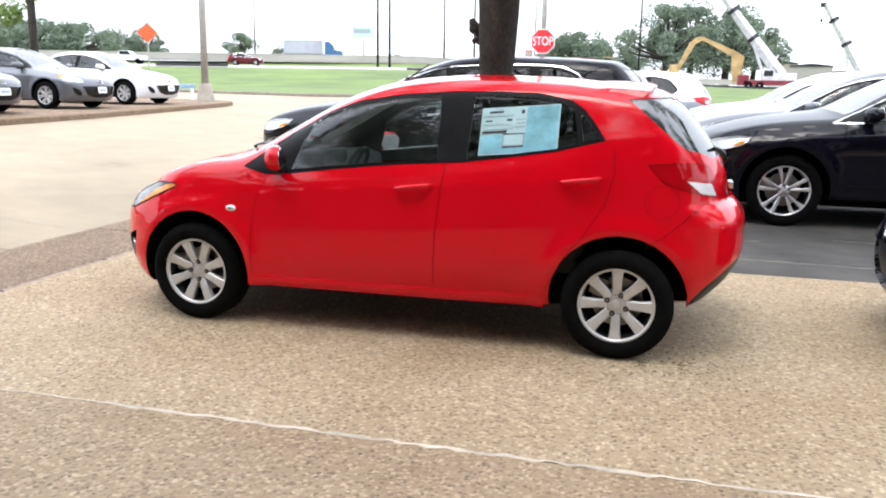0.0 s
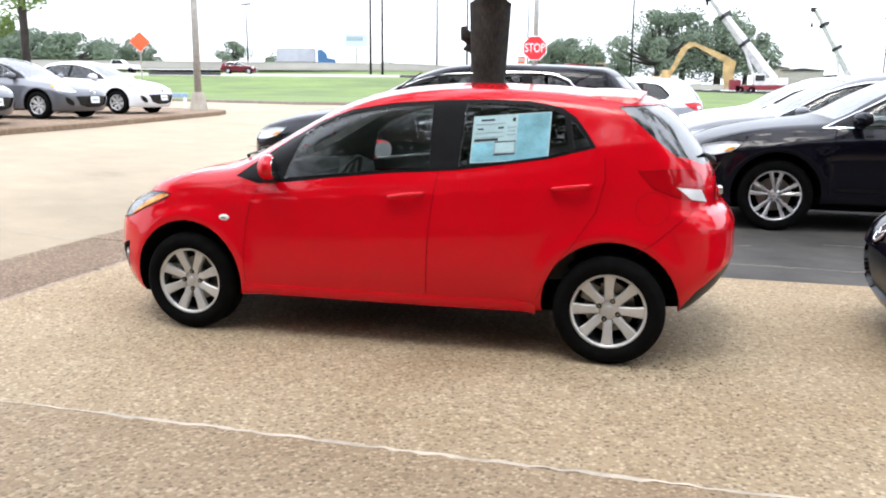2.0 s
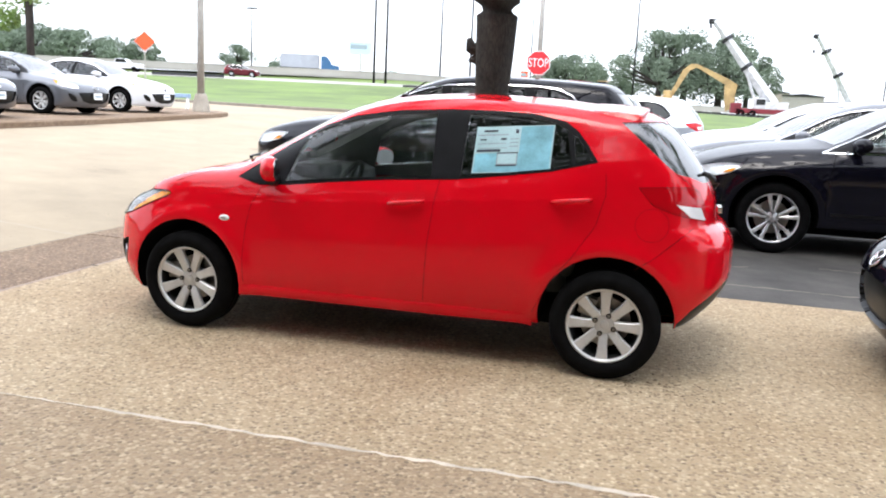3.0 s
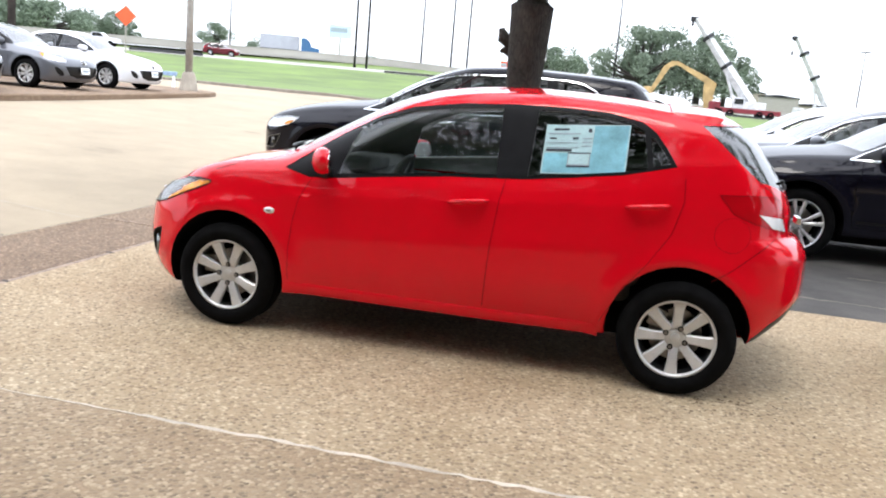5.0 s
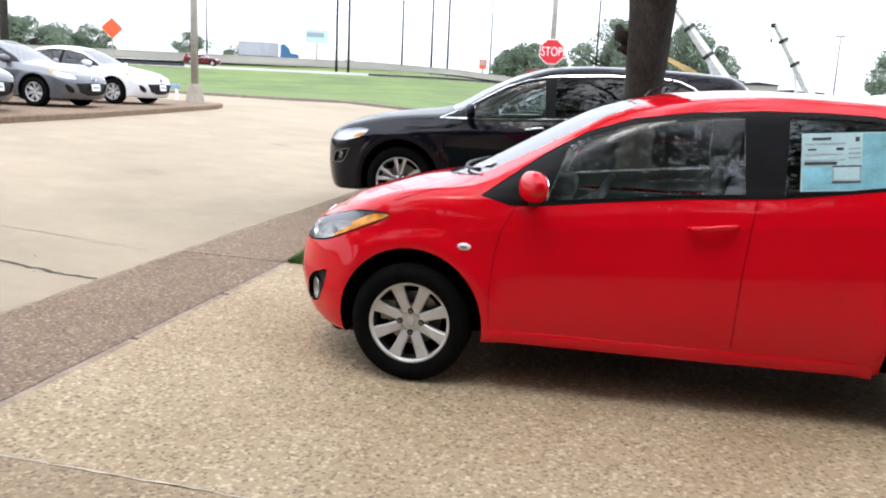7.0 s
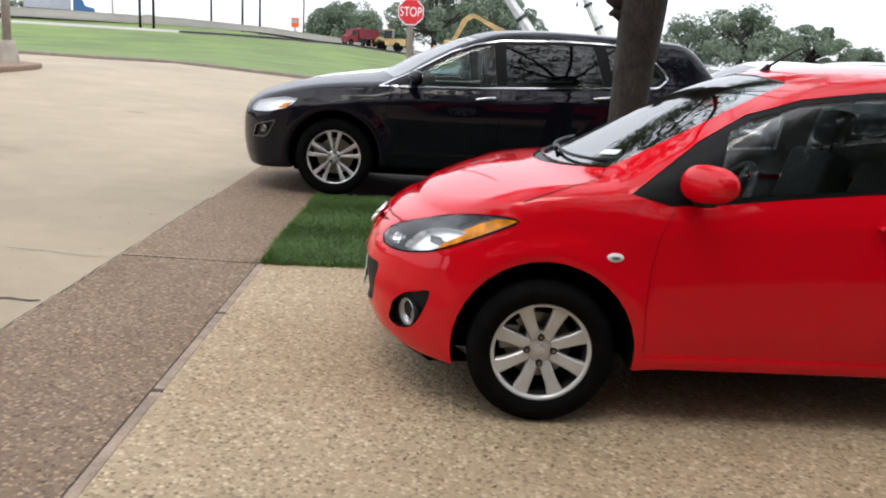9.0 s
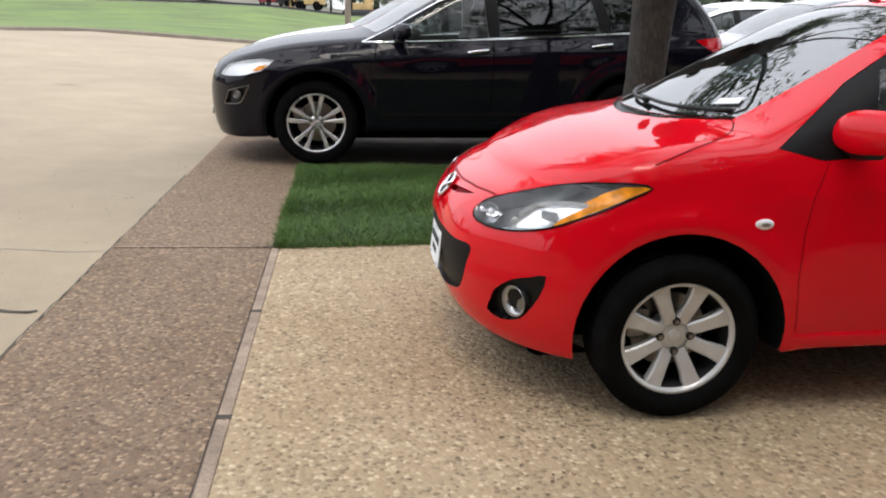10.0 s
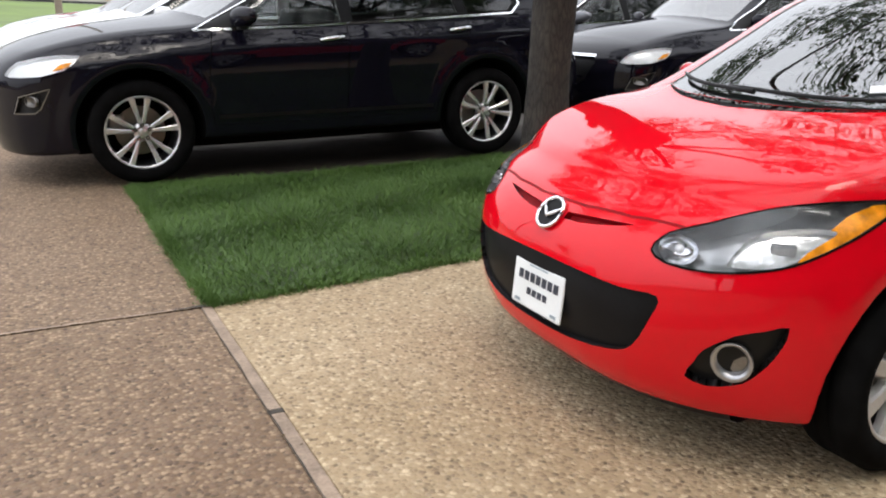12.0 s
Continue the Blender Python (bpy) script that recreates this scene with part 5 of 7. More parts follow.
def hero_details(f, root, s, plate):
    """Lamps, lettering, badges, wipers, sticker and spoiler of the red hatchback."""
    for sign in (-1, 1):
        # lamp bowls behind the lens
        lamp = [o for o in root.children if o.name.startswith("headlight") and (o.data.vertices[0].co.y < 0) == (sign < 0)][0]
        c, n = on_front(f, 0.482 * sign, 0.684)
        b2 = bmesh.new()
        r = 0.047
        add_lathe(b2, [(r, -0.01), (r * 0.94, 0.0), (r * 0.75, 0.022), (r * 0.4, 0.034), (0.001, 0.037)], 20)
        bmesh.ops.scale(b2, vec=(1.2, 1, 0.9), verts=b2.verts)
        bowl = part("lamp_bowl", b2, M["chrome"], lamp, "chrome lamp bowl", True)
        bowl.matrix_basis = Matrix.Translation(Vector(c[0]) - Vector(n[0]) * 0.024) @ Euler((radians(-8), 0, radians(-62 if sign < 0 else -118))).to_matrix().to_4x4()
        b2 = bmesh.new()
        bmesh.ops.create_uvsphere(b2, u_segments=12, v_segments=8, radius=0.014)
        part("bulb", b2, M["clear_lens"], bowl, "", True)
        # shield before the main bulb, and the dark seam round the lamp
        c, n = on_corner(f, s["lamp_axis"], sign, [(-0.165, 0.708)])
        b2 = bmesh.new()
        add_box(b2, (-0.032, -0.006, -0.016), (0.032, 0.006, 0.016), 0.005)
        shield = part("bulb_shield", b2, M["lamp_back"], lamp, "grey bulb shield")
        shield.matrix_basis = Matrix.Translation(Vector(c[0]) - Vector(n[0]) * 0.016) @ Euler((0, 0, radians(-52 if sign < 0 else 52))).to_matrix().to_4x4()
        p, n = on_corner(f, s["lamp_axis"], sign, dense(s["lamp"] + [s["lamp"][0]], 0.012))
        b2 = bmesh.new()
        ribbon(b2, p, n, 0.006, 0.0036)
        part("lamp_gap", b2, M["liner"], root, "", True)
        # fog lamp
        c, n = on_front(f, 0.652 * sign, 0.386)
        q = Vector(c[0])
        b2 = bmesh.new()
        add_lathe(b2, [(0.05, 0.02), (0.057, -0.012), (0.0555, -0.016), (0.038, 0.006), (0.036, 0.02)], 32)
        fo = part("fog_light", b2, M["fog_silver"], root, "round fog light with silver ring", True)
        fo.matrix_basis = Matrix.Translation(q + Vector((0.02, -0.012 * sign, 0))) @ Euler((0, 0, radians(-58 if sign < 0 else -122))).to_matrix().to_4x4()
        b2 = bmesh.new()
        add_lathe(b2, [(0.04, 0.014), (0.026, 0.01), (0.001, 0.008)], 24)
        part("fog_lens", b2, M["disc"], fo, "dark glassy fog lens", True)
        # side repeater
        p, n = on_side(f, 0.255, 0.697, sign)
        b2 = bmesh.new()
        bmesh.ops.create_uvsphere(b2, u_segments=20, v_segments=10, radius=1.0)
        bmesh.ops.scale(b2, vec=(0.033, 0.012, 0.019), verts=b2.verts)
        ro = part("side_repeater", b2, M["clear_lens"], root, "clear oval side repeater", True)
        ro.location = Vector(p[0])
        b2 = bmesh.new()
        bmesh.ops.create_uvsphere(b2, u_segments=20, v_segments=10, radius=1.0)
        bmesh.ops.scale(b2, vec=(0.026, 0.0135, 0.012), verts=b2.verts)
        part("repeater_core", b2, M["disc"], ro, "", True)
    p, n = disc_on(f, 2.69, 0.845, -1, 0.086)
    b2 = bmesh.new()
    ribbon(b2, p, n, 0.0014)
    part("fuel_flap", b2, M["gap_red"], root, "round fuel flap seam", True)
    for sign in (-1, 1):
        p, n = on_corner(f, s["rear_axis"], sign, dense(s["rear_lamp"] + [s["rear_lamp"][0]], 0.015))
        b2 = bmesh.new()
        ribbon(b2, p, n, 0.0025, 0.003)
        part("lamp_gap", b2, M["gap_red"], root, "", True)
    # bonnet and bumper seams
    for sign in (1, -1):
        for lo, hi in ((-0.66, -0.56), (-0.13, 0.26)):
            pts = [(x, y * sign) for x, y in [(-0.652, 0.0), (-0.65, -0.12), (-0.625, -0.3), (-0.577, -0.467), (-0.11, -0.752), (-0.06, -0.747), (0.0, -0.735), (0.06, -0.717), (0.12, -0.69), (0.17, -0.655), (0.21, -0.615), (0.235, -0.57), (0.25, -0.5)] if lo < x < hi + 0.01]
            d = dense(pts, 0.02)
            p, n = on_top(f, d[:, 0], d[:, 1], 0.5)
            b2 = bmesh.new()
            ribbon(b2, p, n, 0.009 if lo < -0.5 else 0.004)
            # the front run paints the shadow line under the bonnet's edge
            part("bonnet_gap", b2, M["slot_shade_red"] if lo < -0.5 else M["liner"], root, "", True)
        seam(f, [(2.62, 0.61), (2.72, 0.68), (2.84, 0.79), (2.9, 0.84)], root, sign, width=0.003, material=M["gap_red"])
        seam(f, [(2.79, 1.11), (2.85, 1.07), (2.9, 1.03)], root, sign, width=0.004, material=M["gap_red"])
    # painted sills under the doors
    for sign in (-1, 1):
        xs = np.linspace(0.36, 2.1, 40)
        b2 = bmesh.new()
        rows = []
        for z, out in ((0.318, -0.004), (0.309, 0.006), (0.3, 0.009), (0.275, 0.008), (0.256, 0.0), (0.246, -0.02), (0.244, -0.07)):
            p, n = on_side(f, xs, np.full(40, max(z, 0.29)), sign)
            fade = np.clip(np.minimum(xs - 0.36, 2.1 - xs) / 0.06, 0, 1)
            rows.append([b2.verts.new((q[0], q[1] + sign * (out * k - 0.004 * (1 - k)), z)) for q, k in zip(p, fade)])
        for a, b in zip(rows, rows[1:]):
            for i in range(39):
                b2.faces.new((a[i], a[i + 1], b[i + 1], b[i]))
        bmesh.ops.recalc_face_normals(b2, faces=b2.faces)
        part("side_sill", b2, M["red"], root, "", True)
    # black lip under the front bumper
    b2 = bmesh.new()
    ys = np.linspace(-0.6, 0.6, 29)
    p, n = on_front(f, ys, np.full(29, 0.215))
    rows = [[b2.verts.new((q[0] + dx, q[1], z)) for dx, z in ((0.03, 0.22), (0.05, 0.175), (0.08, 0.158), (0.3, 0.165))] for q in p]
    for a, b in zip(rows, rows[1:]):
        for i in range(3):
            b2.faces.new((a[i], a[i + 1], b[i + 1], b[i]))
    bmesh.ops.recalc_face_normals(b2, faces=b2.faces)
    part("front_lip", b2, M["trim"], root, "black plastic lip under the front bumper", True)
    # spoiler over the tailgate
    b2 = bmesh.new()
    rows = []
    for k in range(13):
        y = -0.59 + 1.18 * k / 12
        dz, end = -0.12 * y * y, 1.0 - 0.08 * abs(y / 0.59) ** 4
        rows.append([b2.verts.new((2.36 + (x - 2.36) * end, y * (0.99 + (1.458 - z) * 1.15), z + dz)) for x, z in ((2.33, 1.458), (2.46, 1.456), (2.585, 1.449), (2.61, 1.442), (2.6, 1.43), (2.54, 1.402), (2.455, 1.37))])
    for a, b in zip(rows, rows[1:]):
        for i in range(6):
            b2.faces.new((a[i], b[i], b[i + 1], a[i + 1]))
    b2.faces.new(rows[0])
    b2.faces.new(rows[-1][::-1])
    bmesh.ops.recalc_face_normals(b2, faces=b2.faces)
    sp = part("roof_spoiler", b2, M["red"], root, "red roof spoiler")
    # added black box that stands for the shade under the spoiler
    b2 = bmesh.new()
    add_box(b2, (2.44, -0.5, 1.325), (2.55, 0.5, 1.366), 0.01)
    part("spoiler_shadow_panel", b2, M["trim"], sp, "black panel in place of the shade under the spoiler")
    b2 = bmesh.new()
    p, n = on_top(f, 1.06, 0.0, 1.0)
    add_tube(b2, Vector(p[0]) - Vector((0, 0, 0.01)), Vector(p[0]) + Vector((0.02, 0, 0.025)), 0.022, 0.012, 12)
    add_tube(b2, Vector(p[0]) + Vector((0.02, 0, 0.02)), Vector(p[0]) + Vector((0.16, 0, 0.11)), 0.006, 0.004, 8)
    part("roof_antenna", b2, M["trim"], root, "short black roof antenna")
    # rear wiper and tailgate badge
    b2 = bmesh.new()
    add_sweep(b2, [(3.0, -0.03, 1.045), (2.975, -0.12, 1.08), (2.955, -0.32, 1.1), (2.93, -0.46, 1.11)], [0.03, 0.014, 0.01, 0.007], 8)
    part("rear_wiper", b2, M["trim"], root, "black rear wiper", True)
    b2 = bmesh.new()
    add_box(b2, (3.02, -0.66 + 0.15, 0.905), (3.045, -0.40, 0.94), 0.006)
    part("model_badge", b2, M["chrome"], root, "chrome badge on the tailgate")
    # windscreen wipers
    for y0, y1, bend in ((-0.5, 0.12, 0.0), (-0.02, 0.5, 0.01)):
        ys = np.linspace(y0, y1, 9)
        xs = 0.115 + 0.9 * np.abs(ys) ** 2.6 + bend + 0.05 * (ys - y0)
        p, n = on_top(f, np.minimum(xs, 0.3), ys, 0.6)
        b2 = bmesh.new()
        add_sweep(b2, [Vector(a) + Vector(m) * 0.014 for a, m in zip(p, n)], [0.012] + [0.008] * 7 + [0.005], 6)
        part("wiper", b2, M["trim"], root, "black windscreen wiper", True)
    # papers behind the glass
    p, n = on_top(f, 0.29, -0.4, 0.6)
    b2 = bmesh.new()
    add_box(b2, (-0.05, -0.02, -0.0015), (0.05, 0.02, 0.0015))
    po = part("windscreen_card", b2, M["paper"], root, "small white card behind the windscreen")
    po.matrix_basis = Matrix.Translation(Vector(p[0]) + Vector((0, 0, 0.004))) @ Vector(n[0]).to_track_quat("Z", "Y").to_matrix().to_4x4() @ pose(0, 0, 0, 0, 0, 12)
    b2 = bmesh.new()
    add_sweep(b2, [(0.62, 0.0, 1.2), (0.64, 0.0, 1.25)], [0.01, 0.012], 8)
    add_box(b2, (0.64, -0.11, 1.2), (0.67, 0.11, 1.27), 0.012)
    part("rear_view_mirror", b2, M["cabin"], root)
    window_sticker(f, root)
    # plate lettering
    for y0, w, z0, h in ((-0.115, 0.23, 0.014, 0.03), (-0.06, 0.12, -0.03, 0.022), (0.085, 0.03, -0.066, 0.01), (-0.12, 0.03, -0.066, 0.01), (-0.05, 0.1, 0.066, 0.004)):
        b2 = bmesh.new()
        n = max(1, round(w / 0.033)) if h > 0.02 else 1
        for k in range(n):
            add_box(b2, (-0.0105, y0 + w * k / n, z0), (-0.009, y0 + w * (k + (0.74 if n > 1 else 1)) / n, z0 + h), 0.0)
        part("logo_bar", b2, M["ink"] if h > 0.02 else M["print_grey"], plate, "")


def window_sticker(f, root):
    """The price sheet fixed inside the rear side window: white and pale blue with bars of print."""
    x0, x1 = 1.715, 2.14

    def at(u, v, lift):
        x = x0 + (x1 - x0) * u
        z = 1.052 + (0.036 * u) + v * (0.247 - 0.002 * u)
        p, n = on_side(f, x, z, -1)
        return Vector(p[0]) + Vector(n[0]) * lift

    def sheet_part(name, u0, u1, v0, v1, lift, material, parent, label=""):
        b2 = bmesh.new()
        g = [[b2.verts.new(at(u0 + (u1 - u0) * i / 4, v0 + (v1 - v0) * j / 4, lift)) for i in range(5)] for j in range(5)]
        for j in range(4):
            for i in range(4):
                b2.faces.new((g[j][i], g[j][i + 1], g[j + 1][i + 1], g[j + 1][i]))
        return part(name, b2, material, parent, label)

    base = sheet_part("price_sheet", 0, 1, 0, 1, -0.0045, M["sheet_white"], root, "pale blue and white price sheet in the window")
    sheet_part("sheet_tint", 0.58, 0.985, 0.02, 0.98, -0.0035, M["paper_blue"], base, "pale blue tinted panel")
    sheet_part("sheet_tint", 0.015, 0.58, 0.02, 0.42, -0.0036, M["paper_blue"], base)
    sheet_part("sheet_panel", 0.3, 0.57, 0.14, 0.42, -0.0028, M["print_grey"], base)
    sheet_part("sheet_panel", 0.315, 0.555, 0.19, 0.4, -0.0022, M["sheet_white"], base)
    for u0, u1, v0, v1, dark in ((0.1, 0.28, 0.88, 0.92, 1), (0.03, 0.42, 0.8, 0.825, 0), (0.03, 0.42, 0.52, 0.535, 0), (0.03, 0.34, 0.45, 0.5, 1), (0.06, 0.14, 0.7, 0.73, 1), (0.33, 0.4, 0.7, 0.74, 1), (0.03, 0.4, 0.62, 0.635, 0),
                                 (0.3, 0.57, 0.135, 0.165, 1), (0.45, 0.56, 0.55, 0.57, 0), (0.45, 0.56, 0.63, 0.65, 0), (0.45, 0.56, 0.71, 0.73, 0), (0.51, 0.55, 0.84, 0.92, 1), (0.3, 0.57, 0.41, 0.43, 1)):
        sheet_part("print_bar", u0, u1, v0, v1, -0.0018, M["ink"] if dark else M["print_grey"], base)


def place(car, m, label, group="", category="car"):
    car.matrix_basis = m
    return tagged(car, label, category, group)


def recolour(car, old, fresh):
    for ob in car.children_recursive:
        for sl in ob.material_slots:
            if sl.material is old:
                sl.link = "OBJECT"
                sl.material = fresh
    return car


# ---------------------------------------------------------------- the ground
rise = curve((42, 0.0), (68, 0.0), (88, 0.75), (108, 2.1), (114, 2.4), (128, 2.65), (144, 3.05), (160, 4.7), (192, 5.0), (280, 5.2))
SURVEY = (2.70, -4.275, 1.435)


def away(x, y):
    """Distance towards the highway, which runs across the view."""
    return (x - 2.7) * -0.342 + (y + 4.275) * 0.94


lift = curve((-3.2, 0.05), (-2.46, 0.045), (-1.55, 0.03), (-0.6, 0.006), (-0.25, 0.0), (0.5, 0.0))


def land(x, y):
    """Height of the land: level under the parked cars, rising to the driveway, the field and the highway."""
    h = float(lift(np.array([x]))[0]) + 0.064 * min(max(-2.7 - x, 0), 8) + 0.008 * min(max(y - 12, 0), 19)
    l = (x - 2.7) * 0.94 + (y + 4.275) * 0.342
    t = min(max((l - 8) / 52, 0), 1)
    return h + float(rise(np.array([away(x, y)]))[0]) * (1 - 0.62 * t * t * (3 - 2 * t))


def verge(x):
    """The line where the driveway ends at the field's kerb."""
    return 31 + 0.5 * max(-13.5 - x, 0.0)


def grid_mesh(name, grid, material, smooth=True):
    n = len(grid[0])
    verts = [p for row in grid for p in row]
    faces = [(j * n + i, j * n + i + 1, (j + 1) * n + i + 1, (j + 1) * n + i) for j in range(len(grid) - 1) for i in range(n - 1)]
    me = bpy.data.meshes.new(name)
    me.from_pydata(verts, [], faces)
    return as_object(name, me, material, smooth=smooth)


wide = [-2500, -1200, -600, -300, -200, -150, -120, -105, -95, -88, -82, -76, -70, -64, -58, -52, -46, -40, -35, -30, -25, -20, -16, -13, -10.7, -9, -7, -5, -2.7, -1, 1, 3, 6, 10, 15, 20, 25, 30, 35, 40, 46, 52, 58, 64, 70, 76, 82, 88, 95, 105, 120, 150, 200, 300, 600, 1200, 2500]
tagged(grid_mesh("ground", [[(x, y, land(x, y) - (0.14 if away(x, y) < 40 else 0.6)) for x in wide] for y in wide], M["field"]), "open green grass land that reaches the horizon", "ground", kind="structure")
# the mown field beyond the kerb
xs = np.linspace(-140, 120, 100)
rows = []
for k in range(34):
    row = []
    for x in xs:
        end = max((106.6 + 0.342 * (x - 2.7)) / 0.94 - 4.275, verge(x) + 4)
        y = verge(x) + 0.15 + (end - verge(x)) * (k / 33) ** 1.2
        row.append((float(x), float(y), land(x, y) + (0.1 if k else 0.08)))
    rows.append(row)
tagged(grid_mesh("field", rows, M["field"]), "rough mown green field beyond the driveway", "field", kind="structure")


def slab(name, x0, x1, y0, y1, top, material, label, thick=0.14, bevel=0.008, category="pavement"):
    """A paving slab that follows the slight rise of the land towards the driveway."""
    bm = bmesh.new()
    add_box(bm, (x0, y0, top - thick), (x1, y1, top), bevel)
    for x in (-2.2, -1.9, -1.3, -1.0, -0.75, -0.5, -0.25):
        if x0 < x < x1:
            bmesh.ops.bisect_plane(bm, geom=bm.verts[:] + bm.edges[:] + bm.faces[:], plane_co=(x, 0, 0), plane_no=(1, 0, 0))
    for v in bm.verts:
        v.co.z += float(lift(np.array([v.co.x]))[0])
        if y1 == LAWN_Y and v.co.y > 2.2:
            v.co.y += lawn_edge(v.co.x) - LAWN_Y
    return tagged(part(name, bm, material), label, category, kind="structure")


LAWN_Y = 2.36


def lawn_edge(x):
    """The line where the slab meets the lawn."""
    return 2.2 + 0.17 * min(max((x + 1.5) / 1.2, 0.0), 1.0)


slab("pavement", -1.515, 14.0, -1.318, LAWN_Y, 0.0, M["slab"], "pale exposed-aggregate concrete parking slab")
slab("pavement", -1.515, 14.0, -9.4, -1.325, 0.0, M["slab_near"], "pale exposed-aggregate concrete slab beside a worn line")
slab("pavement", -2.465, -1.564, -9.4, 2.203, -0.004, M["strip"], "brown exposed-aggregate edging strip")
slab("pavement", -2.465, -1.51, 2.217, 19.5, -0.004, M["strip"], "brown exposed-aggregate edging strip along the lawn")
slab("trim", -1.564, -1.515, -9.4, 2.215, -0.003, M["joint"], "weathered grey joint board between slabs", 0.1, 0.008)
slab("pavement", 2.9, 45.0, 2.4, 18.9, -0.012, M["asphalt"], "dark patched asphalt of the car park", 0.1)
slab("pavement", -1.51, 2.9, 4.95, 18.9, 0.006, M["mulch"], "brown earth and leaf mould, darkened as shade under the parked cars", 0.12, category="bed")
xs = np.concatenate([np.linspace(-70, -12, 24), np.linspace(-10.7, -2.7, 16), [-2.465]])
rows = [[(float(x), float(-30 + (verge(x) + 30) * k / 44), land(x, -30 + (verge(x) + 30) * k / 44) - 0.012) for x in xs] for k in range(45)]
tagged(grid_mesh("road", rows, M["drive"]), "cream concrete driveway with stains and cracks", "driveway", kind="structure")

rows = [[(float(x), float(y), land(x, y) - 0.012) for x in np.linspace(-2.46, 60, 30)] for y in np.linspace(18.9, 31.0, 10)]
tagged(grid_mesh("road", rows, M["drive"]), "cream concrete drive behind the parked rows", "driveway", kind="structure")


def kerb_run(name, pts, width, height, material, label):
    bm = bmesh.new()
    prof = [(-width / 2, -0.2), (-width / 2, height - 0.03), (-width / 2 + 0.03, height), (width / 2 - 0.03, height), (width / 2, height - 0.03), (width / 2, -0.2)]
    rings = []
    for i, (x, y) in enumerate(pts):
        d = Vector((pts[min(i + 1, len(pts) - 1)][0] - pts[max(i - 1, 0)][0], pts[min(i + 1, len(pts) - 1)][1] - pts[max(i - 1, 0)][1])).normalized()
        s = Vector((-d.y, d.x))
        rings.append([bm.verts.new((x + s.x * a, y + s.y * a, land(x, y) + b)) for a, b in prof])
    for a, b in zip(rings, rings[1:]):
        for k in range(len(prof) - 1):
            bm.faces.new((a[k], a[k + 1], b[k + 1], b[k]))
    bmesh.ops.recalc_face_normals(bm, faces=bm.faces)
    return tagged(part(name, bm, material), label, "kerb", kind="structure")


# the kerb's shaded face is put into its darker concrete colour
kerb_run("kerb", [(float(x), verge(x)) for x in np.linspace(-70, 45, 60)], 0.22, 0.13, M["stain"], "low concrete kerb along the field, coloured dark for its shade")
# traffic island on which the saloons stand
edge = [(-9.2, -20.0), (-9.4, 0.0), (-9.9, 9.0), (-10.35, 15.0), (-10.7, 18.8), (-11.0, 19.7), (-11.8, 20.3), (-13.0, 20.5), (-60.0, 20.5)]
fine = []
for a, b in zip(edge, edge[1:]):
    n = max(1, int(math.hypot(b[0] - a[0], b[1] - a[1]) / 1.5))
    fine += [(a[0] + (b[0] - a[0]) * i / n, a[1] + (b[1] - a[1]) * i / n) for i in range(n)]
kerb_run("kerb", fine, 0.2, 0.12, M["strip"], "brown kerb round the saloon parking island")
inner = [p for p in fine if p[0] > -13]
grid_rows = [[(x - (x + 60) * t - 0.08 * (1 - t), y, land(x - (x + 60) * t, y) + 0.115) for t in (0, 0.01, 0.02, 0.04, 0.07, 0.12, 0.25, 0.5, 1)] for x, y in inner]
tagged(grid_mesh("pavement", grid_rows, M["strip"]), "brown aggregate paving of the parking island", "pavement", kind="structure")

# frontage road, highway and their barriers
ahead, across = Vector((-0.342, 0.94, 0)), Vector((0.94, 0.342, 0))


def spot(d, l, up=0.0):
    """A place 2d metres towards the highway and 2l metres along it."""
    p = Vector((SURVEY[0], SURVEY[1], 0)) + ahead * (2 * d) + across * (2 * l)
    p.z = land(p.x, p.y) + up
    return p


def road_band(name, d0, d1, l0, l1, up, material, label, category="road"):
    ls = np.linspace(l0, l1, 60)
    ds = np.linspace(d0, d1, 5)
    return tagged(grid_mesh(name, [[tuple(spot(d, l, up)) for l in ls] for d in ds], material), label, category, kind="structure")


road_band("road", 53.5, 69, -160, 40, 0.13, M["road"], "pale concrete frontage road")
road_band("road", 81, 95, -260, 120, 0.13, M["road"], "pale concrete highway on its bank")


def barrier(d, l0, l1, h, w, material, name, label):
    bm = bmesh.new()
    ls = np.linspace(l0, l1, 50)
    rings = []
    for l in ls:
        p = spot(d, l)
        rings.append([bm.verts.new(p + ahead * a + Vector((0, 0, b))) for a, b in ((-w, -0.3), (-w * 0.5, h * 0.4), (-w * 0.3, h), (w * 0.3, h), (w * 0.5, h * 0.4), (w, -0.3))])
    for a, b in zip(rings, rings[1:]):
        for k in range(5):
            bm.faces.new((a[k], a[k + 1], b[k + 1], b[k]))
    bmesh.ops.recalc_face_normals(bm, faces=bm.faces)
    return tagged(part(name, bm, material), label, "barrier", kind="structure")


barrier(80, -260, 120, 0.8, 0.3, M["road"], "highway_barrier", "long low concrete highway barrier")
barrier(96, -260, 120, 0.9, 0.3, M["road"], "highway_barrier", "long low concrete highway barrier")
barrier(54, 2, 60, 0.35, 0.05, M["iron"], "silt_fence", "black fabric silt fence at the field's edge")
barrier(55, -14, -9.5, 0.45, 0.35, M["iron"], "pipe_stack", "dark low pipe lying on the field")

# lawn plot between the parked cars
def lawn_z(x, y):
    t = np.clip((y - 2.2) / 2.75, 0, 1)
    return lift(x) * (1 - t) + (0.012 + lift(x) * 0.6) * t - 0.004


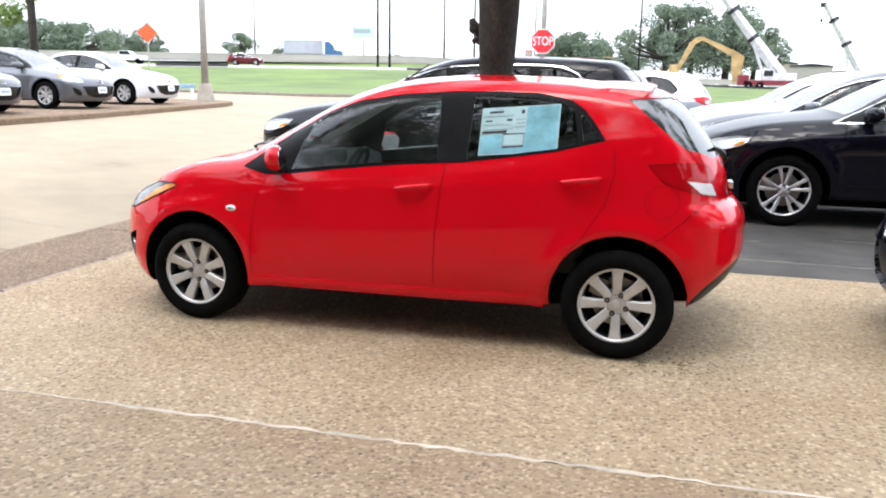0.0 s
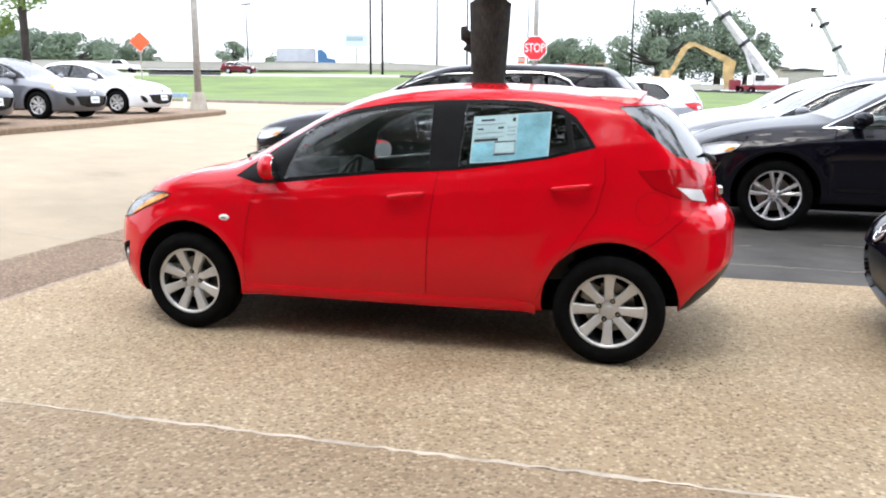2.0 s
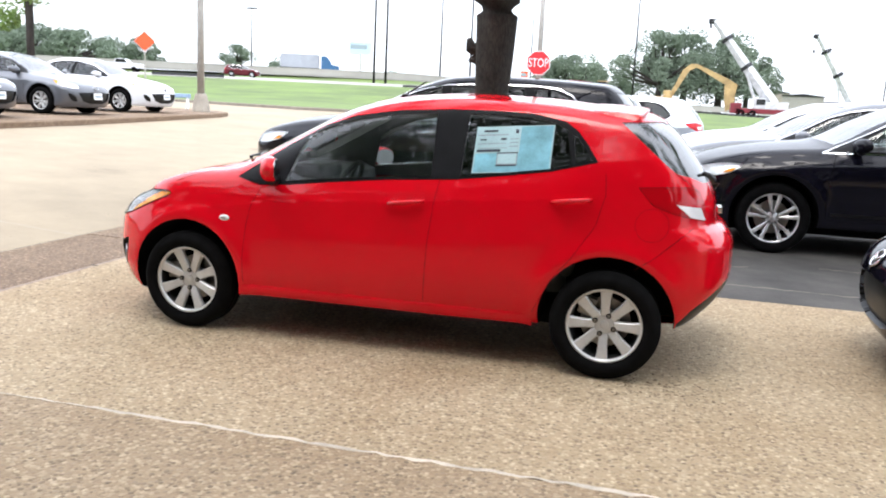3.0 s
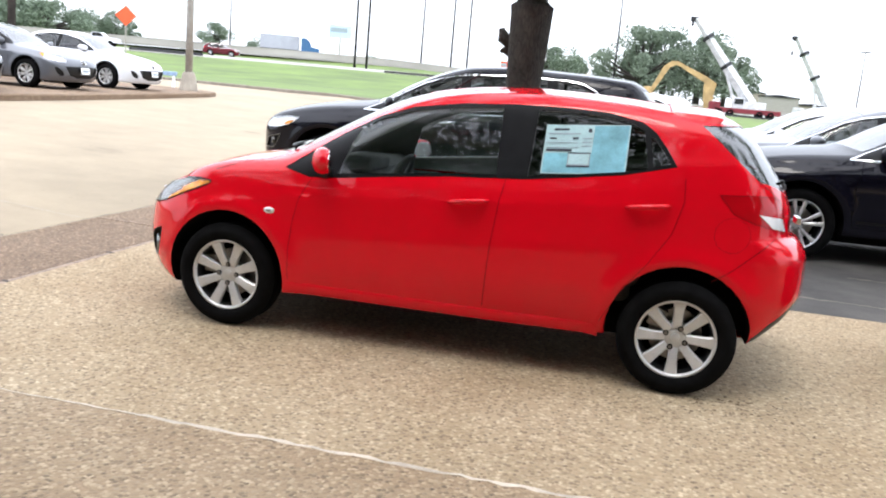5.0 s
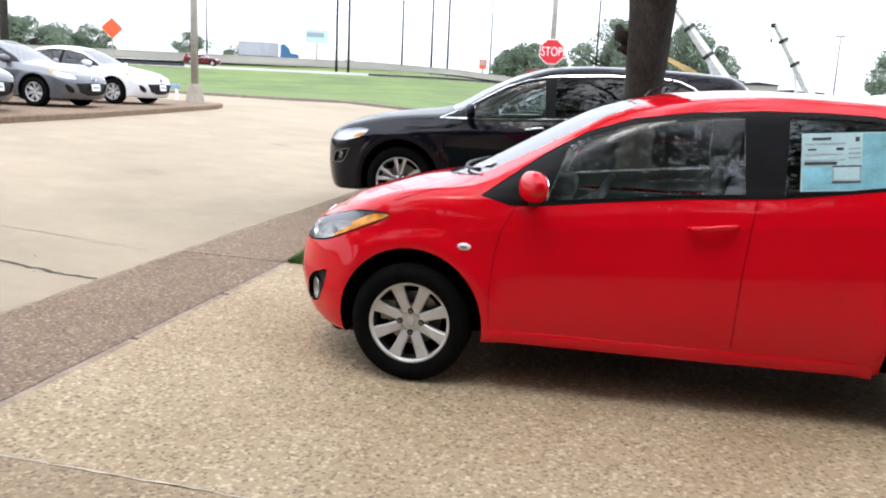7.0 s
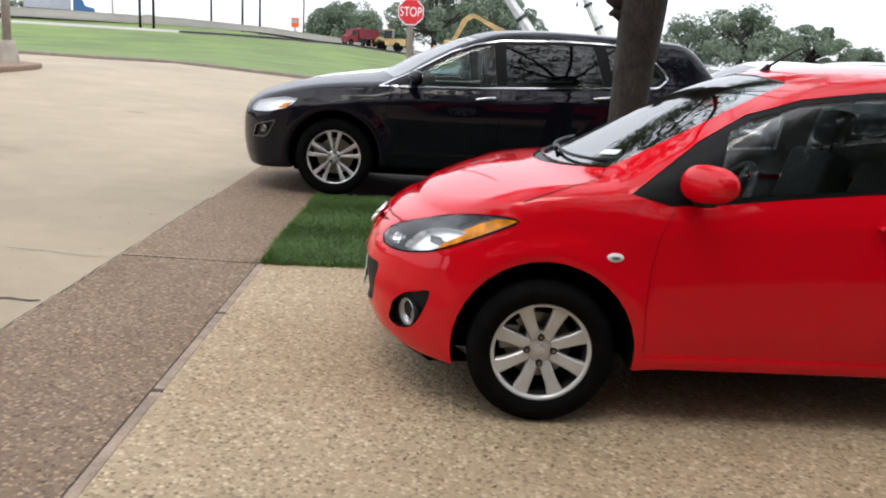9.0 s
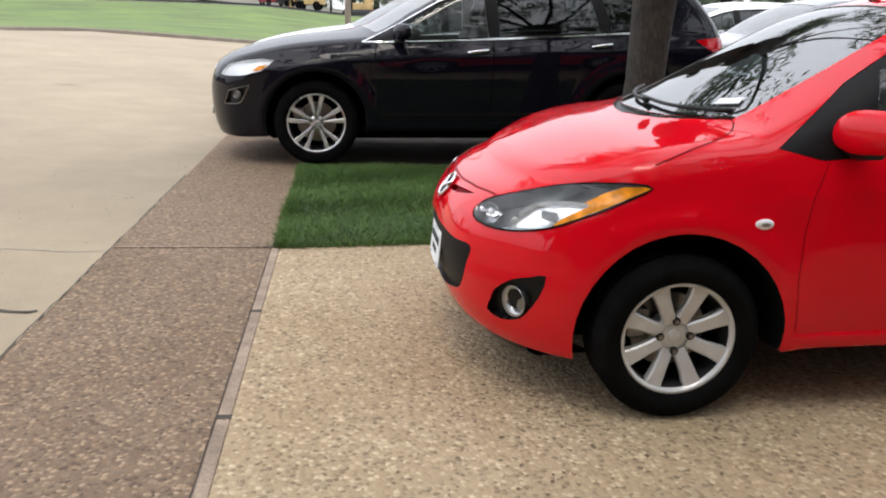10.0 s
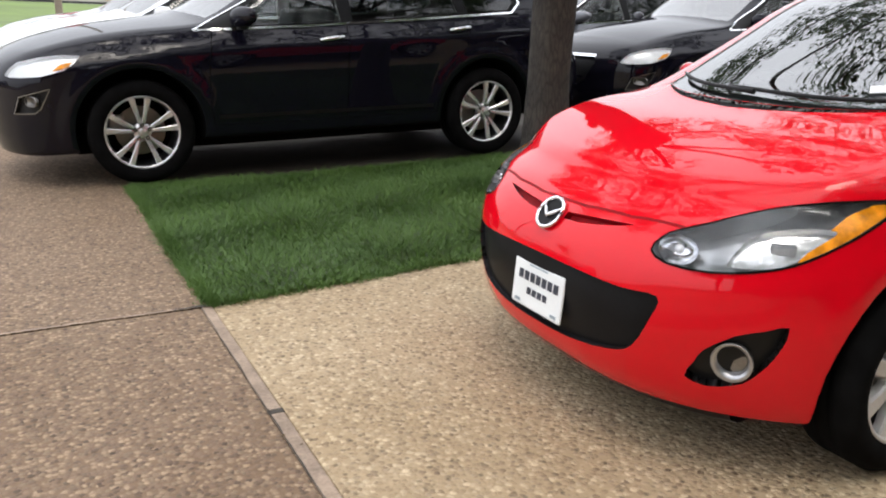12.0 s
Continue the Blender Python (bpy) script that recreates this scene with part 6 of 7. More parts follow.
cols, steps = np.linspace(-1.505, 2.9, 16), np.linspace(0, 1, 9)
near = [lawn_edge(x) + 0.01 for x in cols]
soil = [[(float(x), float(n + (4.95 - n) * t), float(lawn_z(np.array([x]), n + (4.95 - n) * t)[0])) for x, n in zip(cols, near)] for t in steps]
tagged(grid_mesh("lawn", soil, M["soil"]), "strip of short green lawn between parked cars", "lawn", kind="structure")
rg = np.random.default_rng(7)
n = 120000
gx, gt = rg.uniform(-1.52, 2.88, n), rg.uniform(0, 1, n)
gx[: n // 12] = rg.normal(-1.51, 0.02, n // 12)
edge_y = 2.2 + 0.17 * np.clip((gx + 1.5) / 1.2, 0, 1)
gy = edge_y + (4.93 - edge_y) * gt
gy[n // 12: n // 7] = edge_y[n // 12: n // 7] + rg.normal(0.0, 0.022, n // 7 - n // 12)
gy[n // 7: n // 5] = rg.normal(4.93, 0.05, n // 5 - n // 7)
tuft = np.sin(gx * 5.1 + 1.3 * np.sin(gy * 3.7)) * np.sin(gy * 4.3 + 1.1 * np.sin(gx * 2.9))
ga, gh = rg.uniform(0, 2 * np.pi, n), rg.uniform(0.02, 0.048, n) * (1 + 0.15 * tuft)
lean = rg.normal(0, 0.026, (n, 2)) + np.stack([0.016 * np.sin(gx * 7 + gy * 3), 0.016 * np.cos(gy * 6 - gx * 2)], 1)
w = rg.uniform(0.002, 0.0042, n)
root_z = lawn_z(gx, gy) - 0.002
p0 = np.stack([gx - w * np.cos(ga), gy - w * np.sin(ga), root_z], 1)
p1 = np.stack([gx + w * np.cos(ga), gy + w * np.sin(ga), root_z], 1)
p2 = np.stack([gx + lean[:, 0], gy + lean[:, 1], root_z + gh], 1)
me = bpy.data.meshes.new("lawn_grass")
me.from_pydata(np.stack([p0, p1, p2], 1).reshape(-1, 3).tolist(), [], np.arange(3 * n).reshape(-1, 3).tolist())
tagged(as_object("lawn_grass", me, M["grass"]), "short dense green grass blades of the lawn", "grass", kind="stuff")


# ---------------------------------------------------------------- trees
def crown_mesh(name, blobs, count, size, rnd, material, parent, low=-99.0):
    """A crown of many small leaves gathered in clumps, with gaps between them."""
    verts, faces = [], []
    for c, r in blobs:
        for _ in range(count):
            d = Vector((rnd.gauss(0, 1), rnd.gauss(0, 1), rnd.gauss(0, 1))).normalized() * r * rnd.uniform(0.45, 1.05) ** 0.6
            p = Vector(c) + Vector((d.x, d.y, d.z * 0.75))
            if p.z < low:
                continue
            m = Euler((rnd.uniform(0, 6), rnd.uniform(0, 6), rnd.uniform(0, 6))).to_matrix()
            w, l = size * rnd.uniform(0.3, 0.5), size * rnd.uniform(0.7, 1.2)
            i = len(verts)
            for v in ((0, -l, 0), (w, 0, w * 0.25), (0, l, 0), (-w, 0, w * 0.25)):
                verts.append(tuple(p + m @ Vector(v)))
            faces.append((i, i + 1, i + 2, i + 3))
    me = bpy.data.meshes.new(name)
    me.from_pydata(verts, [], faces)
    return as_object(name, me, material, parent)


def shade_tree(at, seed, label, base=0.148, fork=2.6, reach=0.55):
    root = empty("tree", Matrix.Translation(at))
    bm = bmesh.new()
    rnd = random.Random(seed)
    pts, rad = [], []
    for i in range(24):
        z = i * 0.125
        pts.append((0.025 * math.sin(z * 1.7 + seed), 0.02 * math.cos(z * 1.3), z))
        rad.append(base + 0.13 * math.exp(-z * 4.5) - 0.004 * z + 0.075 * max(0, z - 1.45) + 0.006 * math.sin(z * 5))
    add_sweep(bm, pts, rad, 22)
    for v in bm.verts:
        a = math.atan2(v.co.y, v.co.x)
        k = 1 + 0.035 * math.sin(a * 5 + v.co.z * 0.7) + 0.02 * math.sin(a * 11 + v.co.z * 2)
        v.co.x *= k
        v.co.y *= k
    limbs = []
    for k in range(8):
        a = k * 0.8 + rnd.uniform(-0.2, 0.2)
        p = Vector((0, 0, fork + 0.06 * k))
        slim = 0.5 if seed == 4 else 1.0
        line, rr = [p.copy()], [0.065 * slim]
        for j in range(8):
            p = p + Vector((math.cos(a) * reach, math.sin(a) * reach, 0.42 - 0.02 * j + rnd.uniform(-0.15, 0.2)))
            a += rnd.uniform(-0.35, 0.35)
            line.append(p.copy())
            rr.append(0.05 * slim * (1 - j / 8.5) ** 1.6)
        add_sweep(bm, line, rr, 8)
        limbs.append(line)
        for j in range(2, 8):
            a2 = a + rnd.choice((-1, 1)) * rnd.uniform(0.6, 1.2)
            q = line[j].copy()
            tw, tr = [q.copy()], [0.01]
            for _ in range(4):
                q = q + Vector((math.cos(a2) * 0.35, math.sin(a2) * 0.35, rnd.uniform(-0.1, 0.3)))
                tw.append(q.copy())
                tr.append(tr[-1] * 0.7)
            add_sweep(bm, tw, tr, 6)
            limbs.append(tw)
    if seed == 4:
        add_sweep(bm, [(-0.13, 0.02, 1.93), (-0.215, 0.0, 1.97), (-0.235, 0.0, 2.05)], [0.07, 0.06, 0.025], 10)
        add_sweep(bm, [(-0.13, 0.02, 1.84), (-0.2, 0.0, 1.86), (-0.23, 0.0, 1.84)], [0.05, 0.03, 0.012], 8)
    part("trunk", bm, M["bark"], root, "dark furrowed bark", True)
    blobs = [(p, 0.5) for line in limbs for p in line[1:] if seed != 4 or rnd.random() < 0.85]
    if seed == 4:
        blobs += [(p + Vector((rnd.uniform(-0.5, 0.5), rnd.uniform(-0.5, 0.5), rnd.uniform(-0.2, 0.5))), r) for p, r in blobs[::2]]
        crown_mesh("crown", [(p, rnd.uniform(0.22, 0.5)) for p, r in blobs], 130, 0.05, rnd, M["leaf"], root, 3.3)
    else:
        crown_mesh("crown", blobs, 110, 0.062, rnd, M["leaf"], root, 2.8)
    return tagged(root, label, "tree")


shade_tree((1.09, 3.42, -0.03), 4, "shade tree with dark furrowed trunk on the lawn")
shade_tree((9.5, 3.4, -0.03), 9, "shade tree over the rear of the car park")
# unseen trees for reflections; the last two added to dim the near slab
big = shade_tree((-1.0, -8.6, -0.02), 11, "tall unseen tree behind the slab, for reflections and shade", 0.15)
for x, y, k, a in ((-6.5, -9.0, 1.35, 40), (2.6, -9.2, 1.5, 110), (6.6, -8.8, 1.3, 200), (12.5, -8.8, 1.5, 300), (-12.5, -8.0, 1.4, 170), (0.4, -11.4, 1.75, 250), (7.5, -11.4, 1.7, 20)):
    copy_thing(big, pose(x, y, -0.03, 0, 0, a) @ Matrix.Diagonal((k, k, k, 1)))

# unseen dealership front behind the slab, added for dark reflections and less light
bm = bmesh.new()
add_box(bm, (-16, -13.4, -0.1), (26, -13.0, 5.6), 0.02)
bld = tagged(part("wall_south", bm, plain("unseen_wall_brown", (0.17, 0.115, 0.085), 0.85, bumps=0.3)), "unseen brown wall assumed behind the slab", "wall", kind="structure")
bm = bmesh.new()
add_box(bm, (-16.4, -13.6, 5.5), (26.4, -12.4, 5.8), 0.02)
tagged(part("trim", bm, M["iron"]), "unseen dark eaves added on the assumed wall", "eaves", kind="structure")

# ---------------------------------------------------------------- parked cars
place(build_car(HATCH, M["red"], "hatchback_car", 0.033, True), pose(0, 0.80, 0), "bright red five-door hatchback parked on pale slab")
suv = place(build_car(SUV, M["black_paint"], "suv_car", 0.055), pose(-1.387, 5.9, 0.04), "black seven-seat estate car with chrome window surround beside the lawn", "parked estate cars")
for x, y, tone, label in ((-1.5, 8.75, "white_paint", "white seven-seat estate car parked in the row"), (-1.45, 11.6, "grey_paint", "grey seven-seat estate car parked in the row"), (-0.4, 15.4, "silver_paint", "silver seven-seat estate car parked far down the row"),
                          (3.9, 5.85, "black_paint", "black seven-seat estate car parked on dark asphalt"), (3.75, 8.75, "grey_paint", "grey seven-seat estate car parked on dark asphalt"), (3.7, 11.6, "white_paint", "white seven-seat estate car parked on dark asphalt"),
                          (9.6, 8.7, "white_paint", "white seven-seat estate car in the rear row"), (9.7, 11.6, "silver_paint", "silver seven-seat estate car in the rear row")):
    c = copy_thing(suv, pose(x, y, 0.034 if x < 2 else -0.012))
    recolour(c, M["black_paint"], M[tone])
    tagged(c, label)
sal = place(build_car(SALOON, M["white_paint"], "saloon_car", 0.06), pose(-11.9, 16.45, land(-12, 16) + 0.115, 0, 0, 180), "white four-door saloon parked on the island", "saloons on the island")
for x, y, rz, tone, label, z in ((-11.6, 13.1, 180, "grey_paint", "metallic grey four-door saloon parked on the island", None), (-11.3, 9.7, 180, "grey_paint", "dark grey four-door saloon parked on the island", None),
                                 (-17.5, 17.2, 180, "white_paint", "white four-door saloon behind another on the island", None), (4.86, 0.9, 0, "black_paint", "black four-door saloon parked behind the hatchback", 0.0)):
    c = copy_thing(sal, pose(x, y, land(x, y) + 0.115 if z is None else z, 0, 0, rz))
    recolour(c, M["white_paint"], M[tone])
    tagged(c, label)
    if z is not None:
        c["group"] = "cars on the slab"
        for ob in [o for o in c.children_recursive if o.name.startswith(("dealer_plate", "lettering"))]:
            bpy.data.objects.remove(ob)


# ---------------------------------------------------------------- signs, poles and machines towards the highway
def bearing(az, el, d):
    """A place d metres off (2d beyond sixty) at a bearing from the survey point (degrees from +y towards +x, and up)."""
    a, e = radians(az), radians(el)
    d = d * 2 if d >= 60 else d
    return Vector((SURVEY[0] + d * math.sin(a), SURVEY[1] + d * math.cos(a), SURVEY[2] + d * math.tan(e)))


def on_land(az, d, up=0.0):
    p = bearing(az, 0, d)
    p.z = land(p.x, p.y) + up
    return p


def lamp_pole():
    x, y = -11.41, 18.96
    z = land(x, y) + 0.1
    root = empty("light_pole", pose(x, y, z))
    bm = bmesh.new()
    add_sweep(bm, [(0, 0, 0.5), (0, 0, 3), (0, 0, 9)], [0.11, 0.105, 0.08], 12)
    part("pole", bm, M["steel"], root, "", True)
    bm = bmesh.new()
    add_sweep(bm, [(0, 0, -0.1), (0, 0, 0.1), (0, 0, 0.5), (0, 0, 0.58)], [0.3, 0.28, 0.2, 0.17], 8)
    part("base", bm, M["kerb"], root, "tapered concrete base")
    bm = bmesh.new()
    add_box(bm, (-0.2, -0.9, 8.95), (0.2, 0.9, 9.1), 0.03)
    part("lamp_head", bm, M["iron"], root)
    tagged(root, "tall grey light pole on a concrete base", "light pole")


lamp_pole()


def stop_sign():
    x, y = -1.06, 20.38
    root = empty("stop_sign", pose(x, y, land(x, y), 0, 0, -3))
    bm = bmesh.new()
    add_tube(bm, (0, 0.07, 0), (0, 0.07, 7), 0.085, 0.07, 12)
    part("post", bm, M["steel"], root, "tall round grey post", True)
    z = 2.65 - land(x, y)
    r = 0.38
    for name, rr, y0, y1, mt in (("sign_back", r, -0.012, 0.0, "paper"), ("sign_face", r * 0.93, -0.016, -0.011, "sign_red")):
        bm = bmesh.new()
        add_prism(bm, [(rr * math.cos(math.pi / 8 + k * math.pi / 4), z + rr * math.sin(math.pi / 8 + k * math.pi / 4)) for k in range(8)], y0 - 0.02, y1 - 0.02)
        bmesh.ops.recalc_face_normals(bm, faces=bm.faces)
        part(name, bm, M[mt], root, "red octagonal sign face" if mt == "sign_red" else "")
    me = text_mesh("STOP", 0.31, 0.003)
    me.materials.append(M["paper"])
    lt = new("lettering", me)
    lt.parent = root
    lt.matrix_basis = Matrix.Translation((0, -0.04, z - 0.005)) @ pose(0, 0, 0, 90) @ Matrix.Diagonal((0.82, 1.15, 1, 1))
    tagged(root, "red octagonal stop sign on a tall post", "road sign")


stop_sign()


def road_work_sign():
    p = Vector((-28.3, 40.5, 0))
    g = land(p.x, p.y)
    root = empty("work_sign", pose(p.x, p.y, g, 0, 0, 33))
    z = 4.15 - g
    bm = bmesh.new()
    add_prism(bm, [(0, z - 0.6), (0.6, z), (0, z + 0.6), (-0.6, z)], -0.02, 0.0)
    part("panel", bm, M["orange"], root, "orange diamond panel")
    bm = bmesh.new()
    add_tube(bm, (0, 0.04, -0.2), (0, 0.04, z + 0.3), 0.045)
    add_tube(bm, (-0.5, 0.06, -0.2), (0, 0.04, 1.2), 0.03)
    part("post", bm, M["steel"], root)
    tagged(root, "orange diamond road work sign on a post", "road sign")


road_work_sign()


def tall_pole(az, d, h, r=0.16, head=False):
    p = on_land(az, d)
    root = empty("light_mast", Matrix.Translation(p))
    bm = bmesh.new()
    h, r = h * 2, r * 1.8
    add_sweep(bm, [(0, 0, -0.3), (0.02, 0, h * 0.5), (0, 0, h)], [r, r * 0.8, r * 0.5], 8)
    part("pole", bm, M["iron"], root, "", True)
    if head:
        bm = bmesh.new()
        add_box(bm, (-1.5, -0.3, h), (1.5, 0.3, h + 0.35), 0.03)
        part("lamp_head", bm, M["iron"], root)
    tagged(root, "tall thin dark light mast beside the road", "light mast", "masts along the road")


for az, d, h, hd in ((-19.85, 70, 16, 0), (-19.05, 70, 17, 0), (-15.35, 85, 9.5, 1), (-13.3, 95, 17, 0), (-12.2, 95, 16, 0), (-9.2, 120, 12, 0), (-2.3, 82, 12, 0), (12.8, 150, 11, 1), (-28.0, 120, 9, 1)):
    tall_pole(az, d, h, 0.12 if d < 90 else 0.14, hd)


def billboard(az, el, d, w, h, colour, label):
    p = bearing(az, el, d)
    g = land(p.x, p.y)
    root = empty("billboard", pose(p.x, p.y, g, 0, 0, -az))
    z = p.z - g
    bm = bmesh.new()
    add_box(bm, (-w / 2, -0.2, z - h / 2), (w / 2, 0.2, z + h / 2), 0.04)
    part("panel", bm, colour, root)
    bm = bmesh.new()
    add_box(bm, (-w * 0.45, -0.3, z - h * 0.05), (w * 0.3, -0.25, z + h * 0.3), 0.0)
    part("picture", bm, M["print_grey"], root)
    bm = bmesh.new()
    add_tube(bm, (0, 0, -1.5), (0, 0, z - h / 2), 0.35, 0.3, 10)
    part("post", bm, M["steel"], root)
    tagged(root, label, "billboard")


billboard(-20.8, 3.2, 170, 8.8, 5.0, plain("billboard_blue", (0.5, 0.62, 0.85), 0.6, vary=0.2), "pale blue billboard on a post")
billboard(-9.6, 1.9, 150, 2.6, 3.2, M["orange"], "small orange roadside board on a post")


# trees far off, with distance haze put into their leaf colour
def far_tree(az, d, w, h, seed, n=26):
    rnd = random.Random(seed)
    w, h = w * 2, h * (1.3 if az < -30 else 2 if az > -2 else 1.7)
    p = on_land(az, d, -0.25)
    root = empty("tree", Matrix.Translation(p))
    bm = bmesh.new()
    add_sweep(bm, [(0, 0, -0.5), (0.1, 0, h * 0.3), (0, 0.1, h * 0.6)], [w * 0.045, w * 0.035, w * 0.02], 8)
    blobs = []
    for k in range(n):
        a, t = rnd.uniform(0, 6.28), rnd.uniform(0.0, 1.0)
        rr = w * 0.37 * math.sin(math.pi * (0.25 + 0.7 * t)) * rnd.uniform(0.5, 1.1)
        c = Vector((math.cos(a) * rr * 1.15, math.sin(a) * rr, h * (0.24 + 0.64 * t)))
        blobs.append((c, w * rnd.choice((0.07, 0.1, 0.13, 0.19))))
        add_sweep(bm, [(0, 0, h * 0.3), tuple(c * 0.6 + Vector((0, 0, h * 0.1))), tuple(c)], [w * 0.02, w * 0.012, w * 0.004], 5)
    part("trunk", bm, M["bark"], root, "", True)
    crown_mesh("crown", blobs, 420, w * 0.018, rnd, M["hazy_leaf"], root)
    tagged(root, "broad green tree standing far off", "tree", "far trees")


for i, (az, d, w, h) in enumerate([(-43.5, 130, 13, 9), (-41.0, 140, 12, 9.5), (-38.9, 135, 13, 8.5), (-37.0, 150, 12, 8.2), (-35.0, 150, 8, 9), (-29.0, 150, 7, 7.2), (-26.3, 165, 6.5, 5.5), (-25.2, 170, 5, 4.2), (-18.5, 180, 7, 4.0),
                                   (-7.8, 120, 8, 6.8), (-6.4, 118, 11, 7.8), (-4.8, 125, 9, 6.0), (-3.2, 125, 7, 5.2), (-0.6, 105, 11, 9.8), (1.0, 108, 11, 10), (3.2, 110, 12, 9.8), (4.9, 115, 9, 8.6),
                                   (16.2, 120, 10, 7.6), (19.5, 118, 14, 9.0), (23.5, 120, 12, 7.6), (26.8, 135, 8, 5.2), (28.6, 140, 7, 5.0), (31, 130, 12, 7.5), (35, 130, 12, 7), (-47, 120, 14, 9), (-52, 120, 14, 9)]):
    far_tree(az, d, w, h, 40 + i)
# the leaning branch of a near tree beside the drive
near_tree = empty("tree", Matrix.Translation(on_land(-41.3, 33)))
bm = bmesh.new()
add_sweep(bm, [(0, 0, -0.3), (0.02, 0, 3), (0, 0, 7)], [0.16, 0.14, 0.1], 10)
part("trunk", bm, M["bark"], near_tree, "", True)
crown_mesh("crown", [(Vector((-0.9, 0, 3.5)), 0.8), (Vector((0.2, 0, 3.9)), 0.7), (Vector((-0.2, 0.6, 4.8)), 1.1), (Vector((-1.4, 0, 4.6)), 1.0), (Vector((0.9, 0, 4.3)), 0.6), (Vector((-1.0, 0, 2.9)), 0.5)], 420, 0.09, random.Random(3), M["lime_leaf"], near_tree)
tagged(near_tree, "slim tree with hanging leaves beside the island", "tree")


def excavator():
    p = on_land(2.05, 74)
    root = empty("excavator", Matrix.Translation(p) @ pose(0, 0, 0, 0, 0, -2) @ Matrix.Diagonal((1.72, 1.72, 1.72, 1)))
    bm = bmesh.new()
    add_prism(bm, [(-3.0, 1.5), (-2.75, 1.3), (-1.2, 4.1), (-0.6, 4.4), (-0.3, 4.3), (-0.4, 4.75), (-1.1, 4.75), (-1.8, 4.2)], -0.25, 0.25)
    bmesh.ops.recalc_face_normals(bm, faces=bm.faces)
    part("boom", bm, M["yellow"], root, "bent yellow boom")
    bm = bmesh.new()
    add_prism(bm, [(-0.5, 4.75), (-0.3, 4.3), (2.2, 2.9), (3.3, 2.2), (3.4, 2.9), (2.4, 3.5)], -0.2, 0.2)
    bmesh.ops.recalc_face_normals(bm, faces=bm.faces)
    part("arm", bm, M["yellow"], root)
    bm = bmesh.new()
    add_prism(bm, [(2.2, 2.8), (3.3, 2.6), (3.2, 0.7), (2.5, 0.3), (2.3, 1.4)], -0.5, 0.5)
    bmesh.ops.recalc_face_normals(bm, faces=bm.faces)
    part("bucket", bm, M["yellow"], root)
    bm = bmesh.new()
    add_box(bm, (-4.6, -1.0, 0.8), (-2.6, 1.0, 1.5), 0.12)
    add_box(bm, (-3.5, -1.0, 1.4), (-2.7, -0.2, 2.1), 0.1)
    part("cab", bm, M["yellow"], root)
    for sy in (-1.2, 1.2):
        bm = bmesh.new()
        add_box(bm, (-5.6, sy - 0.25, 0.0), (-2.2, sy + 0.25, 0.85), 0.3, seg=4)
        part("track", bm, M["iron"], root, "black crawler track")
    tagged(root, "yellow excavator with its boom folded", "excavator")


excavator()


def boom_crane(az, d, tip_az, tip_el, carrier, label, rz, slack):
    p = on_land(az, d)
    root = empty("mobile_crane", Matrix.Translation(p))
    tip = bearing(tip_az, tip_el, d) - p
    foot = Vector((0.2, 0, 2.0))
    m = foot.lerp(tip, 0.45)
    for name, a, b, r in (("boom_base", foot, m, 0.82), ("boom_middle", m - (m - foot) * 0.05, foot.lerp(tip, 0.78), 0.68), ("boom_top", foot.lerp(tip, 0.75), tip, 0.52)):
        bm = bmesh.new()
        add_tube(bm, a, b, r * 1.2, r, 4)
        part(name, bm, M["crane_white"], root)
    for t in (0.45, 0.78):
        bm = bmesh.new()
        c = foot.lerp(tip, t)
        d2 = (tip - foot).normalized()
        add_tube(bm, c - d2 * 0.3, c + d2 * 0.3, 1.0, 0.95, 4)
        part("boom_collar", bm, M["iron"], root)
    bm = bmesh.new()
    add_box(bm, (tip.x - 0.9, tip.y - 0.3, tip.z - 0.5), (tip.x + 0.3, tip.y + 0.3, tip.z + 0.3), 0.15)
    part("boom_head", bm, M["iron"], root)
    bm = bmesh.new()
    add_tube(bm, foot + Vector((-2.4, 0, -0.6)), foot.lerp(tip, 0.5), 0.26, 0.2, 8)
    part("lift_ram", bm, M["crane_white"], root)
    bm = bmesh.new()
    add_tube(bm, tip + Vector((-0.5, 0, 0)), tip + Vector((-0.5, 0, -slack)), 0.05)
    add_box(bm, (tip.x - 0.7, tip.y - 0.15, tip.z - slack - 0.7), (tip.x - 0.3, tip.y + 0.15, tip.z - slack), 0.1)
    part("hook_block", bm, M["iron"], root)
    bm = bmesh.new()
    add_box(bm, (-2.7, -1.2, 1.2), (-0.9, 1.2, 3.0), 0.2)
    add_box(bm, (-0.9, -1.2, 1.2), (2.4, 1.2, 2.4), 0.15)
    part("cab", bm, M["crane_white"], root, "white crane cab")
    bm = bmesh.new()
    add_box(bm, (-2.5, -1.23, 1.9), (-1.1, -1.2, 2.8), 0.0)
    part("cab_window", bm, M["gloss_black"], root)
    bm = bmesh.new()
    add_box(bm, (-5.5, -1.25, 0.5), (4.8, 1.25, 1.25), 0.1)
    add_box(bm, (-6.3, -1.25, 0.4), (-4.6, 1.25, 2.1), 0.2)
    part("carrier", bm, carrier, root)
    for x in (-4.6, -2.9, 1.6, 3.3):
        bm = bmesh.new()
        add_lathe(bm, [(0.2, -1.3), (0.5, -1.32), (0.55, -1.2), (0.55, 1.2), (0.5, 1.32), (0.2, 1.3)], 20)
        w = part("wheel_pair", bm, M["rubber"], root)
        w.location = (x, 0, 0.5)
    tagged(root, label, "crane")


boom_crane(6.5, 72, 2.5, 5.85, M["crane_red"], "white telescopic crane on a dark red carrier", 0, 0.5)
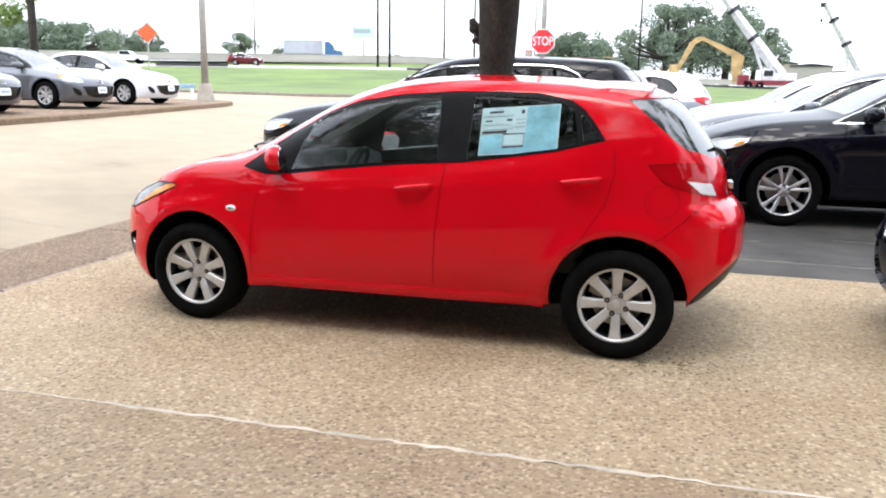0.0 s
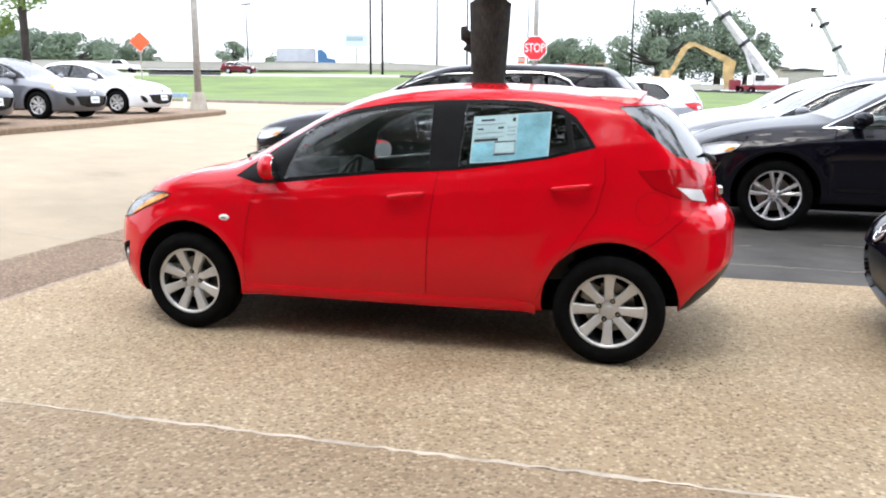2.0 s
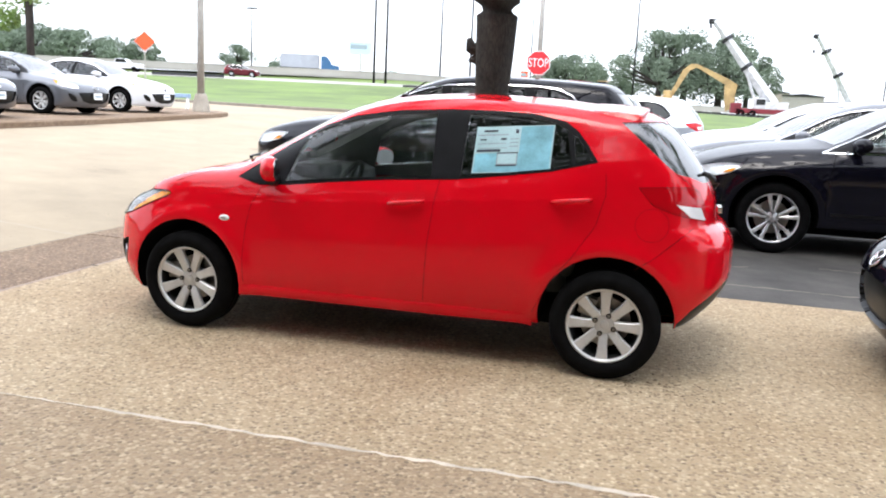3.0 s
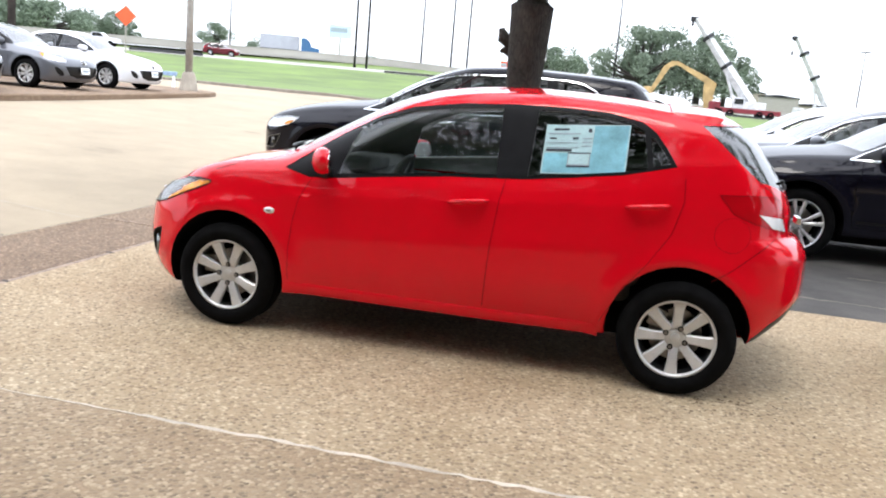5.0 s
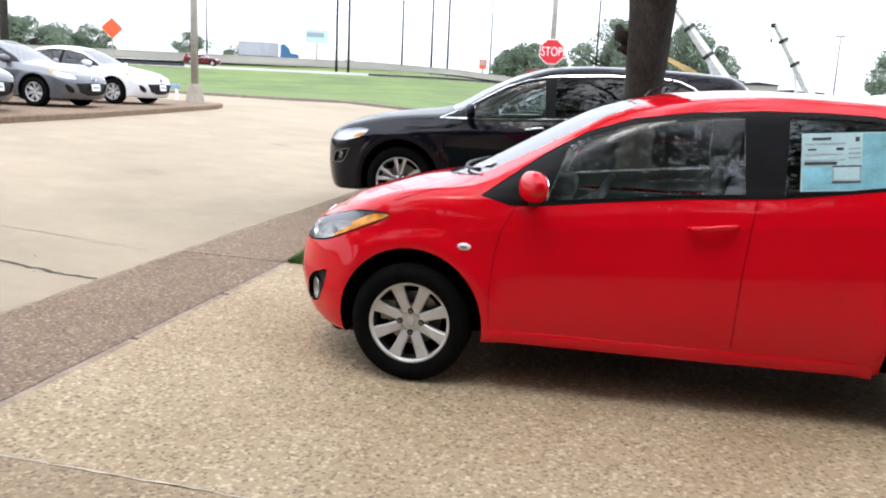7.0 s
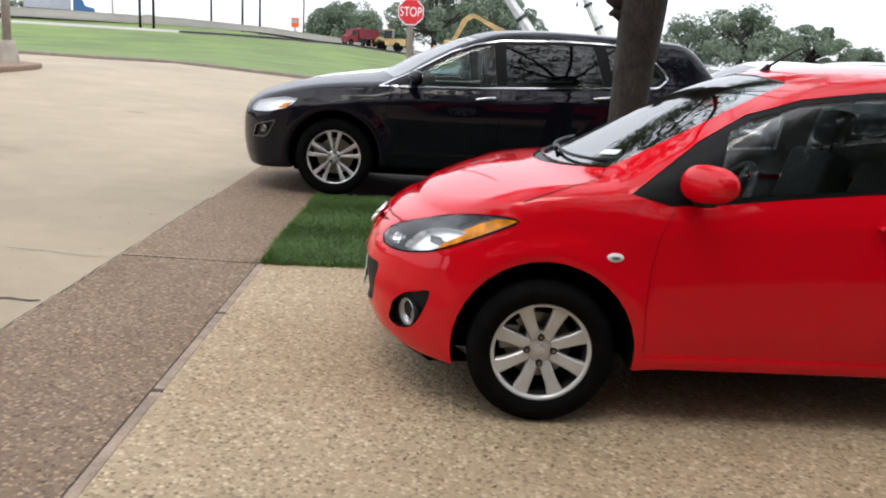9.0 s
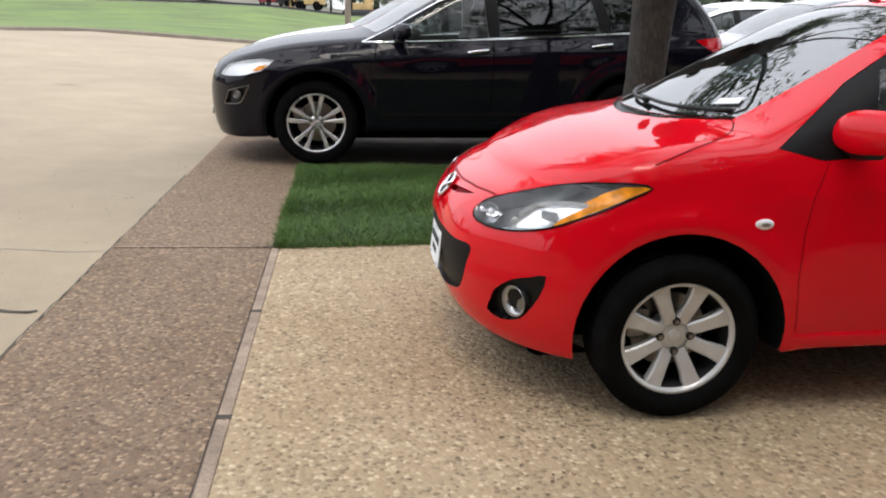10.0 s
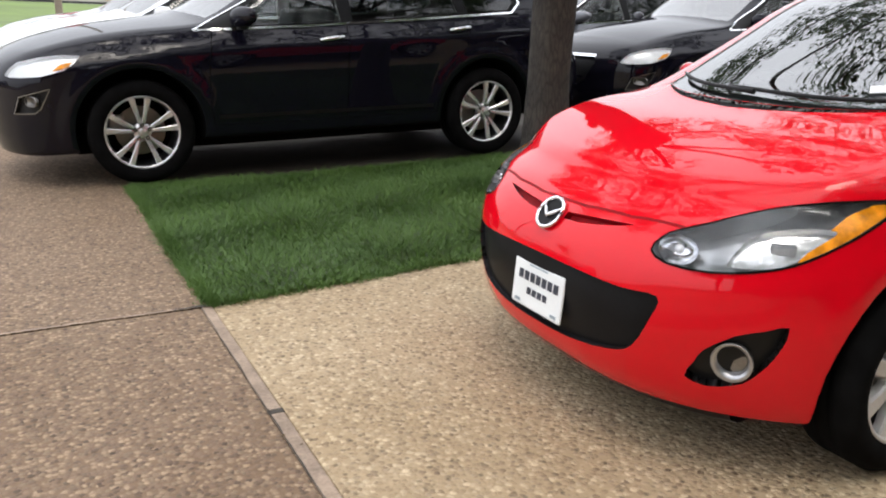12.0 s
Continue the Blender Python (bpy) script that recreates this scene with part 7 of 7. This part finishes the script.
boom_crane(11.2, 88, 8.75, 5.0, M["crane_white"], "white telescopic crane with raised boom", 0, 2.6)


def lorry(d, l, cab_tone, label, length=12.0, trailer="trailer_white"):
    p = spot(d, l, 0.14)
    root = empty("lorry", Matrix.Translation(p) @ pose(0, 0, 0, 0, 0, 20))
    bm = bmesh.new()
    add_box(bm, (-length, -1.25, 1.1), (0, 1.25, 3.9), 0.05)
    part("trailer", bm, M[trailer], root, "white box trailer")
    bm = bmesh.new()
    add_prism(bm, [(0.5, 0.6), (0.5, 3.6), (1.4, 3.7), (2.3, 2.9), (2.6, 2.0), (4.2, 1.7), (4.4, 0.6)], -1.2, 1.2)
    bmesh.ops.recalc_face_normals(bm, faces=bm.faces)
    part("cab", bm, M[cab_tone], root)
    bm = bmesh.new()
    add_box(bm, (-length, -1.1, 0.8), (2.0, 1.1, 1.1), 0.03)
    part("chassis", bm, M["iron"], root)
    for x in (-length + 1.2, -length + 2.5, 0.6, 1.9, 3.7):
        bm = bmesh.new()
        add_lathe(bm, [(0.2, -1.22), (0.46, -1.24), (0.5, -1.1), (0.5, 1.1), (0.46, 1.24), (0.2, 1.22)], 18)
        w = part("wheel_pair", bm, M["rubber"], root)
        w.location = (x, 0, 0.5)
    tagged(root, label, "lorry")


def pickup(p, rz, tone, label):
    root = empty("pickup_truck", Matrix.Translation(p) @ pose(0, 0, 0, 0, 0, rz))
    bm = bmesh.new()
    add_prism(bm, [(-2.6, 0.5), (-2.65, 0.95), (-2.5, 1.1), (-1.0, 1.2), (-0.45, 1.75), (0.75, 1.8), (1.0, 1.2), (2.8, 1.2), (2.8, 0.5)], -0.95, 0.95)
    bmesh.ops.recalc_face_normals(bm, faces=bm.faces)
    part("body", bm, M[tone], root)
    bm = bmesh.new()
    add_prism(bm, [(-0.85, 1.22), (-0.4, 1.68), (0.7, 1.72), (0.85, 1.22)], -0.965, 0.965)
    bmesh.ops.recalc_face_normals(bm, faces=bm.faces)
    part("side_window", bm, M["gloss_black"], root)
    for x in (-1.7, 1.8):
        bm = bmesh.new()
        add_lathe(bm, [(0.15, -0.97), (0.34, -0.99), (0.38, -0.9), (0.38, 0.9), (0.34, 0.99), (0.15, 0.97)], 18)
        w = part("wheel_pair", bm, M["rubber"], root)
        w.location = (x, 0, 0.38)
    tagged(root, label, "pickup truck")


def dump_truck(x, y, rz):
    root = empty("dump_truck", pose(x, y, land(x, y) + 0.1, 0, 0, rz) @ Matrix.Diagonal((0.7, 0.7, 0.8, 1)))
    bm = bmesh.new()
    add_prism(bm, [(-0.2, 1.2), (-0.5, 2.7), (0.2, 2.9), (4.2, 2.75), (4.5, 1.3)], -1.25, 1.25)
    bmesh.ops.recalc_face_normals(bm, faces=bm.faces)
    part("bed", bm, M["crane_red"], root, "dark red tipper bed")
    bm = bmesh.new()
    add_prism(bm, [(-2.9, 0.6), (-2.95, 1.5), (-2.1, 1.65), (-1.8, 2.55), (-0.6, 2.6), (-0.6, 0.6)], -1.1, 1.1)
    bmesh.ops.recalc_face_normals(bm, faces=bm.faces)
    part("cab", bm, M["crane_red"], root)
    bm = bmesh.new()
    add_prism(bm, [(-2.02, 1.7), (-1.76, 2.42), (-0.9, 2.45), (-0.9, 1.7)], -1.115, 1.115)
    bmesh.ops.recalc_face_normals(bm, faces=bm.faces)
    part("side_window", bm, M["gloss_black"], root)
    bm = bmesh.new()
    add_box(bm, (-2.6, -0.8, 0.55), (4.3, 0.8, 1.2), 0.05)
    part("chassis", bm, M["iron"], root)
    for wx in (-2.1, 2.2, 3.4):
        for wy in (-1.05, 1.05):
            bm = bmesh.new()
            add_lathe(bm, [(0.2, -0.16), (0.46, -0.18), (0.52, -0.1), (0.52, 0.1), (0.46, 0.18), (0.2, 0.16)], 18)
            w = part("wheel", bm, M["rubber"], root)
            w.location = (wx, wy, 0.52)
    tagged(root, "dark red tipper truck parked beyond the field", "truck")


def wheel_loader(x, y, rz):
    root = empty("wheel_loader", pose(x, y, land(x, y) + 0.1, 0, 0, rz) @ Matrix.Diagonal((0.75, 0.75, 0.85, 1)))
    bm = bmesh.new()
    add_prism(bm, [(-0.4, 0.9), (-0.4, 1.9), (2.6, 2.0), (3.1, 1.7), (3.1, 0.9)], -0.9, 0.9)
    bmesh.ops.recalc_face_normals(bm, faces=bm.faces)
    part("engine_cover", bm, M["yellow"], root)
    bm = bmesh.new()
    add_box(bm, (-0.6, -0.8, 1.9), (0.9, 0.8, 3.2), 0.1)
    part("cab", bm, M["gloss_black"], root, "dark glazed cab")
    bm = bmesh.new()
    add_box(bm, (-0.7, -0.9, 3.2), (1.0, 0.9, 3.35), 0.05)
    part("cab_roof", bm, M["yellow"], root)
    for sy in (-0.55, 0.55):
        bm = bmesh.new()
        add_prism(bm, [(-0.3, 1.7), (-1.6, 2.2), (-3.0, 1.0), (-2.8, 0.8), (-1.6, 1.8), (-0.3, 1.35)], sy - 0.1, sy + 0.1)
        bmesh.ops.recalc_face_normals(bm, faces=bm.faces)
        part("lift_arm", bm, M["yellow"], root)
    bm = bmesh.new()
    add_prism(bm, [(-2.9, 1.5), (-2.6, 0.4), (-3.0, 0.15), (-4.0, 0.2), (-3.2, 0.5)], -1.3, 1.3)
    bmesh.ops.recalc_face_normals(bm, faces=bm.faces)
    part("bucket", bm, M["yellow"], root)
    for wx in (-1.2, 1.9):
        for wy in (-0.95, 0.95):
            bm = bmesh.new()
            add_lathe(bm, [(0.25, -0.22), (0.62, -0.25), (0.7, -0.15), (0.7, 0.15), (0.62, 0.25), (0.25, 0.22)], 18)
            w = part("wheel", bm, M["rubber"], root)
            w.location = (wx, wy, 0.7)
    tagged(root, "yellow wheel loader standing beyond the field", "loader")


dump_truck(-10.4, 112.0, 40)
wheel_loader(-6.2, 113.0, -12)
lorry(90, -5.6, "blue_paint", "white box lorry with blue cab on the highway", 8.0)
pickup(spot(88, -47, 0.14), 20, "white_paint", "white pickup truck on the highway")


pickup(spot(61, -17.5, 0.14), 200, "white_paint", "white pickup truck on the frontage road")
pickup(spot(61, -36, 0.14), 200, "maroon_paint", "dark red pickup truck on the frontage road")
c = copy_thing(suv, Matrix.Translation(spot(61, -8.5, 0.14)) @ pose(0, 0, 0, 0, 0, 200))
recolour(c, M["black_paint"], M["maroon_paint"])
tagged(c, "dark red estate car on the frontage road", group="road traffic")

# low sheds beyond the field
for az, d, w, h, tone, label in ((8.3, 140, 9, 4.2, "steel", "low grey shed far off"), (6.6, 150, 7, 5.2, "kerb", "low tan shed far off"), (10.5, 150, 14, 3.0, "kerb", "long low tan shed far off"), (-17.5, 190, 9, 3.6, "steel", "low grey shed across the highway")):
    p = on_land(az, d)
    w, h = w * 1.3, h * 1.3
    root = empty("shed", Matrix.Translation(p) @ pose(0, 0, 0, 0, 0, -az))
    bm = bmesh.new()
    add_box(bm, (-w / 2, -4, -0.5), (w / 2, 4, h), 0.03)
    part("wall", bm, M[tone], root)
    bm = bmesh.new()
    add_prism(bm, [(-w / 2 - 0.3, h), (w / 2 + 0.3, h), (w / 2 + 0.3, h + 0.25), (0, h + 0.9), (-w / 2 - 0.3, h + 0.25)], -4.3, 4.3)
    bmesh.ops.recalc_face_normals(bm, faces=bm.faces)
    part("roof", bm, M["iron"], root)
    tagged(root, label, "shed")

# blue barrier rail beside the island
root = empty("barrier_rail", Matrix.Translation((-14.2, 20.9, land(-14.2, 20.9) + 0.1)))
bm = bmesh.new()
add_box(bm, (-1.6, -0.05, 0.38), (1.2, 0.05, 0.52), 0.02)
part("rail", bm, M["rail_blue"], root, "blue painted rail")
for x in (-1.4, 0.0, 1.1):
    bm = bmesh.new()
    add_tube(bm, (x, 0, -0.05), (x, 0, 0.4), 0.05)
    part("post", bm, M["paper"], root)
tagged(root, "low blue and white barrier rail behind the island", "barrier")

# ---------------------------------------------------------------- joints, cracks and litter
def crack(pts, width, z, name, label, material, seed, jitter=0.02):
    rnd = random.Random(seed)
    line = []
    for a, b in zip(pts, pts[1:]):
        n = max(2, int(math.hypot(b[0] - a[0], b[1] - a[1]) / 0.06))
        line += [(a[0] + (b[0] - a[0]) * i / n + rnd.uniform(-jitter, jitter), a[1] + (b[1] - a[1]) * i / n + rnd.uniform(-jitter, jitter)) for i in range(n)]
    line.append(pts[-1])
    bm = bmesh.new()
    rows = []
    for i, (x, y) in enumerate(line):
        d = Vector((line[min(i + 1, len(line) - 1)][0] - line[max(i - 1, 0)][0], line[min(i + 1, len(line) - 1)][1] - line[max(i - 1, 0)][1])).normalized()
        w = width * rnd.uniform(0.4, 1.2) / 2
        zz = land(x, y) + z
        rows.append((bm.verts.new((x - d.y * w, y + d.x * w, zz)), bm.verts.new((x + d.y * w, y - d.x * w, zz))))
    for a, b in zip(rows, rows[1:]):
        bm.faces.new((a[0], a[1], b[1], b[0]))
    return tagged(part(name, bm, material), label, "crack", kind="structure")


crack([(-2.5, 1.15), (-3.0, 1.18), (-3.4, 1.24), (-4.4, 1.35), (-6.0, 1.75), (-7.5, 1.9)], 0.035, -0.008, "trim", "jagged dark crack across the driveway", M["dirt"], 1)
crack([(-2.48, 2.15), (-5.0, 2.2), (-9.0, 2.2)], 0.015, -0.008, "trim", "fine straight joint across the driveway", M["kerb"], 2, 0.004)
crack([(-2.466, -9.0), (-2.464, 2.0), (-2.466, 4.5)], 0.012, 0.0005, "trim", "dark gap between strip and driveway", M["dirt"], 3, 0.005)
crack([(-1.564, -9.0), (-1.564, 2.2)], 0.005, 0.001, "trim", "dark gap beside the joint board", M["dirt"], 4, 0.002)
crack([(-1.5, 2.204), (-0.9, 2.289), (-0.3, 2.374), (2.9, 2.374)], 0.02, 0.0015, "trim", "dark soil line where slab meets lawn", M["dirt"], 6, 0.006)
crack([(-1.68, 2.2), (-1.52, 2.215)], 0.03, 0.002, "trim", "dark gap at the slab corner", M["dirt"], 8, 0.004)
crack([(-2.44, 2.21), (-1.9, 2.21), (-1.66, 2.21)], 0.02, 0.0015, "trim", "pale straight joint across the strip", M["joint"], 7, 0.004)
crack([(-1.49, -1.322), (0.3, -1.322)], 0.013, 0.0012, "trim", "faint worn end of the pale line", M["line"], 19, 0.006)
crack([(0.3, -1.322), (14, -1.322)], 0.028, 0.0012, "trim", "worn pale line along a slab joint", M["line"], 9, 0.009)
for k, pts in enumerate((((3.2, 3.0), (4.3, 2.94), (5.4, 3.02)), ((4.3, 4.2), (5.2, 4.12)), ((5.4, 3.6), (6.3, 3.66)), ((3.0, 3.7), (3.6, 3.95)))):
    crack(pts, 0.03, -0.0095, "trim", "pale worn streak on the asphalt", M["stain"], 30 + k, 0.02)
for y in (0.05, 1.1):
    slab("trim", -1.565, -1.514, y, y + 0.03, -0.0015, M["dirt"], "dark break in the joint board", 0.05, 0.0)


rnd = random.Random(21)
verts, faces = [], []
for k in range(420):
    pick = rnd.random()
    if pick < 0.3:
        x, y = rnd.uniform(-0.65, 0.2), rnd.gauss(0.1, 0.35)
    elif pick < 0.5:
        x, y = rnd.gauss(2.75, 0.15), rnd.gauss(-0.05, 0.12)
    elif pick < 0.8:
        x, y = -2.5 - abs(rnd.gauss(0, 1.3)), rnd.uniform(-1, 9)
    else:
        x, y = rnd.uniform(-2.4, -1.5), rnd.uniform(-1, 5)
    z = land(x, y) + (-0.012 if x < -2.46 else 0.0) + 0.004
    s, a = rnd.uniform(0.005, 0.015), rnd.uniform(0, 6)
    i = len(verts)
    for q in range(4):
        verts.append((x + s * math.cos(a + q * 1.57) * (1 if q % 2 else 0.6), y + s * math.sin(a + q * 1.57) * (1 if q % 2 else 0.6), z + rnd.uniform(0, 0.006)))
    faces.append((i, i + 1, i + 2, i + 3))
me = bpy.data.meshes.new("leaf_litter")
me.from_pydata(verts, [], faces)
tagged(as_object("leaf_litter", me, plain("dead_leaves", (0.12, 0.08, 0.045), 0.9)), "scattered small dead leaves on the paving", "litter", kind="stuff")
